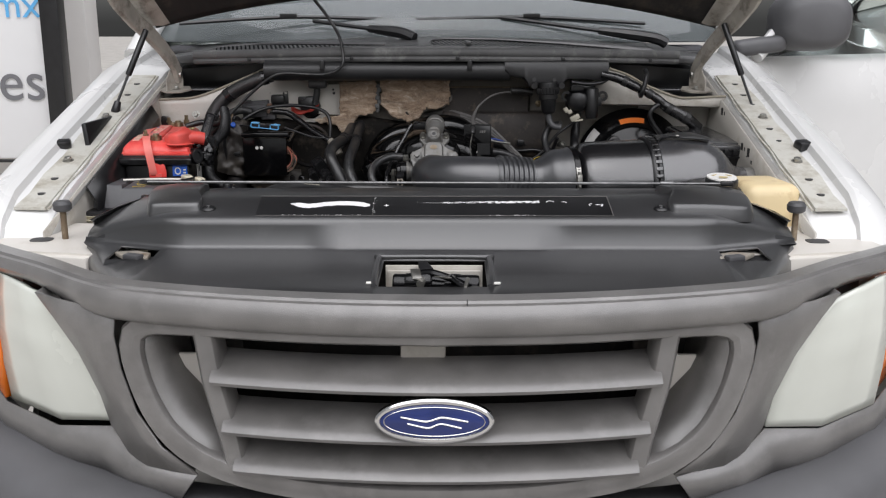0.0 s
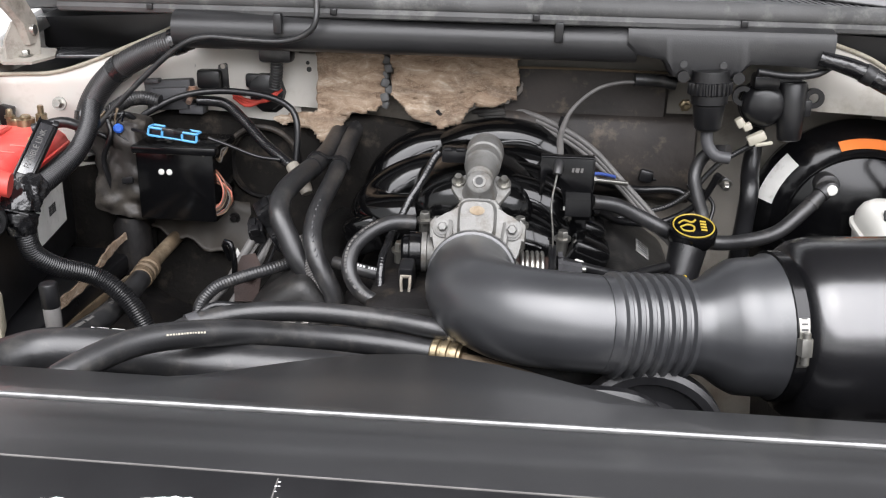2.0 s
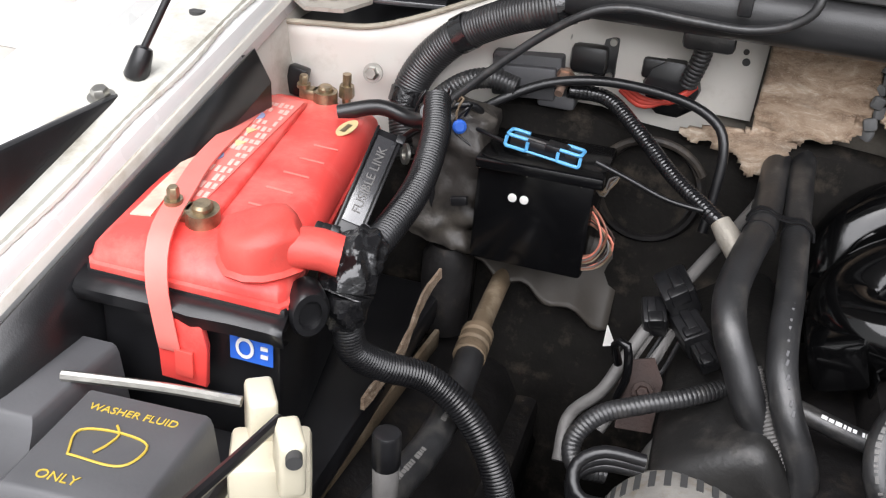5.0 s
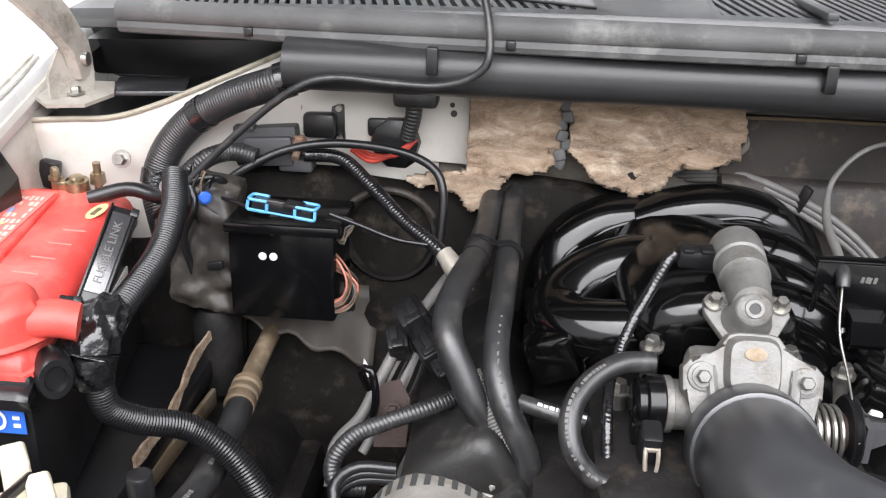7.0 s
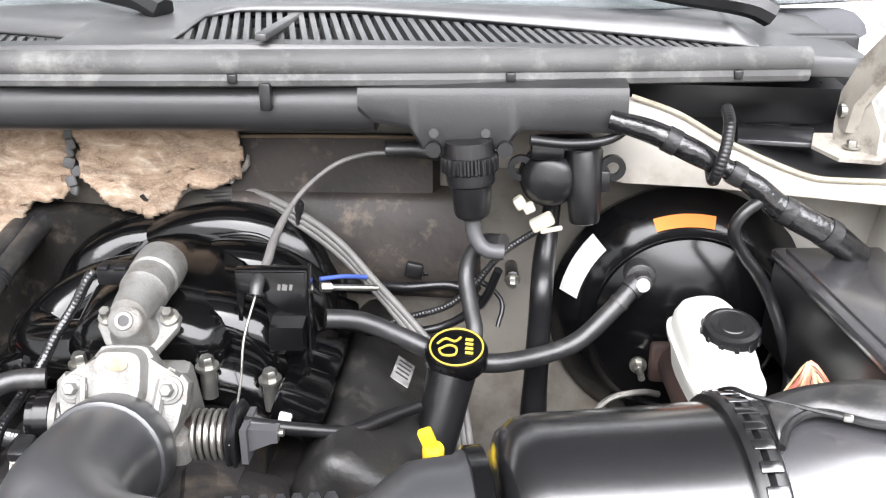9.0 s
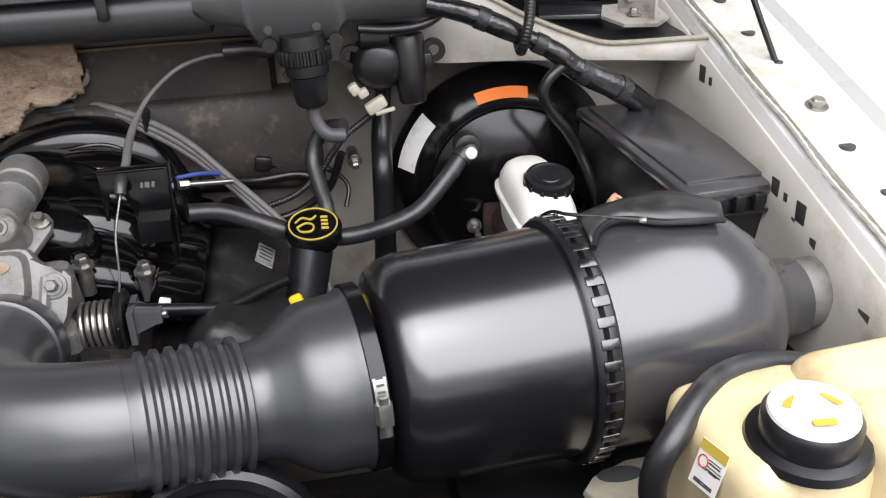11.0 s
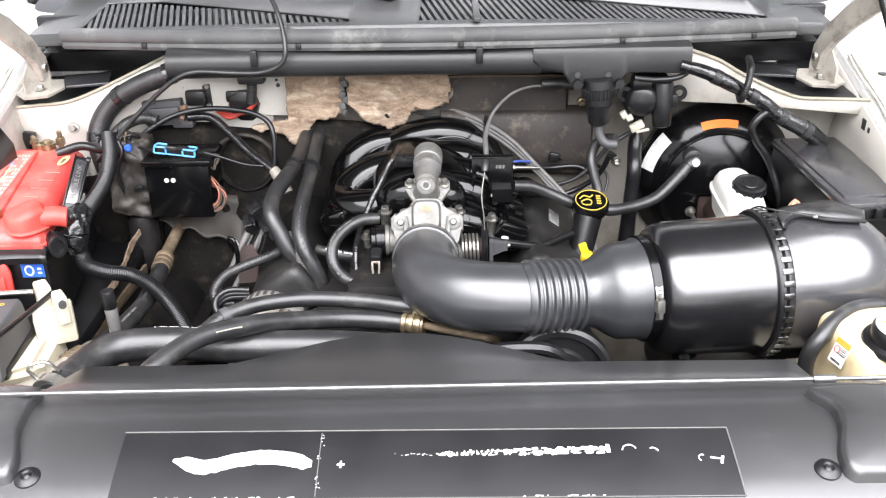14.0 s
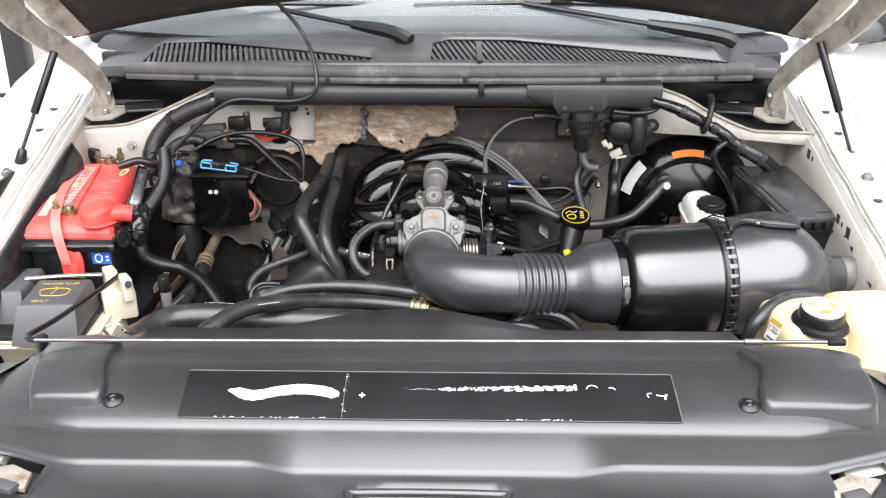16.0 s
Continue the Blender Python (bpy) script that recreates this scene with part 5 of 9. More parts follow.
    solid(solo("fan_shroud", bm, M_BLACK, "black plastic fan shroud behind the radiator", "shroud"), 0.004)


# ---- engine ----
def build_engine():
    eng = thing("engine", "vee engine with a glossy black plastic intake manifold", "engine", (0, 2.4, 0.75))
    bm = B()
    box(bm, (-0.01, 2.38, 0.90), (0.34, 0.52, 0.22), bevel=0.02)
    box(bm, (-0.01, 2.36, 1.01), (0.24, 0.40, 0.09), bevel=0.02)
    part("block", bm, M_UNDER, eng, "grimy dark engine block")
    # central plenum
    bm = B()
    rings(bm, [[Vector((-0.01 + w * math.cos(a), y, z + h * math.sin(a))) for a in (2 * math.pi * i / 24 for i in range(24))] for y, w, h, z in ((2.325, 0.05, 0.03, 1.115), (2.335, 0.075, 0.042, 1.115), (2.42, 0.09, 0.05, 1.12), (2.55, 0.095, 0.05, 1.12), (2.60, 0.08, 0.045, 1.12), (2.615, 0.05, 0.03, 1.12))])
    part("plenum", bm, M_GLOSS, eng, sharp=60)
    # left: a scroll that doubles back towards the front, and a rear runner
    runners = [
        ([(0.04, 2.482, 1.112), (-0.02, 2.478, 1.124), (-0.08, 2.474, 1.124), (-0.125, 2.462, 1.108), (-0.152, 2.436, 1.088), (-0.148, 2.405, 1.082), (-0.118, 2.388, 1.086), (-0.07, 2.382, 1.091), (-0.02, 2.38, 1.092)], 0.034),
        ([(0.06, 2.575, 1.128), (0.0, 2.57, 1.140), (-0.06, 2.565, 1.143), (-0.108, 2.56, 1.136), (-0.142, 2.548, 1.112), (-0.158, 2.535, 1.07), (-0.16, 2.525, 1.0)], 0.034),
        # right: four runners side by side that drop over the edge
        ([(-0.06, 2.556, 1.140), (-0.02, 2.552, 1.157), (0.03, 2.55, 1.163), (0.075, 2.55, 1.151), (0.105, 2.552, 1.124), (0.118, 2.552, 1.08), (0.122, 2.55, 1.02)], 0.034),
        ([(-0.05, 2.502, 1.116), (-0.01, 2.50, 1.131), (0.04, 2.498, 1.137), (0.085, 2.50, 1.126), (0.114, 2.502, 1.098), (0.126, 2.502, 1.05), (0.13, 2.50, 1.0)], 0.033),
        ([(-0.05, 2.442, 1.102), (0.0, 2.442, 1.124), (0.045, 2.442, 1.128), (0.085, 2.444, 1.114), (0.112, 2.446, 1.084), (0.124, 2.446, 1.03)], 0.032),
        ([(-0.055, 2.382, 1.104), (-0.02, 2.386, 1.117), (0.03, 2.388, 1.124), (0.072, 2.388, 1.116), (0.100, 2.39, 1.096), (0.116, 2.39, 1.06), (0.12, 2.388, 1.01)], 0.032),
        ([(-0.02, 2.352, 1.070), (0.025, 2.353, 1.080), (0.062, 2.353, 1.077), (0.09, 2.355, 1.058), (0.104, 2.357, 1.02)], 0.027),
    ]
    for pts, r in runners:
        bm = B()
        tube(bm, pts, r, n=24, step=0.008)
        part("runner", bm, M_GLOSS, eng, sharp=70)
    # moulded lips where the two shells are welded
    for pts, r in runners:
        bm = B()
        lip = smooth_path(pts, 0.010)[0]
        lip = lip[4:int(len(lip) * 0.72)]
        tube(bm, [q + Vector((0, -r * 0.93, r * 0.22 - 0.004 * math.sin(k * 0.55))) for k, q in enumerate(lip)], 0.0026, n=8, step=0.008)
        part("mould_seam", bm, M_GLOSS, eng)
    for k in range(5):
        bm = B()
        box(bm, (-0.172 + 0.020 * k, 2.40 - 0.010 * k, 1.062 - 0.002 * k), (0.0022, 0.05, 0.024), (12, 0, 34 - 12 * k), bevel=0.0006)
        part("stiffening_rib", bm, M_GLOSS, eng)
    # mounting flange with bolts
    for sx, ys in ((-1, (2.385, 2.47, 2.56)), (1, (2.33, 2.42, 2.51))):
        for y in ys:
            bm = B()
            box(bm, (-0.01 + sx * 0.15, y, 1.065), (0.05, 0.06, 0.05), (0, sx * 20, 0), bevel=0.008)
            part("runner_foot", bm, M_GLOSS, eng)
    for at in ((-0.163, 2.397, 1.088), (0.053, 2.323, 1.104), (0.109, 2.336, 1.084), (-0.071, 2.326, 1.104), (-0.10, 2.30, 1.07)):
        bm = B()
        cyl(bm, (at[0], at[1], at[2] - 0.03), at, 0.008, n=12)
        bolt(bm, at, (0, -0.1, 1), 0.0075, 0.012)
        part("bolt", bm, M_STEEL, eng, "zinc plated bolt")
    # valve covers
    for sx in (-1, 1):
        bm = B()
        x0 = 0.205 if sx > 0 else -0.235
        box(bm, (x0, 2.45, 0.995 if sx > 0 else 0.985), (0.13 if sx > 0 else 0.11, 0.42, 0.09), (0, sx * 35, 0), bevel=0.022, segs=3)
        box(bm, (x0 + sx * 0.005, 2.45, 0.955), (0.15, 0.44, 0.02), (0, sx * 35, 0), bevel=0.006)
        part("valve_cover", bm, M_VALVE, eng, "dusty black rocker cover")
    bm = B()
    prism(bm, [(-0.011, -0.024), (0.011, -0.024), (0.011, 0.024), (-0.011, 0.024)], face_on((0.57, -0.05, 0.82), (0.2265, 2.445, 1.0375), 90), 0.0015)
    tag = part("label", bm, M_SCUFF, eng, "scuffed grey paper label")
    bm = B()
    for i in range(4):
        prism(bm, [(-0.008, -0.002), (0.008, -0.002), (0.008, 0.001), (-0.008, 0.001)], face_on((0.57, -0.05, 0.82), (0.2265, 2.445, 1.0375), 90) @ Matrix.Translation((0, -0.016 + 0.009 * i, 0.0016)), 0.0003)
    part("print_mark", bm, M_INK, tag)
    # front cover, pulleys
    bm = B()
    lathe(bm, (0.192, 2.03, 0.985), (0, -1, 0.12), [(0, 0.05), (0.003, 0.076), (0.010, 0.079), (0.030, 0.079), (0.034, 0.074), (0.034, 0.066), (0.026, 0.062), (0.026, 0.046), (0.032, 0.042), (0.032, 0.016), (0.038, 0.014), (0.038, 0.0)], n=48)
    part("pulley", bm, M_BLACK, eng, "dusty black belt pulley")
    bm = B()
    box(bm, (0.02, 2.14, 0.93), (0.30, 0.12, 0.2), bevel=0.03, segs=3)
    box(bm, (0.10, 2.2, 1.02), (0.1, 0.1, 0.06), (0, 20, 15), bevel=0.015)
    part("front_cover", bm, M_UNDER, eng, "grimy timing cover")
    bm = B()
    tube(bm, [(0.23, 2.02, 0.96), (0.19, 2.00, 1.03), (0.14, 1.995, 1.045), (0.08, 2.0, 1.03), (0.03, 2.02, 0.96)], 0.009, n=8, step=0.01)
    part("drive_belt", bm, M_BLACK, eng)
    # throttle bracket: a stamped plate with a folded top edge
    brk = thing("throttle_bracket", "black steel throttle cable bracket", "bracket", (0.11, 2.36, 1.1))
    bm = B()
    prism(bm, [(0.076, 1.1865), (0.145, 1.1865), (0.144, 1.125), (0.138, 1.085), (0.124, 1.072), (0.114, 1.085), (0.108, 1.125), (0.104, 1.150), (0.098, 1.164), (0.084, 1.166), (0.080, 1.136), (0.076, 1.136)], Matrix.Translation((0, 2.365, 0)) @ pose(0, 0, 0, 90), 0.003, bevel=0.0006)
    part("plate", bm, M_BOOST, brk)
    bm = B()
    box(bm, (0.1105, 2.369, 1.1875), (0.070, 0.015, 0.0028), bevel=0.001)
    part("folded_edge", bm, M_BOOST, brk)
    bm = B()
    box(bm, (0.1445, 2.374, 1.145), (0.003, 0.026, 0.085), bevel=0.001)
    part("side_plate", bm, M_BOOST, brk)
    bm = B()
    rings(bm, [[Vector((x, y, z)) for y, z in ((2.364, 1.106), (2.342, 1.110), (2.338, 1.116), (2.342, 1.138), (2.364, 1.142))] for x in (0.110, 0.1425)])
    part("cable_block", bm, M_BOOST, brk, "black cable block")
    bm = B()
    for x, w in ((0.118, 0.003), (0.1235, 0.005), (0.1295, 0.003)):
        box(bm, (x, 2.3615, 1.1715), (w, 0.0006, 0.006), (0, 12, 0), bevel=0)
    part("stencil_mark", bm, M_GREYHOSE, brk, "worn grey stencil mark")
    bm = B()
    box(bm, (0.1105, 2.3615, 1.119), (0.004, 0.001, 0.005), bevel=0)
    part("paint_dab", bm, M_LABEL, brk)

    # throttle body
    fwd = Vector((0, -0.88, 0.47)).normalized()
    m = face_on(fwd, (0.001, 2.246, 1.122))
    bm = B()
    lathe(bm, (0, 2.31, 1.055), Vector((0, -0.95, 0.25)), [(0, 0.044), (0.05, 0.046), (0.085, 0.048), (0.095, 0.048)], n=32)
    box(bm, (0.002, 2.285, 1.085), (0.098, 0.055, 0.075), (18, 0, 0), bevel=0.010)
    box(bm, (0.040, 2.258, 1.058), (0.034, 0.05, 0.05), (10, 0, 0), bevel=0.008)
    prism(bm, [(-0.057, -0.012), (-0.058, 0.008), (-0.051, 0.016), (-0.039, 0.0145), (-0.031, 0.018), (-0.026, 0.030), (-0.020, 0.038), (-0.012, 0.040), (0.014, 0.040), (0.022, 0.038), (0.028, 0.030), (0.033, 0.018), (0.041, 0.0145), (0.053, 0.016), (0.060, 0.008), (0.059, -0.012), (0.048, -0.026), (0.040, -0.06), (-0.038, -0.06), (-0.046, -0.026)], m @ Matrix.Translation((0, 0, -0.016)), 0.018, bevel=0.004)
    tb = part("throttle_body", bm, M_ALU, eng, "cast aluminium throttle body with bolted flanges")
    bm = B()
    outer = [(0.0215 * math.copysign(abs(math.cos(a)) ** 0.5, math.cos(a)), 0.011 + 0.0235 * math.copysign(abs(math.sin(a)) ** 0.5, math.sin(a))) for a in (2 * math.pi * i / 28 for i in range(28))]
    rings(bm, [[m @ Vector((x * k, 0.011 + (y - 0.011) * k, z)) for x, y in outer] for k, z in ((1.15, 0.0), (1.0, 0.009), (0.94, 0.012))] + [[m @ Vector((0.010 * math.cos(a), 0.022 + 0.0065 * math.sin(a), z)) for a in (2 * math.pi * i / 28 for i in range(28))] for z in (0.0122, 0.0122)], caps=True)
    part("centre_boss", bm, M_ALU, tb)
    bm = B()
    prism(bm, [(0.0092 * math.cos(a), 0.022 + 0.0056 * math.sin(a)) for a in (2 * math.pi * i / 20 for i in range(20))], m @ Matrix.Translation((0, 0, 0.0124)), 0.0010)
    part("plug", bm, M_TAN, tb, "rusty core plug")
    for x in (-0.041, 0.043):
        bm = B()
        cyl(bm, m @ Vector((x, 0.001, 0.001)), m @ Vector((x, 0.001, 0.0045)), 0.0125, n=20, round_=0.001)
        part("boss", bm, M_ALU, tb)
        bm = B()
        bolt(bm, m @ Vector((x, 0.001, 0.0042)), fwd, 0.0060, 0.0085)
        part("bolt", bm, M_ALU, tb)
    for x in (-0.0345, 0.0365):
        bm = B()
        tube(bm, [m @ Vector((x, 0.010, 0.0015)), m @ Vector((x * 0.92, -0.02, 0.006)), m @ Vector((x * 0.9, -0.048, 0.010))], 0.0048, n=8, step=0.006)
        part("web", bm, M_ALU, tb)
    # upper neck
    neck = thing("egr_neck", "cast aluminium neck bolted above the throttle body", "pipe fitting", (0, 2.33, 1.15))
    tilt = face_on(Vector((0, -0.62, 0.78)), (0.001, 2.296, 1.147))
    bm = B()
    prism(bm, [(-0.036, 0.008), (-0.036, 0.021), (-0.029, 0.027), (-0.018, 0.026), (-0.012, 0.032), (0.014, 0.032), (0.020, 0.026), (0.031, 0.027), (0.038, 0.021), (0.038, 0.008), (0.022, -0.018), (0.012, -0.022), (-0.010, -0.022), (-0.020, -0.018)], tilt, 0.010, bevel=0.0025)
    part("flange", bm, M_ALU, neck)
    d = Vector((0.012, 0.985, 0.13)).normalized()
    face = Vector((0.001, 2.2715, 1.1765))
    nose = Vector((0, -0.86, 0.51)).normalized()
    fm = face_on(nose, face)
    bm = B()
    rings(bm, [[q + Vector((0.0, 0, 0)) for q in loop] for loop in (
        [tilt @ Vector((0.023 * math.cos(a), 0.002 + 0.020 * math.sin(a), 0.008)) for a in (2 * math.pi * i / 28 for i in range(28))],
        [tilt @ Vector((0.0195 * math.cos(a), 0.001 + 0.018 * math.sin(a), 0.018)) for a in (2 * math.pi * i / 28 for i in range(28))],
        [(tilt @ Vector((0.0185 * math.cos(a), 0.001 + 0.017 * math.sin(a), 0.026))).lerp(fm @ Vector((0.0165 * math.cos(a), 0.0155 * math.sin(a), -0.012)), 0.6) for a in (2 * math.pi * i / 28 for i in range(28))],
        [fm @ Vector((0.0162 * math.cos(a), 0.0152 * math.sin(a), -0.003)) for a in (2 * math.pi * i / 28 for i in range(28))],
        [fm @ Vector((0.0142 * math.cos(a), 0.0132 * math.sin(a), 0.0)) for a in (2 * math.pi * i / 28 for i in range(28))])])
    part("nozzle", bm, M_ALU, neck, sharp=60)
    bm = B()
    lathe(bm, face + d * 0.008 + Vector((0, 0, -0.001)), d, [(0, 0.010), (0.003, 0.0165), (0.016, 0.0185), (0.034, 0.0200), (0.040, 0.0215), (0.042, 0.0228), (0.058, 0.0232), (0.060, 0.0218), (0.066, 0.0218), (0.068, 0.0240), (0.090, 0.0248), (0.098, 0.0242), (0.103, 0.021), (0.105, 0.012), (0.1055, 0.0)], n=40)
    part("tube_section", bm, M_ALU, neck, sharp=24)
    bm = B()
    lathe(bm, face, nose, [(-0.0004, 0.0088), (0.0014, 0.0080), (0.0014, 0.0050), (-0.004, 0.0048)], n=20, caps=False)
    part("port_rim", bm, M_ALU, neck)
    bm = B()
    cyl(bm, face, face + nose * 0.0007, 0.0046, n=16)
    part("port", bm, M_INK, neck)
    for x in (-0.0275, 0.0295):
        bm = B()
        bolt(bm, tilt @ Vector((x, 0.0165, 0.0095)), (0, -0.55, 0.83), 0.0058, 0.012)
        part("bolt", bm, M_STEEL, neck)
    # throttle lever drum and sensor
    lever = thing("throttle_lever", "throttle return spring and cable drum", "lever", (0.07, 2.25, 1.08))
    bm = B()
    turns = 5
    tube(bm, [(0.056 + 0.031 * i / (turns * 8), 2.264 + 0.0225 * math.cos(i * math.pi / 4), 1.067 + 0.0225 * math.sin(i * math.pi / 4)) for i in range(turns * 8 + 1)], 0.0024, n=8, step=0.004)
    part("spring", bm, M_STEEL, lever, "bright wound return spring")
    bm = B()
    cyl(bm, (0.045, 2.264, 1.067), (0.092, 2.264, 1.067), 0.018, n=18)
    part("spindle", bm, M_RUST, lever)
    bm = B()
    lathe(bm, (0.090, 2.264, 1.068), (1, 0, 0), [(0, 0.031), (0.002, 0.033), (0.0045, 0.030), (0.007, 0.033), (0.009, 0.031)], n=36)
    part("drum", bm, M_BLACK, lever, "black cable drum")
    bm = B()
    rings(bm, [[Vector((0.102 + d, 2.264 + y, 1.070 + z)) for y, z in ((-0.022, -0.018), (0.02, -0.018), (0.02, 0.016), (-0.022, 0.016))] for d in (0, 0.006)])
    rings(bm, [[Vector((0.106 + d, 2.262 + y * k, 1.072 + z * k)) for y, z in ((-0.014, -0.012), (0.014, -0.012), (0.014, 0.012), (-0.014, 0.012))] for d, k in ((0, 1), (0.02, 0.55), (0.026, 0.5))])
    part("stop_arm", bm, M_GREYP, lever, "dark grey stop arm")
    bm = B()
    cyl(bm, (0.128, 2.262, 1.072), (0.137, 2.261, 1.073), 0.0035, n=10, round_=0.001)
    part("pin", bm, M_STEEL, lever)
    sensor = thing("throttle_sensor", "black throttle sensor with a clipped connector", "sensor", (-0.08, 2.25, 1.07))
    bm = B()
    lathe(bm, (-0.066, 2.262, 1.085), (-1, -0.1, 0), [(0, 0.020), (0.003, 0.025), (0.016, 0.025), (0.018, 0.021), (0.024, 0.021), (0.027, 0.016)], n=28)
    box(bm, (-0.082, 2.25, 1.062), (0.022, 0.026, 0.034), (8, 0, 0), bevel=0.004)
    part("body", bm, M_BOOST, sensor)
    bm = B()
    lathe(bm, (-0.046, 2.262, 1.085), (-1, -0.06, 0), [(0, 0.022), (0.014, 0.022), (0.015, 0.025), (0.021, 0.025)], n=24)
    part("seat", bm, M_ALU, sensor, "cast aluminium seat")
    bm = B()
    box(bm, (-0.080, 2.222, 1.062), (0.018, 0.026, 0.05), (14, 0, 0), bevel=0.004)
    part("connector", bm, M_BLACK, sensor)
    bm = B()
    for dx in (-0.0042, 0.0042):
        tube(bm, [(-0.080 + dx, 2.212, 1.082), (-0.080 + dx * 1.3, 2.204, 1.068), (-0.080 + dx, 2.202, 1.052), (-0.080 + dx * 0.4, 2.204, 1.044)], 0.0019, n=6, step=0.004)
    box(bm, (-0.080, 2.206, 1.073), (0.010, 0.004, 0.004), (20, 0, 0), bevel=0.001)
    part("clip", bm, M_PALEPIPE, sensor, "pale two-pronged clip")


# ---- air intake ----
def build_intake():
    duct = thing("intake_duct", "dark grey rubber intake duct with a ribbed bellows", "duct", (0.15, 2.05, 1.05))
    bm = B()
    tube(bm, [(0.0, 2.215, 1.076), (0.0, 2.19, 1.083), (0.001, 2.14, 1.092), (0.014, 2.09, 1.098), (0.05, 2.05, 1.102), (0.10, 2.034, 1.104), (0.149, 2.032, 1.103)], 0.05, n=28, step=0.006, radii=[0.050, 0.050, 0.050, 0.050, 0.050, 0.0495, 0.049])
    part("elbow", bm, M_DUCT, duct, sharp=70)
    bm = B()
    cyl(bm, (0.0, 2.222, 1.075), (0.0, 2.192, 1.083), 0.0535, n=32, round_=0.003)
    part("cuff", bm, M_DUCT, duct)
    bm = B()
    axis = Vector((0.22, 2.052, 1.096)) - Vector((0.143, 2.031, 1.104))
    L = axis.length
    prof = []
    for i in range(7):
        s = L * i / 7
        prof += [(s, 0.0482), (s + L / 7 * 0.2, 0.0488), (s + L / 7 * 0.38, 0.0532), (s + L / 7 * 0.74, 0.0532), (s + L / 7 * 0.92, 0.0488)]
    lathe(bm, (0.143, 2.031, 1.104), axis, [(-0.008, 0.049)] + prof + [(L, 0.045)], n=36)
    part("bellows", bm, M_DUCT, duct)
    bm = B()
    lathe(bm, (0.22, 2.052, 1.096), Vector((0.31, 2.068, 1.096)) - Vector((0.22, 2.052, 1.096)), [(0, 0.046), (0.012, 0.047), (0.022, 0.05), (0.038, 0.062), (0.05, 0.0685), (0.062, 0.070), (0.082, 0.071), (0.086, 0.074), (0.093, 0.074), (0.095, 0.071)], n=40)
    part("cone", bm, M_DUCT, duct)
    bm = B()
    mid, _ = smooth_path([(0.0, 2.19, 1.083), (0.001, 2.14, 1.092), (0.014, 2.09, 1.098), (0.05, 2.05, 1.102), (0.10, 2.034, 1.104), (0.149, 2.032, 1.103)], 0.008)
    path = []
    for k in range(1, len(mid) - 1):
        d = (mid[k + 1] - mid[k - 1]).normalized()
        out = d.cross(Vector((0, 0, -1))).normalized()
        path.append(mid[k] + (out * 0.90 + Vector((0, 0, -0.44))) * 0.0497)
    tube(bm, path, 0.0012, n=6, step=0.01)
    part("mould_seam", bm, M_DUCT, duct)
    clamp = thing("hose_clamp", "black steel worm-drive clamp round the duct", "clamp", (0.312, 2.069, 1.096))
    bm = B()
    lathe(bm, (0.306, 2.068, 1.096), (1, 0.16, 0), [(0, 0.0735), (0.001, 0.0765), (0.013, 0.0765), (0.014, 0.0735)], n=44)
    part("band", bm, M_BOOST, clamp)
    cl_ax = Vector((1, 0.16, 0)).normalized()
    cl_o = Vector((0.306, 2.068, 1.096))

    def round_band(a, r, s):
        """A point on the clamp: angle from straight ahead, upwards."""
        return cl_o + cl_ax * s + (Vector((0.16, -1, 0)).normalized() * math.cos(a) + Vector((0, 0, 1)) * math.sin(a)) * r

    bm = B()
    rings(bm, [[round_band(radians(a), r, s) for r, s in ((0.0762, 0.002), (0.0772, 0.002), (0.0772, 0.012), (0.0762, 0.012))] for a in range(-6, 31, 3)])
    worm = part("perforated_section", bm, M_STEEL, clamp, "bright perforated end of the band")
    for a in range(-3, 30, 4):
        bm = B()
        rings(bm, [[round_band(radians(a + d), r, s) for r, s in ((0.0770, 0.004), (0.0776, 0.004), (0.0776, 0.010), (0.0770, 0.010))] for d in (0, 1.5)])
        part("slot", bm, M_INK, worm)
    bm = B()
    rings(bm, [[round_band(radians(a), r, s) for r, s in ((0.0765, 0.0), (0.0835, 0.002), (0.0845, 0.007), (0.0835, 0.012), (0.0765, 0.014))] for a in (4, 6, 14, 16)])
    part("screw_housing", bm, M_STEEL, clamp)
    bm = B()
    cyl(bm, round_band(radians(-2), 0.0815, 0.007), round_band(radians(20), 0.0815, 0.007), 0.0038, n=10)
    part("screw", bm, M_STEEL, clamp)
    # canister
    ac = thing("air_cleaner", "large black plastic cylindrical air cleaner", "air cleaner", (0.5, 2.1, 0.97))
    ax = Vector((1, 0.10, 0.0)).normalized()
    o = Vector((0.325, 2.095, 1.080))
    bm = B()
    lathe(bm, o, ax, [(0, 0.05), (0.0, 0.076), (0.004, 0.086), (0.014, 0.094), (0.03, 0.098), (0.10, 0.100), (0.155, 0.102), (0.165, 0.102)], n=56)
    part("front_half", bm, M_CAN, ac)
    bm = B()
    lathe(bm, o, ax, [(0.17, 0.102), (0.24, 0.103), (0.28, 0.102), (0.305, 0.098), (0.325, 0.090), (0.345, 0.074), (0.362, 0.054), (0.372, 0.042), (0.385, 0.037), (0.40, 0.036)], n=56)
    part("rear_half", bm, M_CANG, ac)
    bm = B()
    lathe(bm, o, ax, [(0.158, 0.101), (0.158, 0.107), (0.161, 0.109), (0.166, 0.109), (0.168, 0.105), (0.171, 0.109), (0.177, 0.109), (0.18, 0.107), (0.18, 0.101)], n=56)
    rim = part("clamp_band", bm, M_BLACK, ac)
    x, y, z = frame_of(ax)
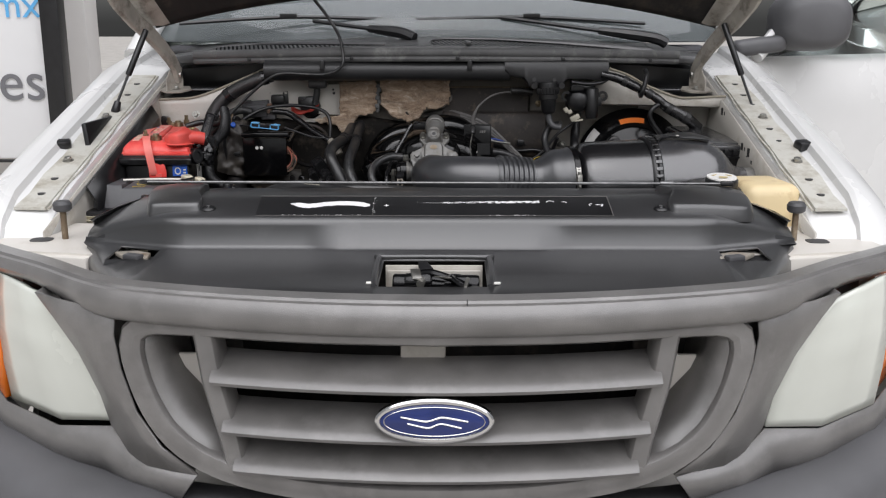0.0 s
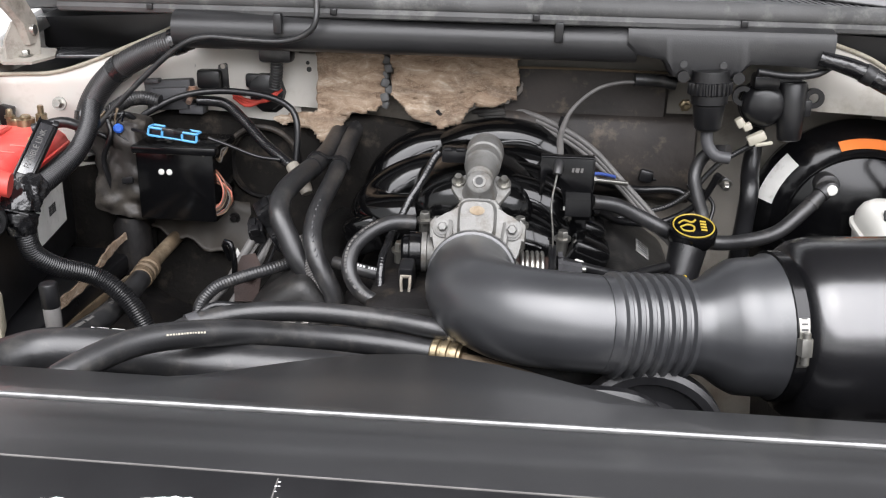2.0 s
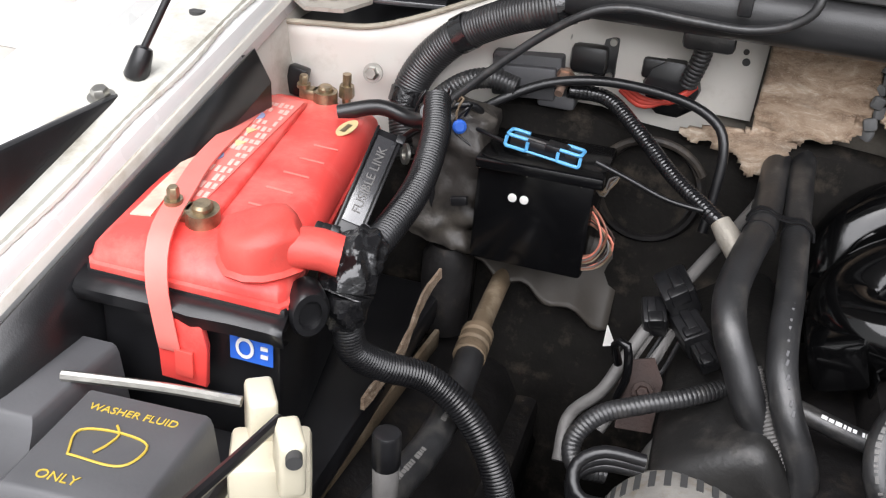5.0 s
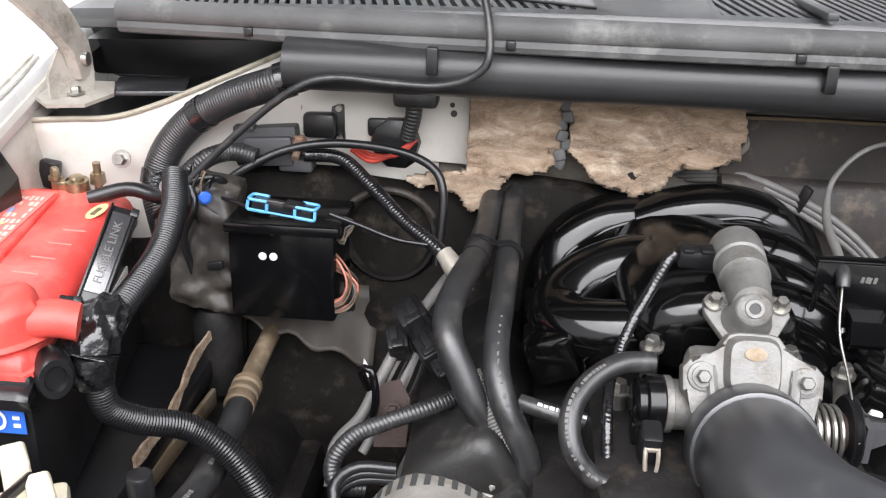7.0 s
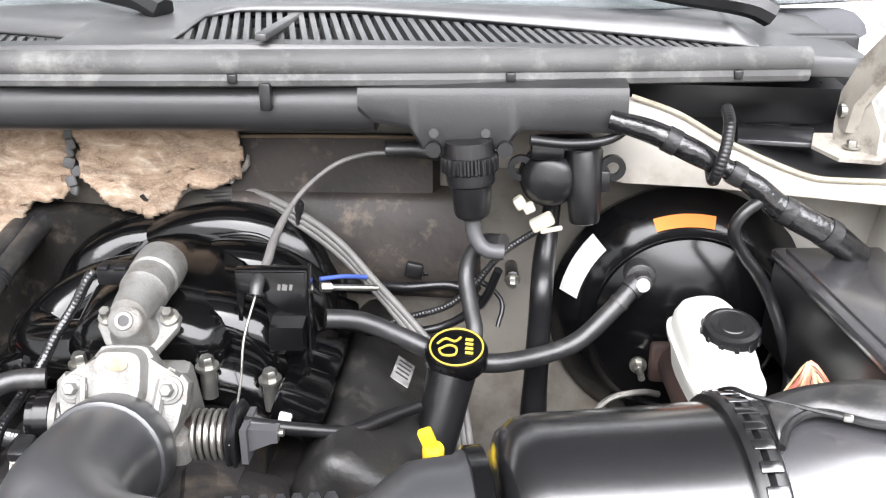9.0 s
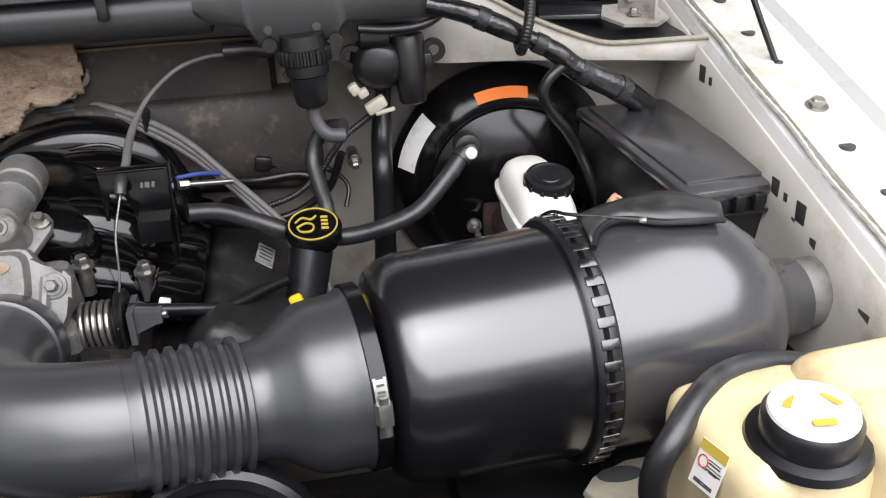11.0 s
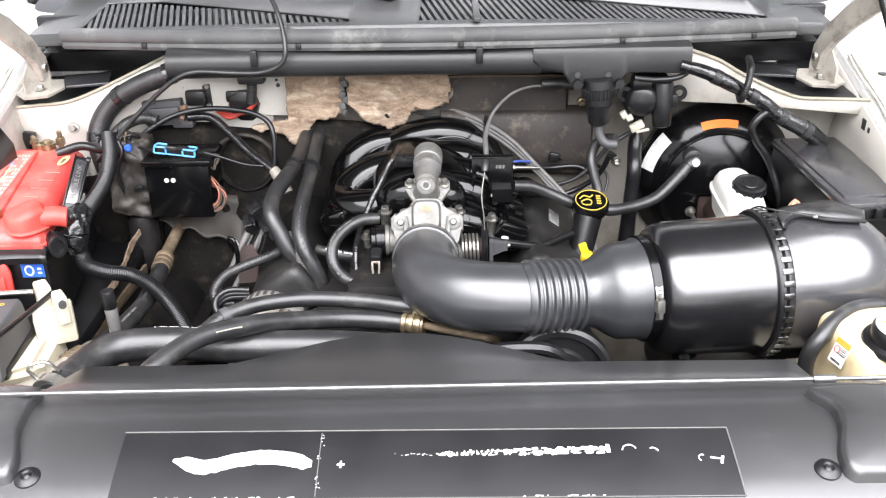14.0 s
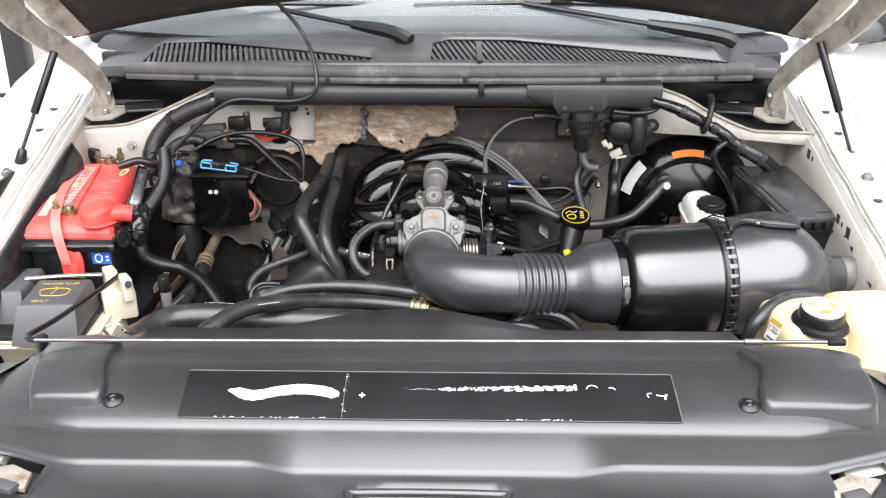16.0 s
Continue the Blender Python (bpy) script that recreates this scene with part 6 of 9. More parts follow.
    for i in range(40):
        a = 2 * math.pi * i / 40
        d = x * math.cos(a) + y * math.sin(a)
        bm = B()
        p = o + ax * 0.17 + d * 0.1095
        rot = Matrix((ax, d.cross(ax), d)).transposed().to_euler()
        box(bm, p, (0.015, 0.0085, 0.0022), [math.degrees(v) for v in rot], bevel=0.001)
        part("lug", bm, M_CAN, rim)
    bm = B()
    cyl(bm, o + ax * 0.395, o + ax * 0.44, 0.034, n=28, round_=0.004)
    part("inlet_neck", bm, M_ALU, ac, "pale metal inlet neck")
    bm = B()
    lathe(bm, o + ax * 0.435, ax, [(0, 0.034)] + [(0.006 * k + d, r) for k in range(8) for d, r in ((0.001, 0.037), (0.004, 0.040), (0.006, 0.036))], n=24)
    part("inlet_hose", bm, M_GREYHOSE, ac)
    bm = B()
    tube(bm, [(0.40, 2.14, 0.96), (0.41, 2.10, 0.92), (0.45, 2.06, 0.90)], 0.02, n=8)
    box(bm, (0.47, 2.10, 0.94), (0.16, 0.12, 0.02), bevel=0.004)
    part("mount", bm, M_BLACK, ac)
    bm = B()
    front = [(0.508, 2.075, 1.184), (0.522, 2.100, 1.188), (0.545, 2.112, 1.189), (0.575, 2.100, 1.188), (0.60, 2.097, 1.187), (0.625, 2.10, 1.184), (0.648, 2.105, 1.177)]
    back = [(0.510, 2.130, 1.189), (0.525, 2.138, 1.190), (0.545, 2.146, 1.191), (0.575, 2.148, 1.195), (0.60, 2.148, 1.195), (0.625, 2.148, 1.188), (0.648, 2.148, 1.180)]
    front, back = smooth_path(front, 0.006)[0], smooth_path(back, 0.006)[0]
    m_ = min(len(front), len(back))
    rings(bm, [[front[i].lerp(back[i], k) + Vector((0, 0, 0.004 * math.sin(math.pi * k))) for i in range(m_)] for k in (0, 0.35, 0.7, 1)], closed=False, caps=False)
    flap = solid(solo("rubber_flap", bm, M_RUBBER, "thin black flap with a rolled edge on the air cleaner", "flap"), 0.0025)
    bm = B()
    tube(bm, front[:m_], 0.0030, n=8, step=0.006)
    part("rolled_edge", bm, M_BLACK, flap)
    bm = B()
    tube(bm, [(0.478, 2.18, 1.160), (0.492, 2.15, 1.186), (0.503, 2.132, 1.190), (0.53, 2.115, 1.1915), (0.556, 2.10, 1.1925)], 0.0016, n=6, step=0.006)
    wire = solo("loose_wire", bm, M_BLACK, "thin black loose wire with a pale tip on the air cleaner", "wiring")
    bm = B()
    cyl(bm, (0.555, 2.10, 1.1925), (0.561, 2.098, 1.1925), 0.0028, n=8, round_=0.001)
    part("tip", bm, M_STEEL, wire)


# ---- brakes ----
def build_brakes():
    boo = thing("brake_booster", "large round gloss black brake booster on the firewall", "brake booster", (0.505, 2.55, 1.0))
    ax = Vector((-0.03, -1, 0.02)).normalized()
    c = Vector((0.545, 2.572, 1.060))
    bm = B()
    lathe(bm, c, ax, [(-0.07, 0.11), (-0.06, 0.142), (-0.004, 0.148), (0.0, 0.1525), (0.008, 0.1530), (0.013, 0.148), (0.022, 0.142), (0.034, 0.131), (0.044, 0.118), (0.0485, 0.1105), (0.0515, 0.1090), (0.0530, 0.1072), (0.0520, 0.1052), (0.0500, 0.103), (0.056, 0.09), (0.066, 0.06), (0.072, 0.03), (0.073, 0.0)], n=80)
    part("shell", bm, M_BOOST, boo)
    x, y, z = frame_of(ax)

    def on(a, r, s):
        return c + ax * s + (x * math.cos(a) + y * math.sin(a)) * r

    def patch(a0, a1, r0, r1, s0, s1, n=10):
        bm = B()
        loops = []
        for i in range(n + 1):
            a = a0 + (a1 - a0) * i / n
            loops.append([on(a, r0, s0), on(a, r1, s1), on(a, r1 + 0.0006, s1 + 0.001), on(a, r0 + 0.0006, s0 + 0.001)])
        return rings(bm, loops)

    up_a = math.atan2(y.z, x.z)
    sgn = 1 if on(up_a + 0.3, 0.1, 0).x > on(up_a, 0.1, 0).x else -1
    part("orange_label", patch(up_a - sgn * 0.33, up_a + sgn * 0.21, 0.1165, 0.1290, 0.0458, 0.0360), M_ORANGE, boo, "orange warning label")
    part("white_label", patch(up_a - sgn * 1.36, up_a - sgn * 0.82, 0.1255, 0.1445, 0.0393, 0.0195), M_LABEL, boo, "white paper label")
    bm = B()
    v = Vector((0.487, 2.514, 1.126))
    cyl(bm, v + Vector((0, 0.02, 0)), v + ax * 0.012, 0.017, n=20, round_=0.003)
    cyl(bm, v + ax * 0.01, v + ax * 0.03, 0.011, n=16, round_=0.003)
    part("check_valve", bm, M_RUBBER, boo, "black rubber check valve")
    bm = B()
    cyl(bm, v + ax * 0.029, v + ax * 0.034, 0.0075, n=16, round_=0.001)
    part("valve_tip", bm, M_WHITEP, boo, "white plastic valve tip")
    for p in ((0.489, 2.497, 1.024), (0.585, 2.497, 1.02)):
        bm = B()
        bolt(bm, p, ax, 0.0065, 0.014)
        cyl(bm, Vector(p), Vector(p) + ax * 0.035, 0.004, n=10)
        part("stud", bm, M_STEEL, boo)
    mc = thing("master_cylinder", "brake master cylinder with a white fluid reservoir", "master cylinder", (0.53, 2.42, 1.03))
    bm = B()
    cyl(bm, (0.535, 2.50, 1.030), (0.538, 2.37, 1.028), 0.026, n=20, round_=0.004)
    box(bm, (0.530, 2.492, 1.03), (0.060, 0.012, 0.05), bevel=0.006)
    part("cylinder", bm, M_RUST, mc, "brown rusted casting")
    bm = B()
    def bowl(z, hw, hd, dy, e=0.42):
        out = []
        for i in range(40):
            a = 2 * math.pi * i / 40
            u, w = math.copysign(abs(math.cos(a)) ** e, math.cos(a)) * hw, math.copysign(abs(math.sin(a)) ** e, math.sin(a)) * hd
            out.append(Vector((0.550 + u * 0.97 - w * 0.06, 2.412 + dy + w * 1.08 + u * 0.06, z + (w - 0.02) * 0.16)))
        return out

    rings(bm, [bowl(z, hw, hd, dy, e) for z, hw, hd, dy, e in ((1.040, 0.026, 0.050, 0, 0.5), (1.046, 0.033, 0.060, 0, 0.45), (1.078, 0.036, 0.064, 0, 0.42), (1.080, 0.040, 0.067, 0, 0.42), (1.085, 0.040, 0.067, 0, 0.42), (1.087, 0.036, 0.064, 0, 0.45), (1.100, 0.035, 0.060, 0.002, 0.5), (1.112, 0.031, 0.053, 0.004, 0.6), (1.120, 0.024, 0.042, 0.006, 0.7), (1.122, 0.012, 0.02, 0.006, 0.8))])
    lathe(bm, (0.558, 2.398, 1.096), (0.03, -0.28, 1), [(0, 0.026), (0.014, 0.026)], n=24)
    part("reservoir", bm, M_WHITEP, mc, "milky white plastic reservoir")
    bm = B()
    lathe(bm, (0.559, 2.396, 1.108), (0.03, -0.28, 1), [(0, 0.026), (0.001, 0.0285), (0.012, 0.0285), (0.0155, 0.0268), (0.0168, 0.022), (0.0158, 0.0205), (0.0158, 0.0135), (0.0166, 0.0125), (0.0166, 0.0)], n=44)
    cap = part("cap", bm, M_BLACK, mc, "black knurled screw cap")
    bm = B()
    for i in range(12):
        a = 2 * math.pi * i / 12
        box(bm, (0.5592 + 0.0282 * math.cos(a), 2.3938 + 0.0271 * math.sin(a), 1.1145 + 0.0077 * math.sin(a)), (0.0035, 0.005, 0.009), (15, 0, math.degrees(a)), bevel=0.001)
    part("grip", bm, M_BLACK, cap)
    bm = B()
    tube(bm, [(0.505, 2.45, 1.012), (0.485, 2.44, 1.020), (0.452, 2.43, 1.018), (0.435, 2.42, 1.006), (0.432, 2.41, 0.98)], 0.0035, n=8, step=0.004)
    solo("brake_pipe", bm, M_STEEL, "thin bent steel brake pipe", "pipe")


# ---- battery ----
def build_battery():
    bat = thing("battery", "car battery with a red top and black case", "battery", (-0.67, 2.29, 0.98))
    bm = B()
    box(bm, (-0.672, 2.295, 1.06), (0.185, 0.335, 0.16), bevel=0.008)
    box(bm, (-0.672, 2.295, 1.128), (0.198, 0.348, 0.022), bevel=0.005)
    part("case", bm, M_BLACK, bat, "black plastic case")
    bm = B()
    rings(bm, [[Vector((-0.672 + w * a, 2.295 + d * b, z)) for a, b in ((-1, -0.96), (-0.94, -1), (0.94, -1), (1, -0.96), (1, 0.96), (0.94, 1), (-0.94, 1), (-1, 0.96))] for z, w, d in ((1.132, 0.097, 0.172), (1.135, 0.099, 0.174), (1.1395, 0.099, 0.174), (1.141, 0.0965, 0.1715), (1.1425, 0.0965, 0.1715), (1.150, 0.094, 0.169), (1.157, 0.087, 0.163), (1.162, 0.080, 0.156), (1.164, 0.072, 0.148))])
    lid = part("lid", bm, M_RED, bat, "red plastic lid")
    bm = B()
    box(bm, (-0.693, 2.30, 1.164), (0.058, 0.26, 0.010), bevel=0.004, segs=3)
    part("raised_panel", bm, M_RED, lid)
    for i in range(5):
        bm = B()
        box(bm, (-0.633 + 0.006 * i, 2.21 + 0.032 * i, 1.1645), (0.030, 0.0022, 0.0016), (0, 0, -4), bevel=0.0007)
        part("rib", bm, M_FADED, lid)
    bm = B()
    prism(bm, [(-0.720, 2.190), (-0.684, 2.188), (-0.666, 2.42), (-0.708, 2.425)], Matrix.Translation((0, 0, 1.1692)), 0.0009)
    lab = part("faded_label", bm, M_FADED, lid, "faded pink printed label")
    rng = random.Random(3)
    for k in range(5):
        for j in range(14):
            if (k, j) in ((1, 4), (1, 5), (2, 4), (2, 5), (1, 11), (2, 11)) or rng.random() < 0.15:
                continue
            bm = B()
            x, y = -0.714 + 0.0068 * k + 0.0009 * j, 2.199 + 0.0155 * j
            box(bm, (x, y, 1.1704), (0.0035 + 0.002 * rng.random(), 0.012 * rng.uniform(0.6, 1), 0.0004), bevel=0)
            part("print_bar", bm, M_FADED2, lab)
    for x, y, mt in ((-0.711, 2.268, M_FADEBLUE), (-0.705, 2.366, M_FADEBLUE), (-0.699, 2.30, M_OVAL), (-0.699, 2.33, M_OVAL)):
        bm = B()
        lathe(bm, (x, y, 1.1703), (0, 0, 1), [(0, 0.0085), (0.0006, 0.0085), (0.0006, 0.0)], n=3 if mt is M_OVAL else 20)
        part("symbol", bm, mt, lab)
    bm = B()
    rng2 = random.Random(8)
    edge = [(-0.7445 + 0.0012 * rng2.random(), 2.157 + 0.0215 * k) for k in range(13)]
    edge += [(-0.7235 + 0.003 * rng2.uniform(-1, 0.3), 2.418 - 0.0215 * k + 0.004 * rng2.random()) for k in range(13)]
    prism(bm, edge, Matrix.Translation((0, 0, 1.1640)), 0.0012)
    part("worn_label", bm, M_WORN, lid, "pale worn paper label with torn edges")
    bm = B()
    prism(bm, [(0.0095 * math.cos(a), 0.022 * math.sin(a)) for a in (2 * math.pi * i / 24 for i in range(24))], Matrix.Translation((-0.599, 2.389, 1.1646)) @ pose(0, 0, 0, 0, 0, -14), 0.0008)
    oval = part("oval_sticker", bm, M_OVAL, lid, "yellowed oval sticker")
    bm = B()
    prism(bm, [(-0.003, -0.012), (0.003, -0.012), (0.003, 0.008), (-0.003, 0.008)], Matrix.Translation((-0.599, 2.389, 1.1655)) @ pose(0, 0, 0, 0, 0, -14), 0.0004)
    part("print_bar", bm, M_BRASS, oval)
    for x, y, a in ((-0.676, 2.171, 0), (-0.648, 2.452, 1)):
        bm = B()
        lathe(bm, (x, y, 1.155), (0, 0, 1), [(0, 0.012), (0.022, 0.010), (0.024, 0.008)], n=16)
        lathe(bm, (x, y, 1.160), (0, 0, 1), [(0, 0.017), (0.014, 0.016)], n=16)
        box(bm, (x - 0.022, y, 1.168), (0.024, 0.016, 0.012), bevel=0.002)
        bolt(bm, (x - 0.03, y, 1.174), (0, 0, 1), 0.006, 0.012)
        part("terminal_clamp", bm, M_BRASS, bat, "corroded brass terminal clamp")
    bm = B()
    cyl(bm, (-0.622, 2.462, 1.160), (-0.622, 2.462, 1.192), 0.006, n=8)
    lathe(bm, (-0.622, 2.462, 1.168), (0, 0, 1), [(0, 0.011), (0.012, 0.010)], n=6)
    part("terminal_bolt", bm, M_BRASS, bat)
    bm = B()
    rings(bm, [[Vector((-0.610 + r * 1.12 * math.cos(a) * (1 + 0.09 * math.cos(4 * a + 0.6)) + 0.006 * k, 2.152 + r * math.sin(a) * (1 + 0.05 * math.sin(2 * a)), 1.156 + h + 0.006 * k * math.cos(a))) for a in (2 * math.pi * (i + 0.5) / 14 for i in range(14))] for h, r, k in ((0, 0.035, 0), (0.003, 0.038, 0), (0.006, 0.0345, 0), (0.018, 0.034, 0), (0.025, 0.033, 0.3), (0.0275, 0.0315, 0.5), (0.033, 0.024, 0.8), (0.0345, 0.012, 1))])
    tube(bm, [(-0.58, 2.15, 1.172), (-0.555, 2.155, 1.172), (-0.535, 2.158, 1.168)], 0.015, n=12)
    part("terminal_boot", bm, M_REDCAP, bat, "dusty red rubber boot over the terminal")
    bm = B()
    for sec in ([(-0.7165, 2.4265, 1.158), (-0.7138, 2.4033, 1.167), (-0.7159, 2.2681, 1.172), (-0.7061, 2.1904, 1.173), (-0.6981, 2.1348, 1.168), (-0.6914, 2.1126, 1.145), (-0.685, 2.1089, 1.115), (-0.6802, 2.1089, 1.09)],):
        path, _ = smooth_path(sec, 0.012)
        rings(bm, [[p + Vector((-0.011, 0, 0)), p + Vector((0.011, 0, 0)), p + Vector((0.011, -0.0015, 0.0022)), p + Vector((-0.011, -0.0015, 0.0022))] for p in path])
    part("strap", bm, M_FADED, bat, "red carrying strap across the lid")
    bm = B()
    prism(bm, [(-0.018, 0.03), (0.018, 0.03), (0.026, 0.0), (0.024, -0.034), (-0.022, -0.034), (-0.024, 0.0)], face_on((0, -1, 0), (-0.670, 2.118, 1.098)), 0.008, bevel=0.002)
    tab = part("strap_tab", bm, M_RED, bat, "red strap buckle")
    bm = B()
    box(bm, (-0.666, 2.1085, 1.083), (0.018, 0.004, 0.022), bevel=0.001)
    part("catch", bm, M_REDCAP, tab)
    bm = B()
    rings(bm, [[Vector((x, y + 0.002 * math.sin(x * 60), z)) for x in (-0.775, -0.73, -0.69, -0.66, -0.62, -0.585, -0.572)] for y, z in ((2.128, 1.134), (2.112, 1.130), (2.108, 1.126), (2.112, 1.114), (2.126, 1.108))], closed=False, caps=False)
    solid(part("case_lip", bm, M_BLACK, bat, "glossy black moulded lip"), 0.002)
    bm = B()
    prism(bm, [(-0.021, -0.012), (0.021, -0.012), (0.021, 0.012), (-0.021, 0.012)], face_on((0, -1, 0), (-0.607, 2.1245, 1.098)), 0.001)
    bl = part("blue_label", bm, M_BLUE, bat, "small bright blue label")
    bm = B()
    lathe(bm, (-0.613, 2.1228, 1.098), (0, -1, 0), [(0, 0.009), (0.0006, 0.009), (0.0006, 0.006)], n=18, caps=False)
    box(bm, (-0.594, 2.1226, 1.101), (0.007, 0.001, 0.003), bevel=0)
    box(bm, (-0.594, 2.1226, 1.094), (0.007, 0.001, 0.003), bevel=0)
    part("mark", bm, M_LABEL, bl)
    bm = B()
    box(bm, (-0.5788, 2.362, 1.060), (0.0022, 0.112, 0.060), bevel=0)
    slab = part("side_label", bm, M_LABEL, bat, "white paper side label")
    bm = B()
    for k in range(9):
        prism(bm, [(0, 0), (0.0012 + 0.0008 * (k % 3), 0), (0.0012 + 0.0008 * (k % 3), 0.014), (0, 0.014)], face_on((1, 0, 0), (-0.5778, 2.352 + 0.003 * k, 1.058)), 0.0008)
    part("bar_marks", bm, M_INK, slab)
    bm = B()
    lathe(bm, (-0.5616, 2.1441, 1.130), (0.55, -0.8, 0.1), [(-0.01, 0.019), (0.010, 0.019), (0.014, 0.016), (0.014, 0.011), (0.010, 0.010), (0.010, 0.0)], n=24)
    part("moulded_boss", bm, M_BLACK, bat)
    fit_in = Matrix.Translation((-0.6785, 2.313, 0.008)) @ Matrix(((0.82, -0.205, 0, 0), (0, 1.08, 0, 0), (0, 0, 1, 0), (0, 0, 0, 1))) @ Matrix.Translation((0.672, -2.295, 0))
    for ob in bat.children_recursive:
        ob.data.transform(fit_in)
    # battery tray
    tray = thing("battery_tray", "black plastic battery tray with rusty brackets", "battery tray", (-0.66, 2.29, 0.93))
    bm = B()
    box(bm, (-0.665, 2.29, 0.965), (0.24, 0.40, 0.03), bevel=0.006)
    box(bm, (-0.783, 2.30, 1.09), (0.012, 0.40, 0.26), (0, -6, 0), bevel=0.004)
    part("pan", bm, M_BLACK, tray)
    bm = B()
    box(bm, (-0.548, 2.27, 0.945), (0.006, 0.34, 0.022), (0, 0, -4), bevel=0.002)
    part("bracket", bm, M_TAN, tray, "rust and dust coloured bracket")
    # fusible link holder
    fl = thing("fusible_link_box", "black fusible link holder clipped to the battery cable", "fuse holder", (-0.55, 2.25, 1.15))
    d = Vector((0.004, 0.076, 0.058)).normalized()
    n_ = Vector((0.37, -0.587, 0.72))
    n_ = (n_ - d * n_.dot(d)).normalized()
    q = Matrix.Translation((-0.556, 2.256, 1.188)) @ Matrix((d.cross(n_), d, n_)).transposed().to_4x4()
    bm = B()
    box(bm, (0, 0.004, 0), (0.023, 0.098, 0.012), bevel=0.002)
    box(bm, (-0.003, -0.052, -0.002), (0.034, 0.024, 0.016), bevel=0.003)
    box(bm, (-0.019, -0.05, 0.0), (0.012, 0.018, 0.01), bevel=0.002)
    bm.transform(q)
    part("holder", bm, M_BLACK, fl)
    bm = B()
    box(bm, (0, 0.006, 0.0066), (0.0165, 0.080, 0.002), bevel=0.0006)
    bm.transform(q)
    part("lid", bm, M_CANG, fl, "dull grey lid with raised lettering")
    for sx in (-1, 1):
        bm = B()
        box(bm, (sx * 0.0105, 0.004, 0.0075), (0.002, 0.098, 0.004), bevel=0.0006)
        bm.transform(q)
        part("rail", bm, M_BLACK, fl)
    bm = B()
    prism(bm, [(-0.002, 0), (0.022, 0.006), (0.006, 0.012)], q @ Matrix.Translation((0.004, -0.044, 0.0075)), 0.006)
    part("release_tab", bm, M_GREYP, fl)
    write(fl, "FUSIBLE LINK", q @ Matrix.Translation((0, 0.006, 0.0078)) @ pose(0, 0, 0, 0, 0, 90), 0.0105, M_GREYHOSE)
    for k, (x, y, a) in enumerate(((-0.009, -0.046, 10), (0.006, -0.058, -14), (-0.014, -0.060, 30), (0.010, 0.048, 0))):
        bm = B()
        box(bm, (x, y, 0.009), (0.007, 0.008, 0.006), (0, 0, a), bevel=0.001)
        bm.transform(q)
        part("tab", bm, M_BLACK, fl)


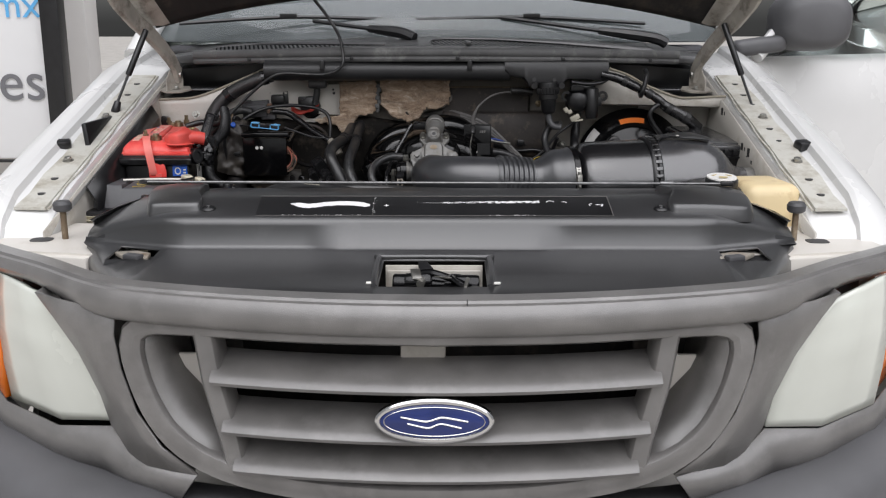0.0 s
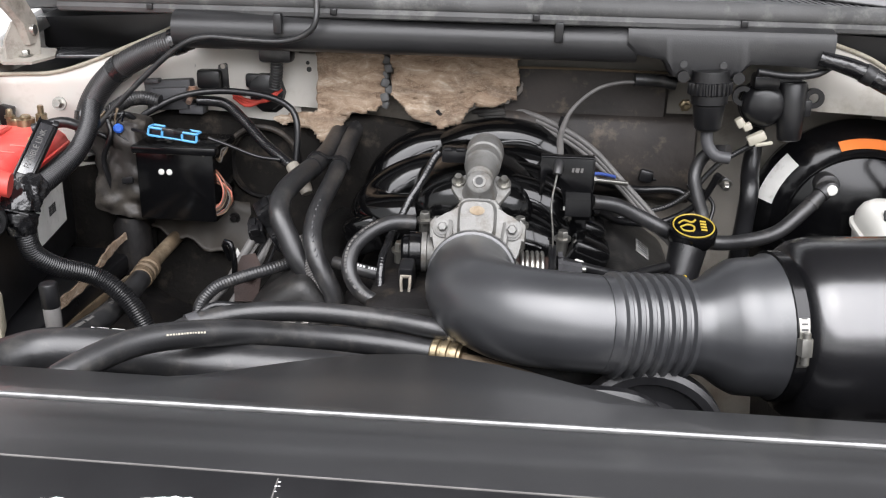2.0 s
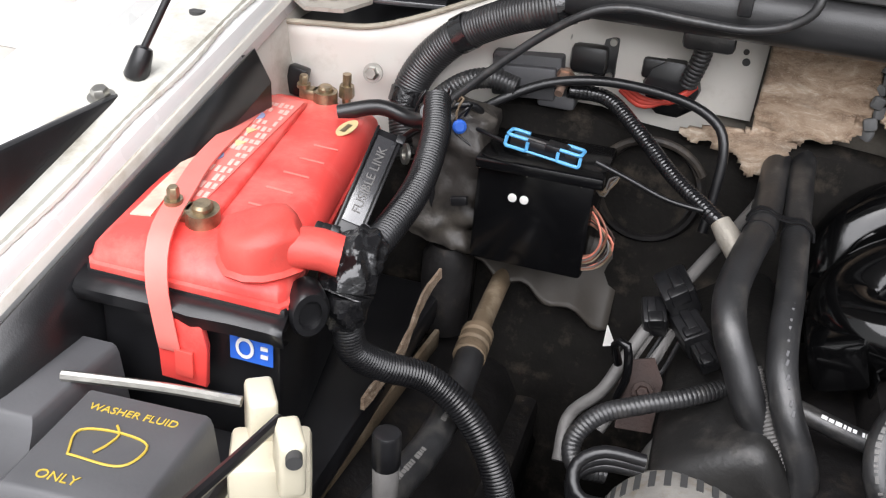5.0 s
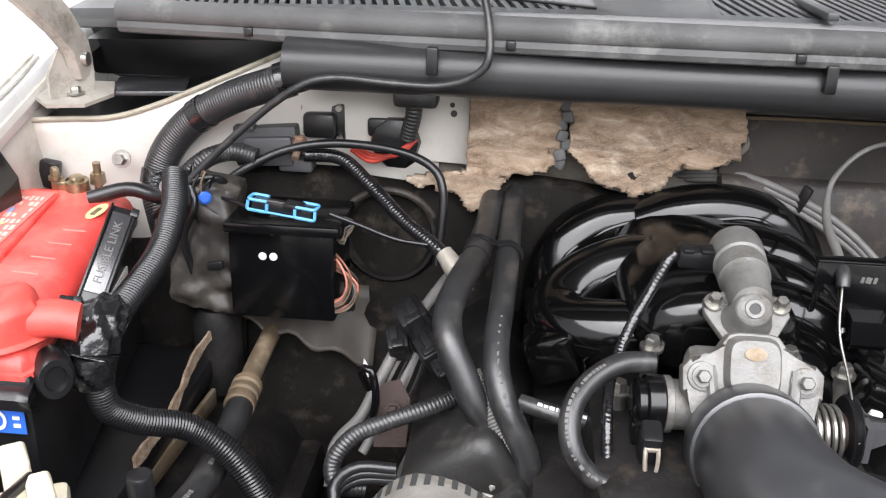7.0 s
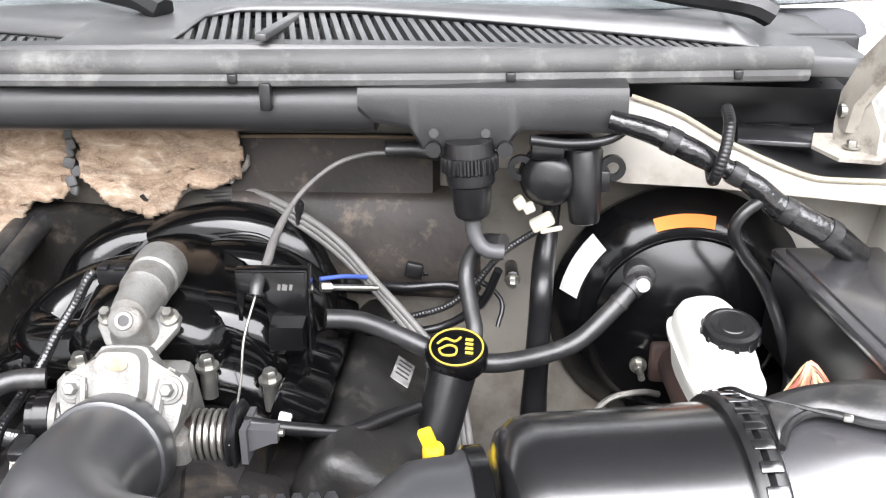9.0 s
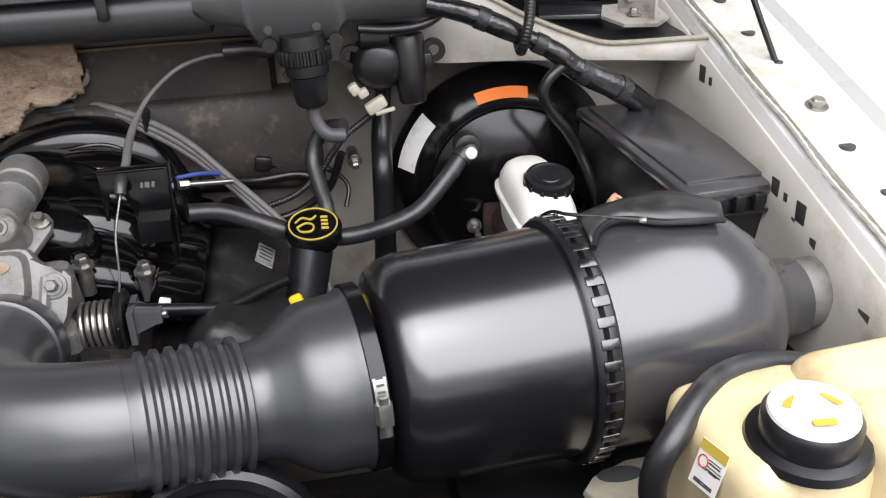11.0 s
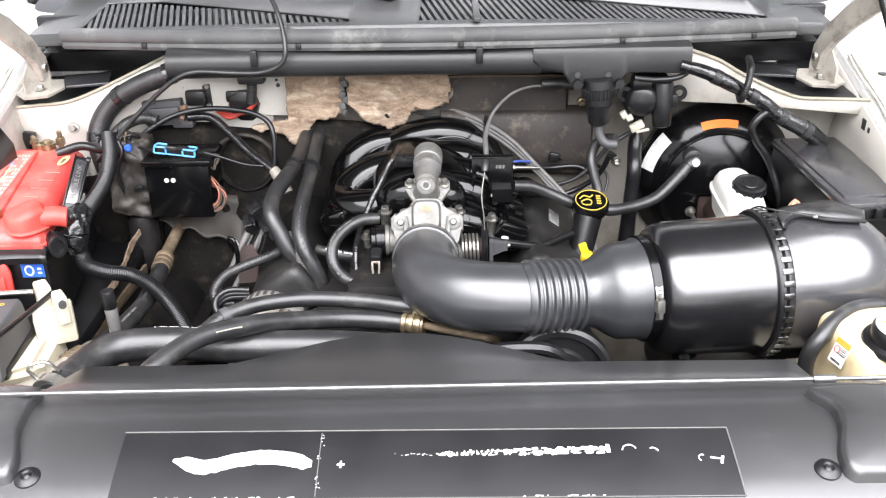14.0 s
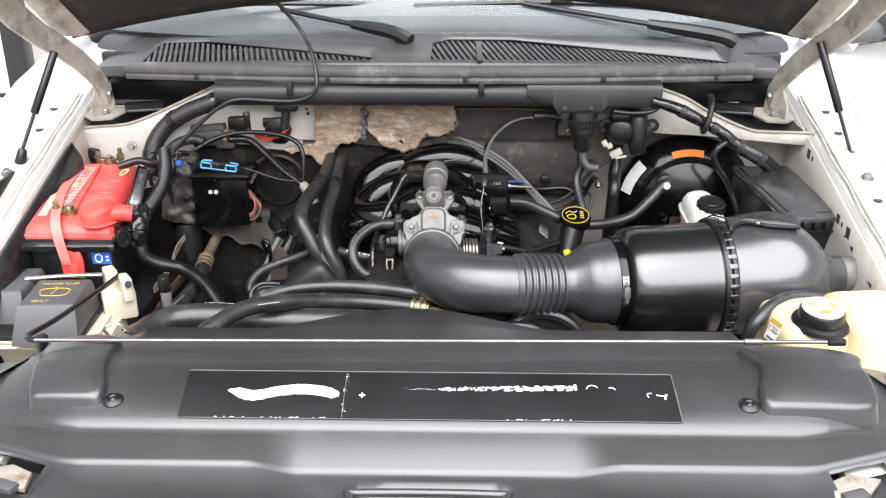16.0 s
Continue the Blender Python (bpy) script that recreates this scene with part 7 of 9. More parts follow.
# ---- bay fittings ----
def build_fittings():
    # engine control box
    pcm = thing("relay_box", "black plastic relay box with a light blue fuse clip on top", "relay box", (-0.455, 2.49, 1.04))
    bm = B()
    box(bm, (-0.456, 2.50, 1.095), (0.118, 0.09, 0.108), (0, 0, 0), bevel=0.005)
    box(bm, (-0.452, 2.49, 1.152), (0.126, 0.095, 0.012), bevel=0.003)
    part("case", bm, M_BOOST, pcm)
    # pale line stands in for the reflection along the worn lid edge
    bm = B()
    tube(bm, [(-0.516, 2.4515, 1.147), (-0.46, 2.4505, 1.1455), (-0.392, 2.4515, 1.146)], 0.0011, n=6, step=0.01)
    for x in (-0.512, -0.463, -0.41):
        box(bm, (x, 2.4505, 1.146), (0.004, 0.003, 0.004), bevel=0.0008)
    part("lid_edge_highlight", bm, M_CREAMP, pcm, "worn lid edge with its highlight painted pale")
    for x in (-0.476, -0.464):
        bm = B()
        lathe(bm, (x, 2.4545, 1.117), (0, -1, 0), [(0, 0.0045), (0.001, 0.0045), (0.0015, 0.003)], n=14)
        part("paint_dot", bm, M_LABEL, pcm, "white paint dot")
    clipm = Matrix.Translation((-0.45, 2.452, 1.175)) @ pose(0, 0, 0, 0, 5, -6)
    bm = B()
    box(bm, (0, 0, 0), (0.068, 0.0145, 0.013), bevel=0.003)
    box(bm, (0.012, 0, 0.004), (0.022, 0.017, 0.008), bevel=0.002)
    bm.transform(clipm)
    fuse = part("inline_fuse", bm, M_BLACK, pcm, "inline fuse")
    bm = B()
    box(bm, (-0.002, -0.004, 0.0066), (0.046, 0.002, 0.0012), bevel=0)
    bm.transform(clipm)
    part("edge", bm, M_GREYHOSE, fuse)
    for sx in (-1, 1):
        bm = B()
        for kind, corners in (("clip", ((0.015, -0.0082, 0.0066), (0.0345, -0.0082, 0.0066), (0.037, -0.006, 0.0066), (0.037, 0.006, 0.0066), (0.0345, 0.0082, 0.0066), (0.018, 0.0082, 0.0066))), ("clip_foot", ((0.037, -0.0075, 0.0052), (0.0375, -0.0085, -0.003), (0.036, -0.0090, -0.0048), (0.017, -0.0090, -0.0048), (0.0155, -0.0090, -0.003), (0.0155, -0.0088, 0.0045)))):
            bm = B()
            corners = [clipm @ Vector((sx * x, y, z)) for x, y, z in corners]
            tube(bm, [a.lerp(b, k) for a, b in zip(corners, corners[1:]) for k in (0.06, 0.5, 0.94)], 0.0018, n=6, step=0.001)
            part(kind, bm, M_CYAN, fuse, "light blue clip")
    bm = B()
    tube(bm, [clipm @ Vector((x, -0.0092, -0.0046)) for x in (-0.016, 0, 0.016)], 0.0013, n=6, step=0.004)
    part("clip_bar", bm, M_CYAN, fuse, "light blue bar")
    bm = B()
    box(bm, (-0.452, 2.482, 1.1588), (0.052, 0.006, 0.0015), bevel=0)
    box(bm, (-0.466, 2.474, 1.1588), (0.008, 0.010, 0.0015), bevel=0)
    part("label", bm, M_GREYHOSE, pcm, "worn silver strip")
    rng = random.Random(11)
    for i in range(14):
        bm = B()
        u = i / 13
        out = 0.012 + 0.014 * rng.random()
        tube(bm, [(-0.402, 2.470, 1.122 - 0.022 * u), (-0.396 + out * 0.5, 2.458 - 0.004 * rng.random(), 1.114 - 0.016 * u), (-0.396 + out, 2.454 - 0.006 * rng.random(), 1.096 - 0.016 * u + 0.006 * rng.random()), (-0.398 + out * 0.6, 2.454, 1.076 - 0.016 * u), (-0.408, 2.462, 1.062 - 0.014 * u)], 0.0011, n=5, step=0.006)
        part("wire", bm, (M_WIRES, M_TAN, M_BLACK, M_SALMON, M_RUST, M_GREYHOSE)[i % 6], pcm)
    for i in range(7):
        bm = B()
        tube(bm, [(-0.402, 2.475, 1.138), (-0.392 + 0.004 * rng.random(), 2.462, 1.132 + 0.008 * rng.random()), (-0.386 + 0.005 * rng.random(), 2.462, 1.143 + 0.010 * rng.random()), (-0.378 + 0.004 * rng.random(), 2.466, 1.154 + 0.006 * rng.random()), (-0.39, 2.48, 1.158)], 0.0010, n=5, step=0.005)
        part("wire", bm, (M_TAN, M_RUST, M_GREYHOSE)[i % 3], pcm)
    bm = B()
    lathe(bm, (-0.541, 2.47, 1.176), (0.3, -1, 0.2), [(0, 0.005), (0.003, 0.007), (0.011, 0.007), (0.013, 0.0045)], n=16)
    part("blue_cap", bm, M_BLUE, pcm, "small bright blue plastic cap")
    # crumpled cloth jacket on a canister
    jacket = thing("insulating_jacket", "crumpled brown-black insulating jacket on a canister", "cover", (-0.55, 2.49, 1.0))
    bm = B()
    loops = []
    for k in range(46):
        u = k / 45
        z = 1.036 + 0.158 * u
        end = min(1, u / 0.05 + 0.25, (1 - u) / 0.09 + 0.30)
        row = []
        for i in range(56):
            a = 2 * math.pi * i / 56
            c, q = math.cos(a), math.sin(a)
            sq = 1 / max(abs(c), abs(q)) ** 0.55
            fold = 0.0075 * math.sin(z * 150 + 3.0 * noise.noise(Vector((c * 1.4, q * 1.4, z * 12)))) * noise.noise(Vector((c * 1.1 + 3, q * 1.1, z * 9)))
            crease = 0.010 * noise.noise(Vector((c * 2.0, q * 2.0, z * 26))) + 0.004 * noise.noise(Vector((c * 5.0, q * 5.0, z * 70)))
            r = end + (fold + crease) / 0.04
            row.append(Vector((-0.556 + 0.008 * math.sin(u * 2.6) + 0.0385 * c * sq * r, 2.495 + 0.030 * q * sq * r, z - 0.010 * (1 - u) * c + 0.004 * noise.noise(Vector((c * 2, q * 2, 3))))))
        loops.append(row)
    rings(bm, loops)
    part("cloth", bm, M_JACKET, jacket, "", sharp=60)
    bm = B()
    lathe(bm, (-0.545, 2.49, 0.93), (0, 0, 1), [(0, 0.028), (0.09, 0.028), (0.105, 0.02)], n=24)
    part("canister", bm, M_UNDER, jacket, "dark metal canister")
    bm = B()
    lathe(bm, (-0.590, 2.458, 1.140), (-0.75, -0.6, 0.1), [(0, 0.011), (0.003, 0.011), (0.003, 0.006), (0.001, 0.006)], n=18)
    part("eyelet", bm, M_STEEL, jacket)
    bm = B()
    box(bm, (-0.531, 2.459, 1.100), (0.018, 0.006, 0.010), (0, -12, 0), bevel=0.002)
    part("toggle", bm, M_BLACK, jacket)
    # relays on firewall
    rel = thing("starter_relay", "black relay with a brass stud on the firewall", "relay", (-0.45, 2.58, 1.24))
    bm = B()
    box(bm, (-0.438, 2.588, 1.236), (0.058, 0.012, 0.046), bevel=0.004)
    box(bm, (-0.437, 2.577, 1.234), (0.038, 0.02, 0.030), bevel=0.006)
    part("body", bm, M_BLACK, rel)
    for dx, dz in ((-0.023, 0.018), (0.023, 0.018), (0.023, -0.018), (-0.023, -0.018)):
        bm = B()
        cyl(bm, (-0.438 + dx, 2.584, 1.236 + dz), (-0.438 + dx, 2.576, 1.236 + dz), 0.0038, n=12)
        part("screw", bm, M_STEEL, rel)
    bm = B()
    cyl(bm, (-0.455, 2.562, 1.222), (-0.457, 2.532, 1.205), 0.0045, n=10)
    lathe(bm, (-0.4555, 2.556, 1.2185), (-0.05, -0.86, -0.5), [(0, 0.011), (0.003, 0.011), (0.003, 0.0085), (0.010, 0.0085)], n=6)
    part("stud", bm, M_STUD, rel, "copper-plated stud and nut")
    bm = B()
    box(bm, (-0.497, 2.572, 1.210), (0.074, 0.032, 0.046), (0, -4, 0), bevel=0.003)
    box(bm, (-0.492, 2.553, 1.206), (0.056, 0.010, 0.034), (0, -4, 0), bevel=0.003)
    box(bm, (-0.520, 2.556, 1.232), (0.024, 0.014, 0.006), (0, -4, 0), bevel=0.001)
    box(bm, (-0.462, 2.565, 1.190), (0.04, 0.026, 0.016), bevel=0.004)
    solo("relay_cover", bm, M_GREYP, "dark grey plastic relay cover", "relay cover")
    bm = B()
    lathe(bm, (-0.350, 2.60, 1.216), (0, -1, 0), [(0, 0.036), (0.006, 0.036), (0.010, 0.030), (0.02, 0.028), (0.024, 0.018)], n=10)
    box(bm, (-0.368, 2.59, 1.232), (0.03, 0.016, 0.022), bevel=0.004)
    solo("grommet", bm, M_BLACK, "round black rubber grommet in the firewall", "grommet")
    bm = B()
    tube(bm, [(-0.325, 2.55, 1.30), (-0.326, 2.562, 1.26), (-0.334, 2.575, 1.225)], 0.010, n=10, ribs=0.005)
    box(bm, (-0.322, 2.55, 1.281), (0.05, 0.03, 0.026), bevel=0.006)
    solo("corrugated_sleeve", bm, M_RUBBER, "short corrugated black sleeve", "conduit")
    # insulation on firewall
    def within(poly):
        def test(x, z):
            c = False
            for (xa, za), (xb, zb) in zip(poly, poly[1:] + poly[:1]):
                if (za > z) != (zb > z) and x < (xb - xa) * (z - za) / (zb - za) + xa:
                    c = not c
            return c
        return test

    left_piece = within([(-0.263, 1.285), (-0.164, 1.287), (-0.160, 1.215), (-0.173, 1.199), (-0.213, 1.193), (-0.228, 1.172), (-0.240, 1.150), (-0.258, 1.147), (-0.276, 1.170), (-0.318, 1.172), (-0.336, 1.180), (-0.30, 1.188), (-0.264, 1.194)])
    right_piece = within([(-0.152, 1.288), (0.040, 1.288), (0.037, 1.228), (0.022, 1.220), (0.004, 1.212), (-0.022, 1.214), (-0.034, 1.204), (-0.050, 1.184), (-0.071, 1.179), (-0.105, 1.182), (-0.132, 1.202), (-0.151, 1.225)])

    def mat_sheet(x0, x1, z0, z1, test, step, y, thick, rough, name, mat, parent):
        bm = B()
        nx, nz = int((x1 - x0) / step), int((z1 - z0) / step)
        vs = {}
        for i in range(nx):
            for j in range(nz):
                cx_, cz_ = x0 + (i + 0.5) * step, z0 + (j + 0.5) * step
                if not test(cx_ + 0.003 * noise.noise(Vector((cx_ * 60, 0, cz_ * 60))), cz_ + 0.003 * noise.noise(Vector((cx_ * 60, 5, cz_ * 60)))):
                    continue
                for a, b in ((i, j), (i + 1, j), (i + 1, j + 1), (i, j + 1)):
                    if (a, b) not in vs:
                        x_, z_ = x0 + a * step, z0 + b * step
                        lift = thick * (0.55 + rough * noise.noise(Vector((x_ * 24, 2, z_ * 38))) + rough * 0.8 * abs(noise.noise(Vector((x_ * 75, 3, z_ * 90)))) + rough * 0.35 * noise.noise(Vector((x_ * 210, 3, z_ * 210))))
                        vs[a, b] = bm.verts.new((x_, y - lift, z_))
                bm.faces.new((vs[i, j], vs[i + 1, j], vs[i + 1, j + 1], vs[i, j + 1]))
        return solid(part(name, bm, mat, parent, sharp=80), 0.010, -1.0)

    ins = thing("firewall_insulation", "torn tan fibrous heat insulation on the firewall", "insulation", (-0.12, 2.58, 1.2))
    mat_sheet(-0.36, -0.14, 1.14, 1.29, left_piece, 0.003, 2.572, 0.009, 0.34, "panel_piece", M_FOIL, ins)
    mat_sheet(-0.17, 0.05, 1.15, 1.29, right_piece, 0.003, 2.571, 0.010, 0.36, "panel_piece", M_FOIL, ins)
    bm = B()
    for k in range(7):
        a = Vector((-0.158 + 0.004 * math.sin(k * 2), 2.556 + 0.003 * math.cos(k * 3), 1.275 - 0.011 * k))
        box(bm, a, (0.013, 0.006, 0.013), (8 * math.sin(k), 20 * math.cos(k * 2), 30 * math.sin(k * 5)), bevel=0.003)
    part("torn_seam", bm, M_SEAL, ins, "grey torn seam")
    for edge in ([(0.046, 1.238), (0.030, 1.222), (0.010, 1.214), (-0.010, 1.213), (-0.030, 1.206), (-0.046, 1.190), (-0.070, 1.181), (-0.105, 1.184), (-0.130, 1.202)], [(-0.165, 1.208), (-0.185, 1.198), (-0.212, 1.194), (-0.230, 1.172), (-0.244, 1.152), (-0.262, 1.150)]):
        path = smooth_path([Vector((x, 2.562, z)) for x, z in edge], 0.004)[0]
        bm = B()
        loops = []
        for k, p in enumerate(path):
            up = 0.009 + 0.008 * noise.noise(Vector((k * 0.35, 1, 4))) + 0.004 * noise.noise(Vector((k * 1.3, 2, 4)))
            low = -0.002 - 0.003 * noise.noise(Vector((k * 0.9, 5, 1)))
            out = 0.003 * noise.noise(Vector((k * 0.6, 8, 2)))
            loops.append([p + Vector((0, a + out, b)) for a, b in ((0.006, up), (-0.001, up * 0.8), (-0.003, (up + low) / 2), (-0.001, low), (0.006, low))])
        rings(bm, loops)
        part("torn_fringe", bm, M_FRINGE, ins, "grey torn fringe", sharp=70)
    bm = B()
    prism(bm, [(-0.0745 + 0.008 * math.cos(a) * (1 + 0.2 * math.sin(3 * a)), 1.200 + 0.005 * math.sin(a)) for a in (2 * math.pi * k / 16 for k in range(16))], Matrix.Translation((0, 2.556, 0)) @ pose(0, 0, 0, 90), 0.001)
    part("hole", bm, M_UNDER, ins, "dark torn hole")
    snd = thing("sound_insulation", "sooty dark brown sound insulation panel on the firewall", "insulation", (0.17, 2.58, 1.2))
    bm = B()
    rings(bm, [[Vector((x, y + 0.003 * noise.noise(Vector((x * 30, 1, z * 30))), z)) for x, y in ((0.02, 2.590), (0.02, 2.572), (0.10, 2.568), (0.18, 2.566), (0.255, 2.566), (0.262, 2.588))] for z in (1.20, 1.225, 1.25, 1.262, 1.268)])
    part("upper_panel", bm, M_SOOT, snd, "", sharp=50)
    bm = B()
    rings(bm, [[Vector((x, y - s + 0.003 * noise.noise(Vector((x * 30, 4, z * 30))), z - 0.10 * max(0, x - 0.20) * (z < 1.19))) for x, y in ((0.02, 2.595), (0.022, 2.564), (0.10, 2.560), (0.18, 2.556), (0.27, 2.556), (0.302, 2.560), (0.31, 2.59))] for z, s in ((1.085, 0.0), (1.095, 0.012), (1.13, 0.018), (1.17, 0.012), (1.196, 0.006), (1.204, -0.004))])
    part("lower_panel", bm, M_SOOT, snd, "", sharp=50)
    bm = B()
    tube(bm, [(0.03, 2.566, 1.270), (0.12, 2.564, 1.271), (0.255, 2.562, 1.270)], 0.002, n=6, step=0.02)
    part("edge_strip", bm, M_TAN, snd, "pale frayed edge")
    bm = B()
    tube(bm, [(0.265, 2.552, 1.18), (0.275, 2.548, 1.16), (0.29, 2.548, 1.145), (0.304, 2.55, 1.125)], 0.004, n=6, step=0.006)
    part("torn_edge", bm, M_FOIL, snd, "tan torn edge")
    plate = thing("clean_plate", "clean off-white plate on the firewall", "plate", (-0.31, 2.59, 1.22))
    bm = B()
    prism(bm, [(-0.40, 1.197), (-0.266, 1.192), (-0.264, 1.276), (-0.40, 1.276)], Matrix.Translation((0, 2.5935, 0)) @ pose(0, 0, 0, 90), 0.004, bevel=0.001)
    part("sheet", bm, M_CREAM, plate)
    for x, z, r in ((-0.285, 1.262, 0.003), (-0.283, 1.252, 0.004)):
        bm = B()
        cyl(bm, (x, 2.591, z), (x, 2.5885, z), r, n=12)
        part("hole", bm, M_INK, plate)
    # connector tower
    con = thing("harness_connector", "large black round harness connector at the firewall", "connector", (0.30, 2.46, 1.22))
    bm = B()
    lathe(bm, (0.298, 2.468, 1.29), (0.05, -0.02, -1), [(0, 0.024), (0.012, 0.026), (0.044, 0.0245), (0.046, 0.0215), (0.076, 0.0185), (0.079, 0.017), (0.082, 0.013)], n=28)
    part("shell", bm, M_BLACK, con)
    cax = Vector((0.05, -0.02, -1)).normalized()
    cx1, cy1, _ = frame_of(cax)
    bm = B()
    loops = []
    for s_, r_ in ((0.014, 0.026), (0.015, 0.0285), (0.030, 0.0285), (0.032, 0.026)):
        loops.append([Vector((0.298, 2.468, 1.29)) + cax * s_ + (cx1 * math.cos(a) + cy1 * math.sin(a)) * (r_ + 0.0012 * (1 if k % 4 < 2 else -1)) for k, a in ((k, 2 * math.pi * k / 96) for k in range(96))])
    rings(bm, loops)
    part("collar", bm, M_BLACK, con, "knurled locking collar")
    for x in (0.262, 0.335):
        bm = B()
        cyl(bm, (x, 2.475, 1.281), (x, 2.462, 1.281), 0.008, n=12)
        part("screw", bm, M_BLACK, con)
    bm = B()
    tube(bm, [(0.302, 2.468, 1.21), (0.304, 2.465, 1.19), (0.315, 2.46, 1.175), (0.335, 2.46, 1.172)], 0.0085, n=10)
    part("boot", bm, M_GREYP, con, "grey rubber boot")
    # wiper motor
    wm = thing("wiper_motor", "black wiper motor on the firewall", "motor", (0.42, 2.52, 1.22))
    bm = B()
    cyl(bm, (0.418, 2.512, 1.272), (0.422, 2.502, 1.190), 0.0215, 0.0165, n=20, round_=0.005)
    box(bm, (0.40, 2.525, 1.255), (0.064, 0.04, 0.05), bevel=0.006)
    box(bm, (0.38, 2.505, 1.272), (0.035, 0.03, 0.018), bevel=0.004)
    box(bm, (0.437, 2.515, 1.236), (0.022, 0.022, 0.024), bevel=0.003)
    part("body", bm, M_BLACK, wm)
    bm = B()
    lathe(bm, (0.386, 2.530, 1.238), (-0.15, -1, 0.05), [(0, 0.034), (0.010, 0.034), (0.014, 0.031), (0.017, 0.0325), (0.022, 0.0315), (0.025, 0.028), (0.028, 0.029), (0.033, 0.026), (0.037, 0.018), (0.038, 0.0)], n=32)
    part("rubber_boot", bm, M_BLACK, wm, "folded rubber boot")
    for x in (0.353, 0.450):
        bm = B()
        lathe(bm, (x, 2.515, 1.250), (0, -1, 0), [(0, 0.014), (0.008, 0.014), (0.008, 0.007), (0.002, 0.007)], n=16, caps=False)
        part("mount_ear", bm, M_BLACK, wm)
    bm = B()
    box(bm, (0.376, 2.495, 1.194), (0.026, 0.014, 0.014), (0, -28, 0), bevel=0.003)
    box(bm, (0.362, 2.498, 1.209), (0.012, 0.012, 0.010), (0, -28, 0), bevel=0.002)
    box(bm, (0.352, 2.50, 1.214), (0.012, 0.014, 0.014), (0, -32, 0), bevel=0.003)
    box(bm, (0.386, 2.49, 1.187), (0.024, 0.006, 0.005), (0, -12, 0), bevel=0.002)
    part("connector", bm, M_CREAMP, wm, "cream plastic connector")
    # fuse box right
    fb = thing("fuse_box", "black plastic fuse box with a flat grey lid", "fuse box", (0.70, 2.36, 1.05))
    bm = B()
    q = Matrix.Translation((0.692, 2.365, 1.10)) @ pose(0, 0, 0, 4, 2, 8)
    bm2 = B()
    box(bm2, (0, 0, 0), (0.115, 0.255, 0.10), bevel=0.005)
    bm2.transform(q)
    part("body", bm2, M_BLACK, fb)
    bm.free()
    bm = B()
    box(bm, (0.0, 0, 0.055), (0.122, 0.262, 0.014), bevel=0.005)
    box(bm, (0, 0.005, 0.063), (0.10, 0.23, 0.004), bevel=0.0015)
    bm.transform(q)
    part("lid", bm, M_CANG, fb, "flat satin dark grey lid")
    bm = B()
    for k in range(5):
        box(bm, (-0.045 + 0.022 * k, -0.132, 0.045), (0.012, 0.008, 0.018), bevel=0.002)
    box(bm, (0, -0.133, 0.034), (0.11, 0.004, 0.004), bevel=0.001)
    bm.transform(q)
    part("latch", bm, M_BLACK, fb)
    wires = thing("wire_bundle", "frayed bundle of salmon and straw coloured wires beside the fuse box", "wiring", (0.60, 2.30, 1.07))
    rng = random.Random(8)
    for k in range(16):
        bm = B()
        u = k / 15
        tube(bm, [(0.578 + 0.034 * u, 2.315 - 0.02 * u, 1.062), (0.584 + 0.030 * u, 2.31 - 0.02 * u, 1.088 + 0.004 * rng.random()), (0.593 + 0.022 * u, 2.305 - 0.015 * rng.random(), 1.112 + 0.003 * rng.random()), (0.604 + 0.004 * u, 2.30, 1.131 - 0.010 * u), (0.618 + 0.003 * u, 2.30, 1.118 - 0.012 * u), (0.629 + 0.003 * rng.random(), 2.30, 1.097 - 0.008 * u)], 0.0015, n=5, step=0.007)
        part("wire", bm, (M_SALMON, M_STRAW, M_SALMON, M_STRAW, M_GREYHOSE)[k % 5] if k < 15 else M_STRAW, wires)
    # coolant tank
    tank = thing("coolant_tank", "yellowed plastic coolant tank with a white topped cap", "coolant tank", (0.66, 1.92, 1.0))
    bm = B()
    box(bm, (0.604, 1.94, 1.04), (0.122, 0.13, 0.13), (0, 0, 6), bevel=0.022, segs=4)
    box(bm, (0.70, 1.93, 1.045), (0.12, 0.15, 0.15), (0, 0, 6), bevel=0.025, segs=4)
    part("tank", bm, M_AMBERTANK, tank)
    bm = B()
    lathe(bm, (0.608, 1.905, 1.095), (0, -0.1, 1), [(0, 0.038), (0.006, 0.044), (0.012, 0.042), (0.014, 0.034), (0.03, 0.034), (0.034, 0.031)], n=36)
    cap = part("cap", bm, M_BLACK, tank, "black screw cap")
    bm = B()
    lathe(bm, (0.608, 1.902, 1.1285), (0, -0.1, 1), [(0, 0.031), (0.003, 0.030), (0.0035, 0.0)], n=32)
    top = part("cap_label", bm, M_LABEL, cap, "white and yellow label disc")
    bm = B()
    for i in range(3):
        a = i * 2.1 + 0.4
        prism(bm, [(-0.008, -0.003), (0.008, -0.003), (0.008, 0.003), (-0.008, 0.003)], Matrix.Translation((0.608 + 0.017 * math.cos(a), 1.9015 + 0.017 * math.sin(a), 1.1325)) @ pose(0, 0, 0, 6, 0, math.degrees(a) + 90), 0.0006)
    part("mark", bm, M_PRINT, top)
    lm = face_on((-0.90, -0.28, 0.34), (0.5425, 1.913, 1.084))
    bm = B()
    prism(bm, [(-0.013, -0.017), (0.013, -0.017), (0.013, 0.017), (-0.013, 0.017)], lm, 0.001)
    lab = part("warning_label", bm, M_LABEL, tank, "yellow and white warning label")
    bm = B()
    prism(bm, [(-0.013, 0.009), (0.013, 0.009), (0.013, 0.017), (-0.013, 0.017)], lm @ Matrix.Translation((0, 0, 0.001)), 0.0004)
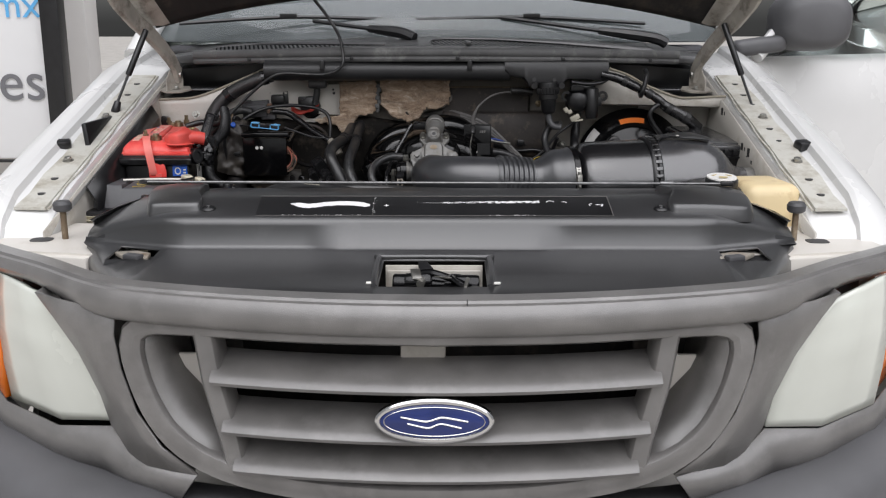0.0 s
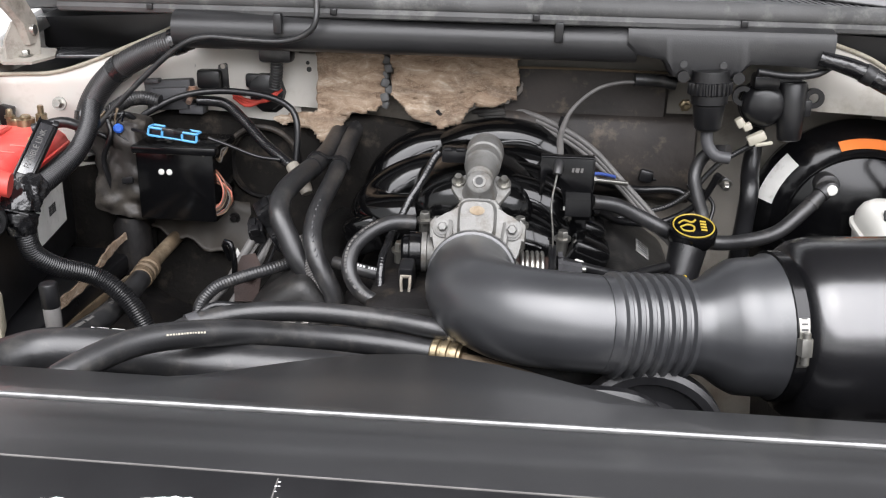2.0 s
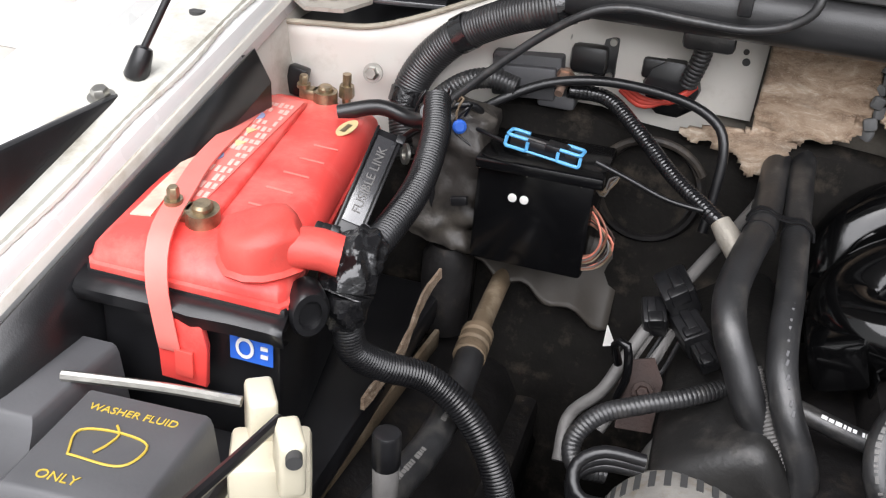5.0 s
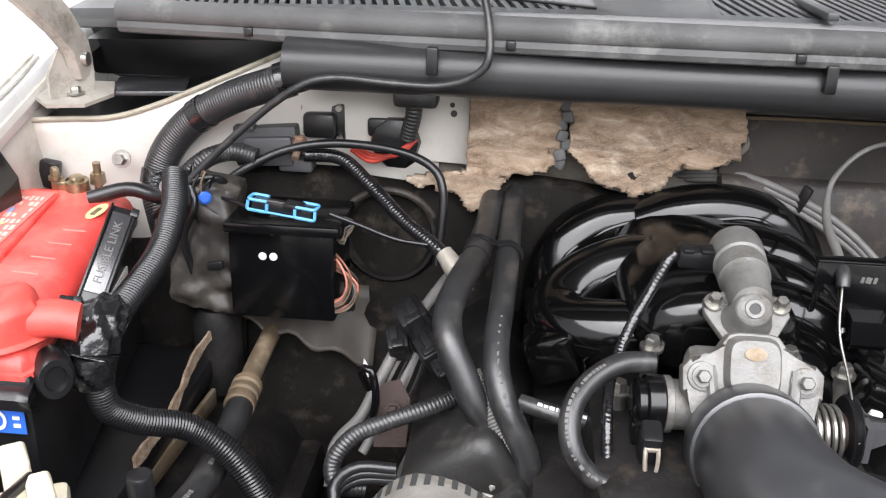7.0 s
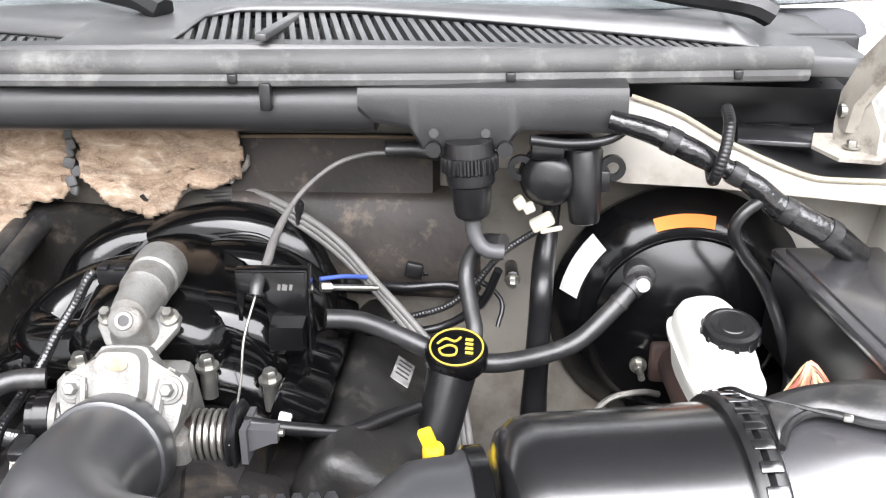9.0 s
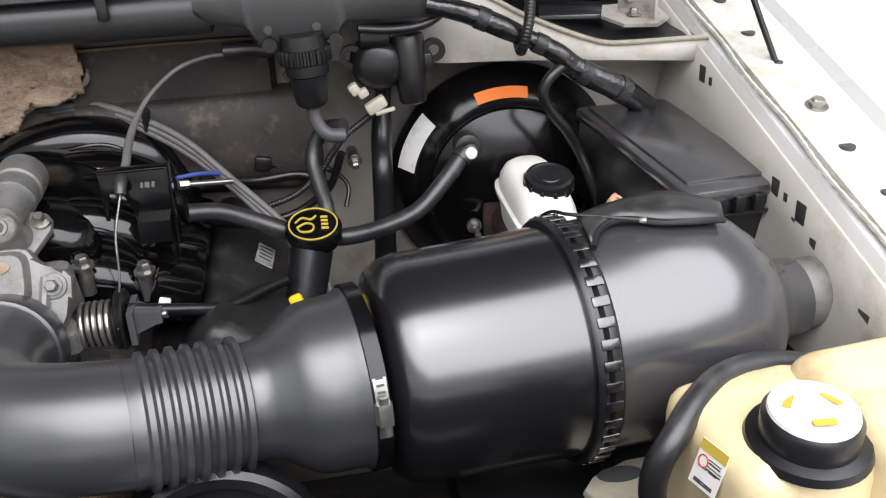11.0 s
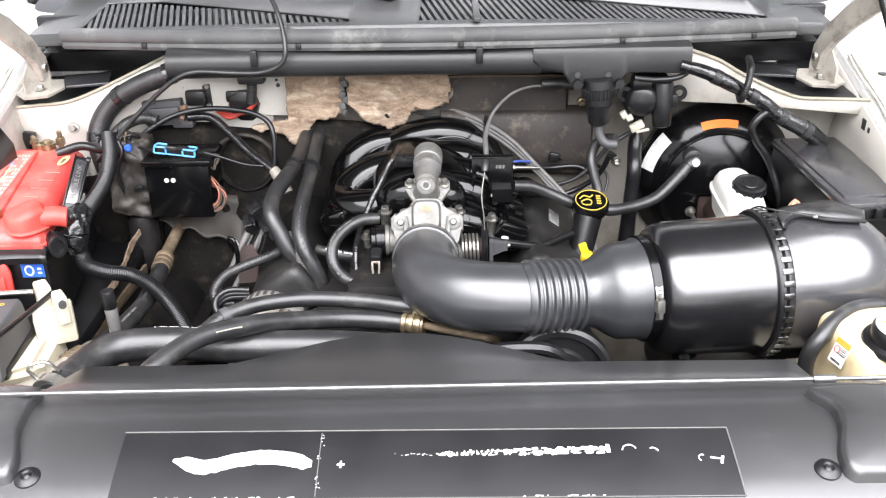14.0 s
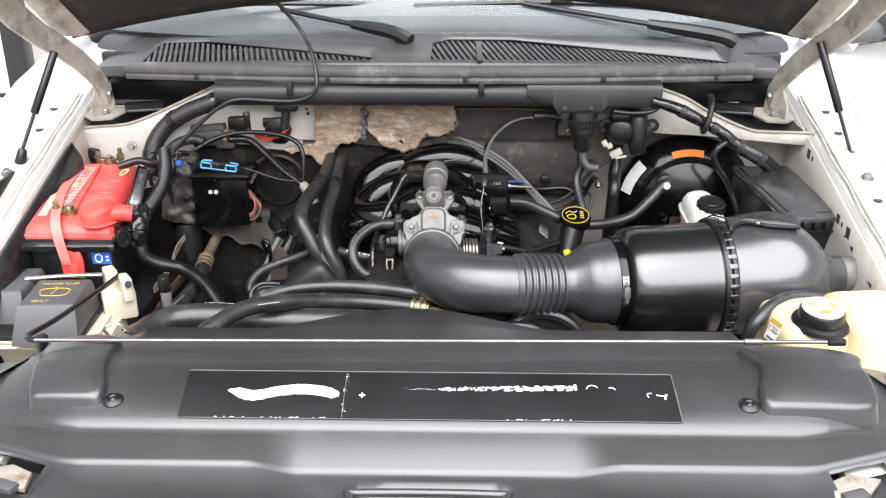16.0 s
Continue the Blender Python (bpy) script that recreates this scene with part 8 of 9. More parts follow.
    part("yellow_band", bm, M_PRINT, lab)
    bm = B()
    tube(bm, [lm @ Vector((-0.006 + 0.0045 * math.cos(a), 0.002 + 0.0045 * math.sin(a), 0.0012)) for a in (2 * math.pi * k / 18 for k in range(19))], 0.0006, n=5, step=0.002)
    part("red_ring", bm, M_REDWIRE, lab)
    bm = B()
    for x, y, w, h in ((0.004, 0.004, 0.006, 0.0012), (0.005, -0.001, 0.007, 0.0012), (-0.005, -0.008, 0.004, 0.005), (0.005, -0.008, 0.004, 0.005), (0.0, -0.0135, 0.009, 0.001)):
        prism(bm, [(x - w, y - h), (x + w, y - h), (x + w, y - h + 0.0012), (x - w, y - h + 0.0012)], lm @ Matrix.Translation((0, 0, 0.001)), 0.0003)
        prism(bm, [(x - w, y + h), (x + w, y + h), (x + w, y + h + 0.0008), (x - w, y + h + 0.0008)], lm @ Matrix.Translation((0, 0, 0.001)), 0.0003)
    part("print_mark", bm, M_INK, lab)
    bm = B()
    tube(bm, [(0.665, 2.015, 1.088), (0.625, 2.008, 1.098), (0.585, 1.992, 1.102), (0.552, 1.965, 1.100), (0.530, 1.945, 1.090), (0.517, 1.94, 1.073), (0.513, 1.94, 1.044), (0.521, 1.937, 1.015), (0.54, 1.92, 0.985), (0.56, 1.91, 0.96)], 0.0105, n=14)
    solo("coolant_hose", bm, M_RUBBER, "black hose looping round the coolant tank", "hose")
    bm = B()
    prism(bm, [(0.488, 2.025), (0.500, 2.040), (0.535, 2.056), (0.585, 2.060), (0.60, 2.0), (0.56, 1.93), (0.515, 1.935), (0.508, 1.962), (0.497, 1.995)], Matrix.Translation((0, 0, 0.972)), 0.012, bevel=0.005)
    tray_ = solo("tank_bracket", bm, M_SEALER, "dusty beige sheet metal bracket under the coolant tank", "bracket")
    bm = B()
    prism(bm, [(0.524 + 0.020 * math.cos(a), 2.036 + 0.010 * math.sin(a)) for a in (2 * math.pi * k / 20 for k in range(20))], Matrix.Translation((0, 0, 0.9842)), 0.0008)
    part("hole", bm, M_INK, tray_)
    bm = B()
    lathe(bm, (0.565, 1.845, 1.04), (0, 0.1, 1), [(0, 0.024), (0.02, 0.026), (0.022, 0.032), (0.03, 0.032), (0.034, 0.02), (0.03, 0.012)], n=28)
    solo("rubber_mount", bm, M_GREYP, "dark rubber mount at the cover corner", "mount")
    # washer bottle
    wb = thing("washer_bottle", "milky washer bottle with a dark lidded top", "washer bottle", (-0.65, 1.98, 0.95))
    bm = B()
    rings(bm, [[Vector((x, y, z)) for x, y in pts] for z, pts in ((0.93, ((-0.76, 1.985), (-0.61, 1.985), (-0.54, 2.005), (-0.55, 2.08), (-0.76, 2.10))), (0.985, ((-0.77, 1.975), (-0.60, 1.975), (-0.532, 1.995), (-0.54, 2.09), (-0.77, 2.11))), (1.036, ((-0.77, 1.925), (-0.60, 1.925), (-0.535, 1.97), (-0.545, 2.09), (-0.77, 2.11))))])
    bmesh.ops.bevel(bm, geom=bm.edges[:], offset=0.012, segments=3, affect="EDGES")
    part("bottle", bm, M_NATURAL, wb, "milky plastic bottle")
    bm = B()
    box(bm, (-0.67, 2.025, 1.036), (0.20, 0.16, 0.02), (0, 0, 2), bevel=0.006)
    part("lid", bm, M_BLACK, wb, "black lid")
    bm = B()
    rings(bm, [[pose(-0.626, 2.008, 0, 0, 0, 4) @ Vector((x, y, z)) for x, y in ((-hw, -hf), (hw, -hf), (hw, 0.049), (-hw, 0.049))] for z, hw, hf in ((1.036, 0.053, 0.078), (1.042, 0.053, 0.077), (1.088, 0.047, 0.052), (1.093, 0.045, 0.048), (1.095, 0.042, 0.044))])
    lid = part("raised_lid", bm, M_GREYP, wb, "mid grey raised lid with yellow print")
    bm = B()
    rings(bm, [[pose(-0.735, 2.060, 0, 0, 0, 2) @ Vector((x, y, z)) for x, y in ((-hw, -hf), (hw, -hf), (hw, 0.05), (-hw, 0.05))] for z, hw, hf in ((1.036, 0.052, 0.080), (1.042, 0.052, 0.079), (1.085, 0.046, 0.050), (1.090, 0.044, 0.046), (1.092, 0.041, 0.042))])
    part("rear_lid", bm, M_GREYP, wb, "mid grey rear lid")
    q = Matrix.Translation((-0.628, 2.008, 1.0953)) @ pose(0, 0, 0, 0, 0, 4)
    write(lid, "WASHER FLUID", q @ Matrix.Translation((0.0, 0.033, 0)), 0.0092, M_PRINT)
    write(lid, "ONLY", q @ Matrix.Translation((-0.012, -0.034, 0)), 0.0105, M_PRINT)
    bm = B()
    for pts in ([(-0.018, -0.014), (-0.024, 0.008), (0, 0.014), (0.024, 0.008), (0.018, -0.014), (-0.018, -0.014)], [(0, 0.0), (0.002, 0.012), (-0.004, 0.02)], [(0, 0.0), (-0.004, -0.008)]):
        tube(bm, [q @ Vector((x, y, 0.0005)) for x, y in pts], 0.0009, n=5, step=0.004)
    part("symbol", bm, M_PRINT, lid)
    bm = B()
    box(bm, (-0.548, 2.075, 1.045), (0.056, 0.05, 0.05), (0, 0, 25), bevel=0.005)
    part("rod_clip", bm, M_NATURAL, wb, "cream plastic rod clip")
    for x, y, w in ((-0.564, 2.092, 0.020), (-0.527, 2.060, 0.018)):
        bm = B()
        box(bm, (x, y, 1.080), (w, 0.034, 0.044), (0, 0, 35), bevel=0.004, segs=3)
        part("prong", bm, M_NATURAL, wb)
    bm = B()
    cyl(bm, (-0.519, 2.050, 1.094), (-0.514, 2.040, 1.094), 0.0055, n=14)
    part("clip_hole", bm, M_INK, wb)
    bm = B()
    tube(bm, [(-0.540, 2.072, 1.098), (-0.545, 2.02, 1.102), (-0.553, 1.93, 1.112), (-0.560, 1.84, 1.125), (-0.562, 1.78, 1.138), (-0.556, 1.757, 1.1435), (-0.543, 1.752, 1.1435)], 0.0042, n=8)
    solo("bent_rod_end", bm, M_BLACK, "black bent end of the prop rod in its clip", "rod")
    stop_ = thing("corner_stop", "small black rubber stop at the cover corner", "stop", (-0.585, 1.845, 1.034))
    bm = B()
    cyl(bm, (-0.585, 1.845, 1.030), (-0.583, 1.846, 1.075), 0.006, n=12)
    part("post", bm, M_CREAM, stop_)
    bm = B()
    cyl(bm, (-0.583, 1.846, 1.070), (-0.581, 1.848, 1.100), 0.0095, n=16, round_=0.003)
    part("cap", bm, M_BLACK, stop_)
    bm = B()
    tube(bm, [(-0.70, 2.06, 1.095), (-0.63, 2.075, 1.095), (-0.575, 2.085, 1.093)], 0.004, n=8)
    solo("steel_rail", bm, M_STEEL, "short bright steel rail by the washer bottle", "rail")
    # T handle
    dip = thing("transmission_dipstick", "steel tube with a black capped dipstick", "dipstick", (-0.475, 2.11, 0.9))
    bm = B()
    cyl(bm, (-0.47, 2.105, 0.80), (-0.476, 2.108, 1.055), 0.0075, 0.009, n=14)
    part("tube", bm, M_PALEPIPE, dip)
    bm = B()
    cyl(bm, (-0.4745, 2.1075, 1.005), (-0.4755, 2.108, 1.052), 0.0088, 0.0098, n=14, round_=0.002)
    part("collar", bm, M_GREYHOSE, dip, "dusty grey collar")
    bm = B()
    cyl(bm, (-0.4755, 2.108, 1.05), (-0.4765, 2.1085, 1.081), 0.0105, n=14, round_=0.003)
    part("cap", bm, M_BLACK, dip)
    # oil filler
    oil = thing("oil_filler", "black oil filler tube and cap with yellow print", "oil filler", (0.27, 2.36, 0.98))
    d = Vector((0.10, 0.14, 1)).normalized()
    bm = B()
    cyl(bm, (0.258, 2.35, 0.96), Vector((0.284, 2.402, 1.072)), 0.019, 0.026, n=24)
    part("neck", bm, M_BLACK, oil)
    bm = B()
    n_ = Vector((0.02, -0.30, 1)).normalized()
    lathe(bm, (0.2865, 2.408, 1.069), n_, [(0, 0.030), (0.004, 0.0325), (0.018, 0.0325), (0.022, 0.030), (0.0225, 0.0)], n=36)
    cap = part("cap", bm, M_BOOST, oil)
    fm = face_on(n_, Vector((0.2865, 2.408, 1.069)) + n_ * 0.0228)
    bm = B()
    ringpts = [fm @ Vector((0.0272 * math.cos(a), 0.0272 * math.sin(a), 0)) for a in (2 * math.pi * i / 40 for i in range(41))]
    tube(bm, ringpts, 0.0011, n=5, step=0.004)
    for pts in ([(-0.02, 0.004), (-0.012, 0.012), (-0.002, 0.008), (0.004, 0.014)], [(-0.018, -0.004), (-0.008, 0.002), (0.0, -0.002), (-0.002, -0.012), (-0.014, -0.012), (-0.018, -0.004)]):
        tube(bm, [fm @ Vector((x, y, 0)) for x, y in pts], 0.0013, n=5, step=0.003)
    for k in range(4):
        prism(bm, [(-0.0018, -0.004), (0.0018, -0.004), (0.0018, 0.004), (-0.0018, 0.004)], fm @ Matrix.Translation((0.013, 0.010 - 0.0065 * k, 0)) @ pose(0, 0, 0, 0, 0, 80), 0.0008)
    part("print", bm, M_PRINT, cap, "yellow symbol and bars")
    # dipstick handle
    dp = thing("oil_dipstick", "yellow engine oil dipstick handle", "dipstick", (0.262, 2.29, 0.95))
    bm = B()
    cyl(bm, (0.262, 2.315, 0.93), (0.268, 2.298, 1.028), 0.005, n=10)
    part("tube", bm, M_BLACK, dp)
    bm = B()
    cyl(bm, (0.268, 2.298, 1.024), (0.2685, 2.294, 1.040), 0.0105, n=18, round_=0.003)
    box(bm, (0.263, 2.298, 1.046), (0.014, 0.010, 0.022), (0, -20, 0), bevel=0.003)
    part("handle", bm, M_YELLOW, dp)
    # water outlet dome beside the alternator
    bm = B()
    lathe(bm, (-0.250, 2.305, 0.90), (0.05, -0.1, 1), [(0, 0.06), (0.06, 0.058), (0.085, 0.05), (0.105, 0.034), (0.112, 0.0)], n=32)
    solo("water_outlet", bm, M_ALU, "dull grey cast metal water outlet", "engine part", sharp=60)
    # rusty bracket behind the outlet
    bm = B()
    prism(bm, [(-0.018, -0.035), (0.014, -0.035), (0.018, 0.012), (0.008, 0.032), (-0.010, 0.028), (-0.020, 0.006)], Matrix.Translation((-0.316, 2.34, 1.006)) @ pose(0, 0, 0, 62, 0, 8), 0.005)
    brk = solo("engine_bracket", bm, M_RUST, "rusty brown bracket beside the water outlet", "bracket")
    bm = B()
    bolt(bm, (-0.314, 2.332, 1.012), (0, -1, 0.5), 0.006, 0.007)
    part("bolt", bm, M_RUST, brk)
    # alternator
    alt = thing("alternator", "dusty aluminium alternator with a slotted cover", "alternator", (-0.29, 2.24, 0.88))
    ax = Vector((0.0, -1, 0.12)).normalized()
    c = Vector((-0.262, 2.27, 0.932))
    bm = B()
    lathe(bm, c, ax, [(0, 0.045), (0.01, 0.06), (0.03, 0.068), (0.11, 0.068), (0.125, 0.06), (0.14, 0.042), (0.145, 0.02)], n=40)
    part("case", bm, M_ALT, alt)
    x, y, z = frame_of(ax)
    for ring_s, rr in ((0.042, 0.0662), (0.10, 0.0662)):
        for i in range(34):
            a = 2 * math.pi * i / 34
            dd = x * math.cos(a) + y * math.sin(a)
            bm = B()
            rot = Matrix((ax, dd.cross(ax), dd)).transposed().to_euler()
            box(bm, c + ax * ring_s + dd * rr, (0.022, 0.0055, 0.005), [math.degrees(v) for v in rot], bevel=0)
            part("slot", bm, M_INK, alt)
    bm = B()
    box(bm, (-0.225, 2.27, 0.965), (0.07, 0.06, 0.03), (0, 25, 20), bevel=0.008)
    bolt(bm, (-0.212, 2.25, 0.99), (0.2, -0.4, 0.9), 0.008, 0.012)
    part("mount", bm, M_ALT, alt)


# ---- hoses and wiring ----
def hose(name, pts, r, mat, label, category="hose", ribs=0.0, n=14, depth=0.12, radii=None):
    bm = B()
    tube(bm, pts, r, n=n, ribs=ribs, depth=depth, radii=radii)
    return solo(name, bm, mat, label, category, sharp=70 if not ribs else 30)


def printed(ob, pts, r, u0, u1, facing, height=0.004, rows=1, mat=None, seed=1, pitch=0.0055):
    """Short bars of print along a hose, on the side that faces one way."""
    path, total = smooth_path(pts, 0.001)
    rng = random.Random(seed)
    k = int(len(path) * u0)
    bm = B()
    while k < int(len(path) * u1) - 3:
        run = max(1, int(pitch / 0.001 * rng.uniform(0.4, 1.0)))
        p0, p1 = path[k], path[min(k + run, len(path) - 1)]
        d = (p1 - p0).normalized()
        f = Vector(facing)
        f = (f - d * f.dot(d)).normalized()
        side = d.cross(f)
        for row in range(rows):
            v = (row - (rows - 1) / 2) * height * 1.5
            g = (f * math.sqrt(max(1e-6, 1 - (v / r) ** 2)) + side * (v / r)).normalized()
            w = d.cross(g)
            h = height * rng.uniform(0.35, 0.5)
            a, b = p0 + g * (r + 0.0002), p1 + g * (r + 0.0002)
            rings(bm, [[q - w * h, q + w * h, q + w * h + g * 0.0004, q - w * h + g * 0.0004] for q in (a, b)])
        k += run + rng.choice((1, 1, 1, 1, 4))
    return part("print_mark", bm, mat or M_PAPER, ob)


def band(ob, pts, r, u, width=0.008, mat=None, lift=0.0015):
    """A band round a hose."""
    path, total = smooth_path(pts, 0.004)
    k = min(len(path) - 2, max(1, int(len(path) * u)))
    d = (path[k + 1] - path[k - 1]).normalized()
    bm = B()
    lathe(bm, path[k] - d * width / 2, d, [(0, r * 0.98), (0, r + lift), (width, r + lift), (width, r * 0.98)], n=24, caps=False)
    return part("band", bm, mat or M_BLACK, ob)


def build_hoses():
    run = [(-0.465, 1.865, 1.058), (-0.455, 1.91, 1.062), (-0.444, 1.945, 1.063), (-0.419, 1.974, 1.064), (-0.38, 1.983, 1.064), (-0.33, 1.986, 1.062), (-0.25, 1.988, 1.055), (-0.12, 1.993, 1.05), (0.0, 2.0, 1.035), (0.08, 2.03, 1.01)]
    ob = hose("radiator_hose", run, 0.023, M_RUBBER, "thick black upper radiator hose", n=20)
    printed(ob, run, 0.023, 0.27, 0.39, (0.1, 0.6, 0.8), 0.0020, 2, M_LABEL, seed=5, pitch=0.003)
    band(ob, run, 0.023, 0.06, 0.02, M_RUBBER, 0.002)
    clamp = thing("spring_clamp", "steel spring clamp on the radiator hose", "clamp", (-0.465, 1.885, 1.06))
    bm = B()
    lathe(bm, (-0.472, 1.868, 1.06), (0.25, 0.95, 0.1), [(0, 0.0235), (0.0, 0.0255), (0.016, 0.0255), (0.016, 0.0235)], n=28)
    part("band", bm, M_STEEL, clamp)
    bm = B()
    tube(bm, [(-0.487, 1.875, 1.082), (-0.495, 1.872, 1.10), (-0.475, 1.88, 1.104), (-0.462, 1.885, 1.086)], 0.0025, n=6)
    part("tang", bm, M_STEEL, clamp)
    bm = B()
    lathe(bm, (-0.515, 1.845, 1.045), (0, -0.05, 1), [(0, 0.034), (0.015, 0.036), (0.018, 0.03), (0.012, 0.02), (0.02, 0.016), (0.02, 0.008), (0.01, 0.006)], n=30)
    solo("radiator_mount", bm, M_BLACK, "round black rubber radiator mount", "mount")
    run = [(-0.35, 1.85, 1.085), (-0.335, 1.872, 1.098), (-0.30, 1.926, 1.103), (-0.262, 1.963, 1.098), (-0.215, 2.004, 1.084), (-0.165, 2.04, 1.066), (-0.12, 2.063, 1.054), (-0.07, 2.072, 1.046), (-0.03, 2.07, 1.042)]
    ob = hose("power_steering_hose", run, 0.0135, M_RUBBER, "black pressure hose with a crimped brass end", n=16)
    printed(ob, run, 0.0135, 0.30, 0.40, (0, -0.9, 0.45), 0.0020, 1, M_CREAMP, seed=6, pitch=0.003)
    bm = B()
    prof = [(0, 0.0145)]
    for k in range(3):
        s = 0.002 + 0.011 * k
        prof += [(s, 0.0165), (s + 0.006, 0.0165), (s + 0.007, 0.0145), (s + 0.010, 0.0145)]
    lathe(bm, (-0.032, 2.071, 1.042), (1, -0.28, 0), prof, n=20)
    solo("hose_crimp", bm, M_BRASS, "ridged brass hose crimp", "fitting")
    hose("steel_pipe", [(0.0, 2.062, 1.042), (0.04, 2.052, 1.038), (0.09, 2.06, 1.02), (0.12, 2.1, 0.99)], 0.006, M_TAN, "tan coated steel pipe behind the hose crimp", "pipe")
    run = [(-0.315, 2.02, 1.055), (-0.29, 2.05, 1.066), (-0.245, 2.078, 1.07), (-0.18, 2.094, 1.07), (-0.10, 2.092, 1.068), (-0.03, 2.08, 1.065), (0.02, 2.09, 1.05)]
    ob = hose("heater_return_hose", run, 0.0115, M_RUBBER, "black rubber coolant hose", n=14)
    band(ob, run, 0.0115, 0.12, 0.012, M_GREYP, 0.0015)
    band(ob, run, 0.0115, 0.9, 0.01, M_STEEL, 0.0015)
    bm = B()
    lathe(bm, (-0.318, 2.015, 1.052), (0.5, 0.7, 0.2), [(0, 0.0125), (0, 0.0145), (0.012, 0.0145), (0.012, 0.0125)], n=18)
    solo("small_clamp", bm, M_STEEL, "small steel hose clamp", "clamp")
    # heater hoses to the firewall
    run = [(-0.226, 2.60, 1.172), (-0.232, 2.56, 1.161), (-0.236, 2.50, 1.148), (-0.242, 2.44, 1.142), (-0.254, 2.38, 1.137), (-0.262, 2.33, 1.127), (-0.258, 2.30, 1.110), (-0.245, 2.288, 1.086), (-0.231, 2.28, 1.059), (-0.211, 2.28, 1.028), (-0.195, 2.28, 0.99), (-0.19, 2.28, 0.95)]
    ob = hose("heater_hose", run, 0.0140, M_RUBBER, "black heater hose curving down from the firewall", n=16)
    band(ob, run, 0.0140, 0.36, 0.002, M_BLACK, 0.0012)
    run = [(-0.204, 2.60, 1.176), (-0.208, 2.55, 1.163), (-0.210, 2.48, 1.146), (-0.211, 2.42, 1.131), (-0.213, 2.36, 1.118), (-0.215, 2.32, 1.105), (-0.213, 2.29, 1.089), (-0.204, 2.27, 1.066), (-0.190, 2.262, 1.040), (-0.180, 2.26, 1.015), (-0.178, 2.258, 0.97)]
    ob = hose("heater_hose", run, 0.0125, M_RUBBER, "black heater hose with pale print beside its twin", n=16)
    band(ob, run, 0.0125, 0.34, 0.002, M_BLACK, 0.0012)
    bm = B()
    path, total = smooth_path(run, 0.004)
    for k in range(11):
        p = Vector(path[int(len(path) * (0.56 + 0.022 * k))])
        box(bm, p + Vector((0.002, -0.0088, 0.0088)), (0.0020, 0.0016, 0.0046 if k % 4 else 0.002), (-45, 0, -12), bevel=0.0)
    part("print", bm, M_GREYP, ob, "faint pale print")
    bm = B()
    for y in (2.445, 2.453):
        tube(bm, [(-0.256, y, 1.145), (-0.250, y, 1.156), (-0.240, y, 1.158), (-0.228, y, 1.152), (-0.218, y, 1.152), (-0.208, y, 1.153), (-0.198, y, 1.147), (-0.195, y, 1.136)], 0.0014, n=5)
    solo("hose_strap", bm, M_BLACK, "thin black straps round the heater hoses", "strap")
    hose("braided_sleeve", [(-0.235, 2.30, 1.08), (-0.215, 2.275, 1.05), (-0.195, 2.265, 1.015), (-0.185, 2.262, 0.98)], 0.009, M_GREYHOSE, "woven grey sleeve along the heater hose", "conduit", ribs=0.003)
    # loop hose at throttle
    run = [(-0.078, 2.272, 1.119), (-0.105, 2.262, 1.121), (-0.13, 2.245, 1.113), (-0.147, 2.222, 1.098), (-0.147, 2.200, 1.076), (-0.13, 2.193, 1.052), (-0.10, 2.195, 1.038), (-0.075, 2.205, 1.035), (-0.06, 2.215, 1.03)]
    ob = hose("vacuum_hose", run, 0.0095, M_RUBBER, "looped rubber vacuum hose with faint print")
    printed(ob, run, 0.0095, 0.2, 0.75, (-0.3, -0.6, 0.7), 0.0035, 1, M_GREYHOSE, seed=9)
    hose("ribbed_lead", [(-0.056, 2.353, 1.190), (-0.063, 2.349, 1.182), (-0.075, 2.34, 1.159), (-0.0895, 2.325, 1.1355), (-0.101, 2.31, 1.112), (-0.111, 2.28, 1.092), (-0.115, 2.24, 1.075), (-0.112, 2.21, 1.03)], 0.0052, M_TAPE, "thin corrugated sensor lead", "conduit", ribs=0.004, depth=0.06)
    bm = B()
    box(bm, (-0.036, 2.358, 1.187), (0.034, 0.022, 0.018), (6, 0, 0), bevel=0.003)
    box(bm, (-0.045, 2.349, 1.196), (0.010, 0.010, 0.004), (6, 0, 0), bevel=0.001)
    box(bm, (-0.028, 2.349, 1.196), (0.012, 0.010, 0.004), (6, 0, 0), bevel=0.001)
    solo("lead_plug", bm, M_BLACK, "small black sensor plug", "connector")
    run = [(-0.10, 2.30, 1.03), (-0.15, 2.30, 1.04), (-0.19, 2.31, 1.045)]
    ob = hose("short_hose", run, 0.009, M_RUBBER, "short black hose with white print")
    printed(ob, run, 0.009, 0.2, 0.8, (0, -0.5, 0.85), 0.004, 1, seed=10)
    hose("sensor_lead", [(-0.088, 2.225, 1.025), (-0.09, 2.21, 0.99), (-0.10, 2.2, 0.96)], 0.005, M_BLACK, "black lead under the throttle sensor", "wiring")
    # battery cable
    hose("battery_cable", [(-0.545, 2.40, 1.222), (-0.532, 2.355, 1.20), (-0.527, 2.30, 1.178), (-0.531, 2.235, 1.163), (-0.538, 2.195, 1.155), (-0.539, 2.180, 1.13), (-0.538, 2.183, 1.105), (-0.535, 2.192, 1.080), (-0.518, 2.212, 1.058), (-0.487, 2.237, 1.038), (-0.455, 2.24, 1.015), (-0.43, 2.235, 0.985), (-0.412, 2.23, 0.945), (-0.40, 2.23, 0.88)], 0.0128, M_BLACK, "corrugated black battery cable conduit", "cable", ribs=0.0032, depth=0.07)
    bm = B()
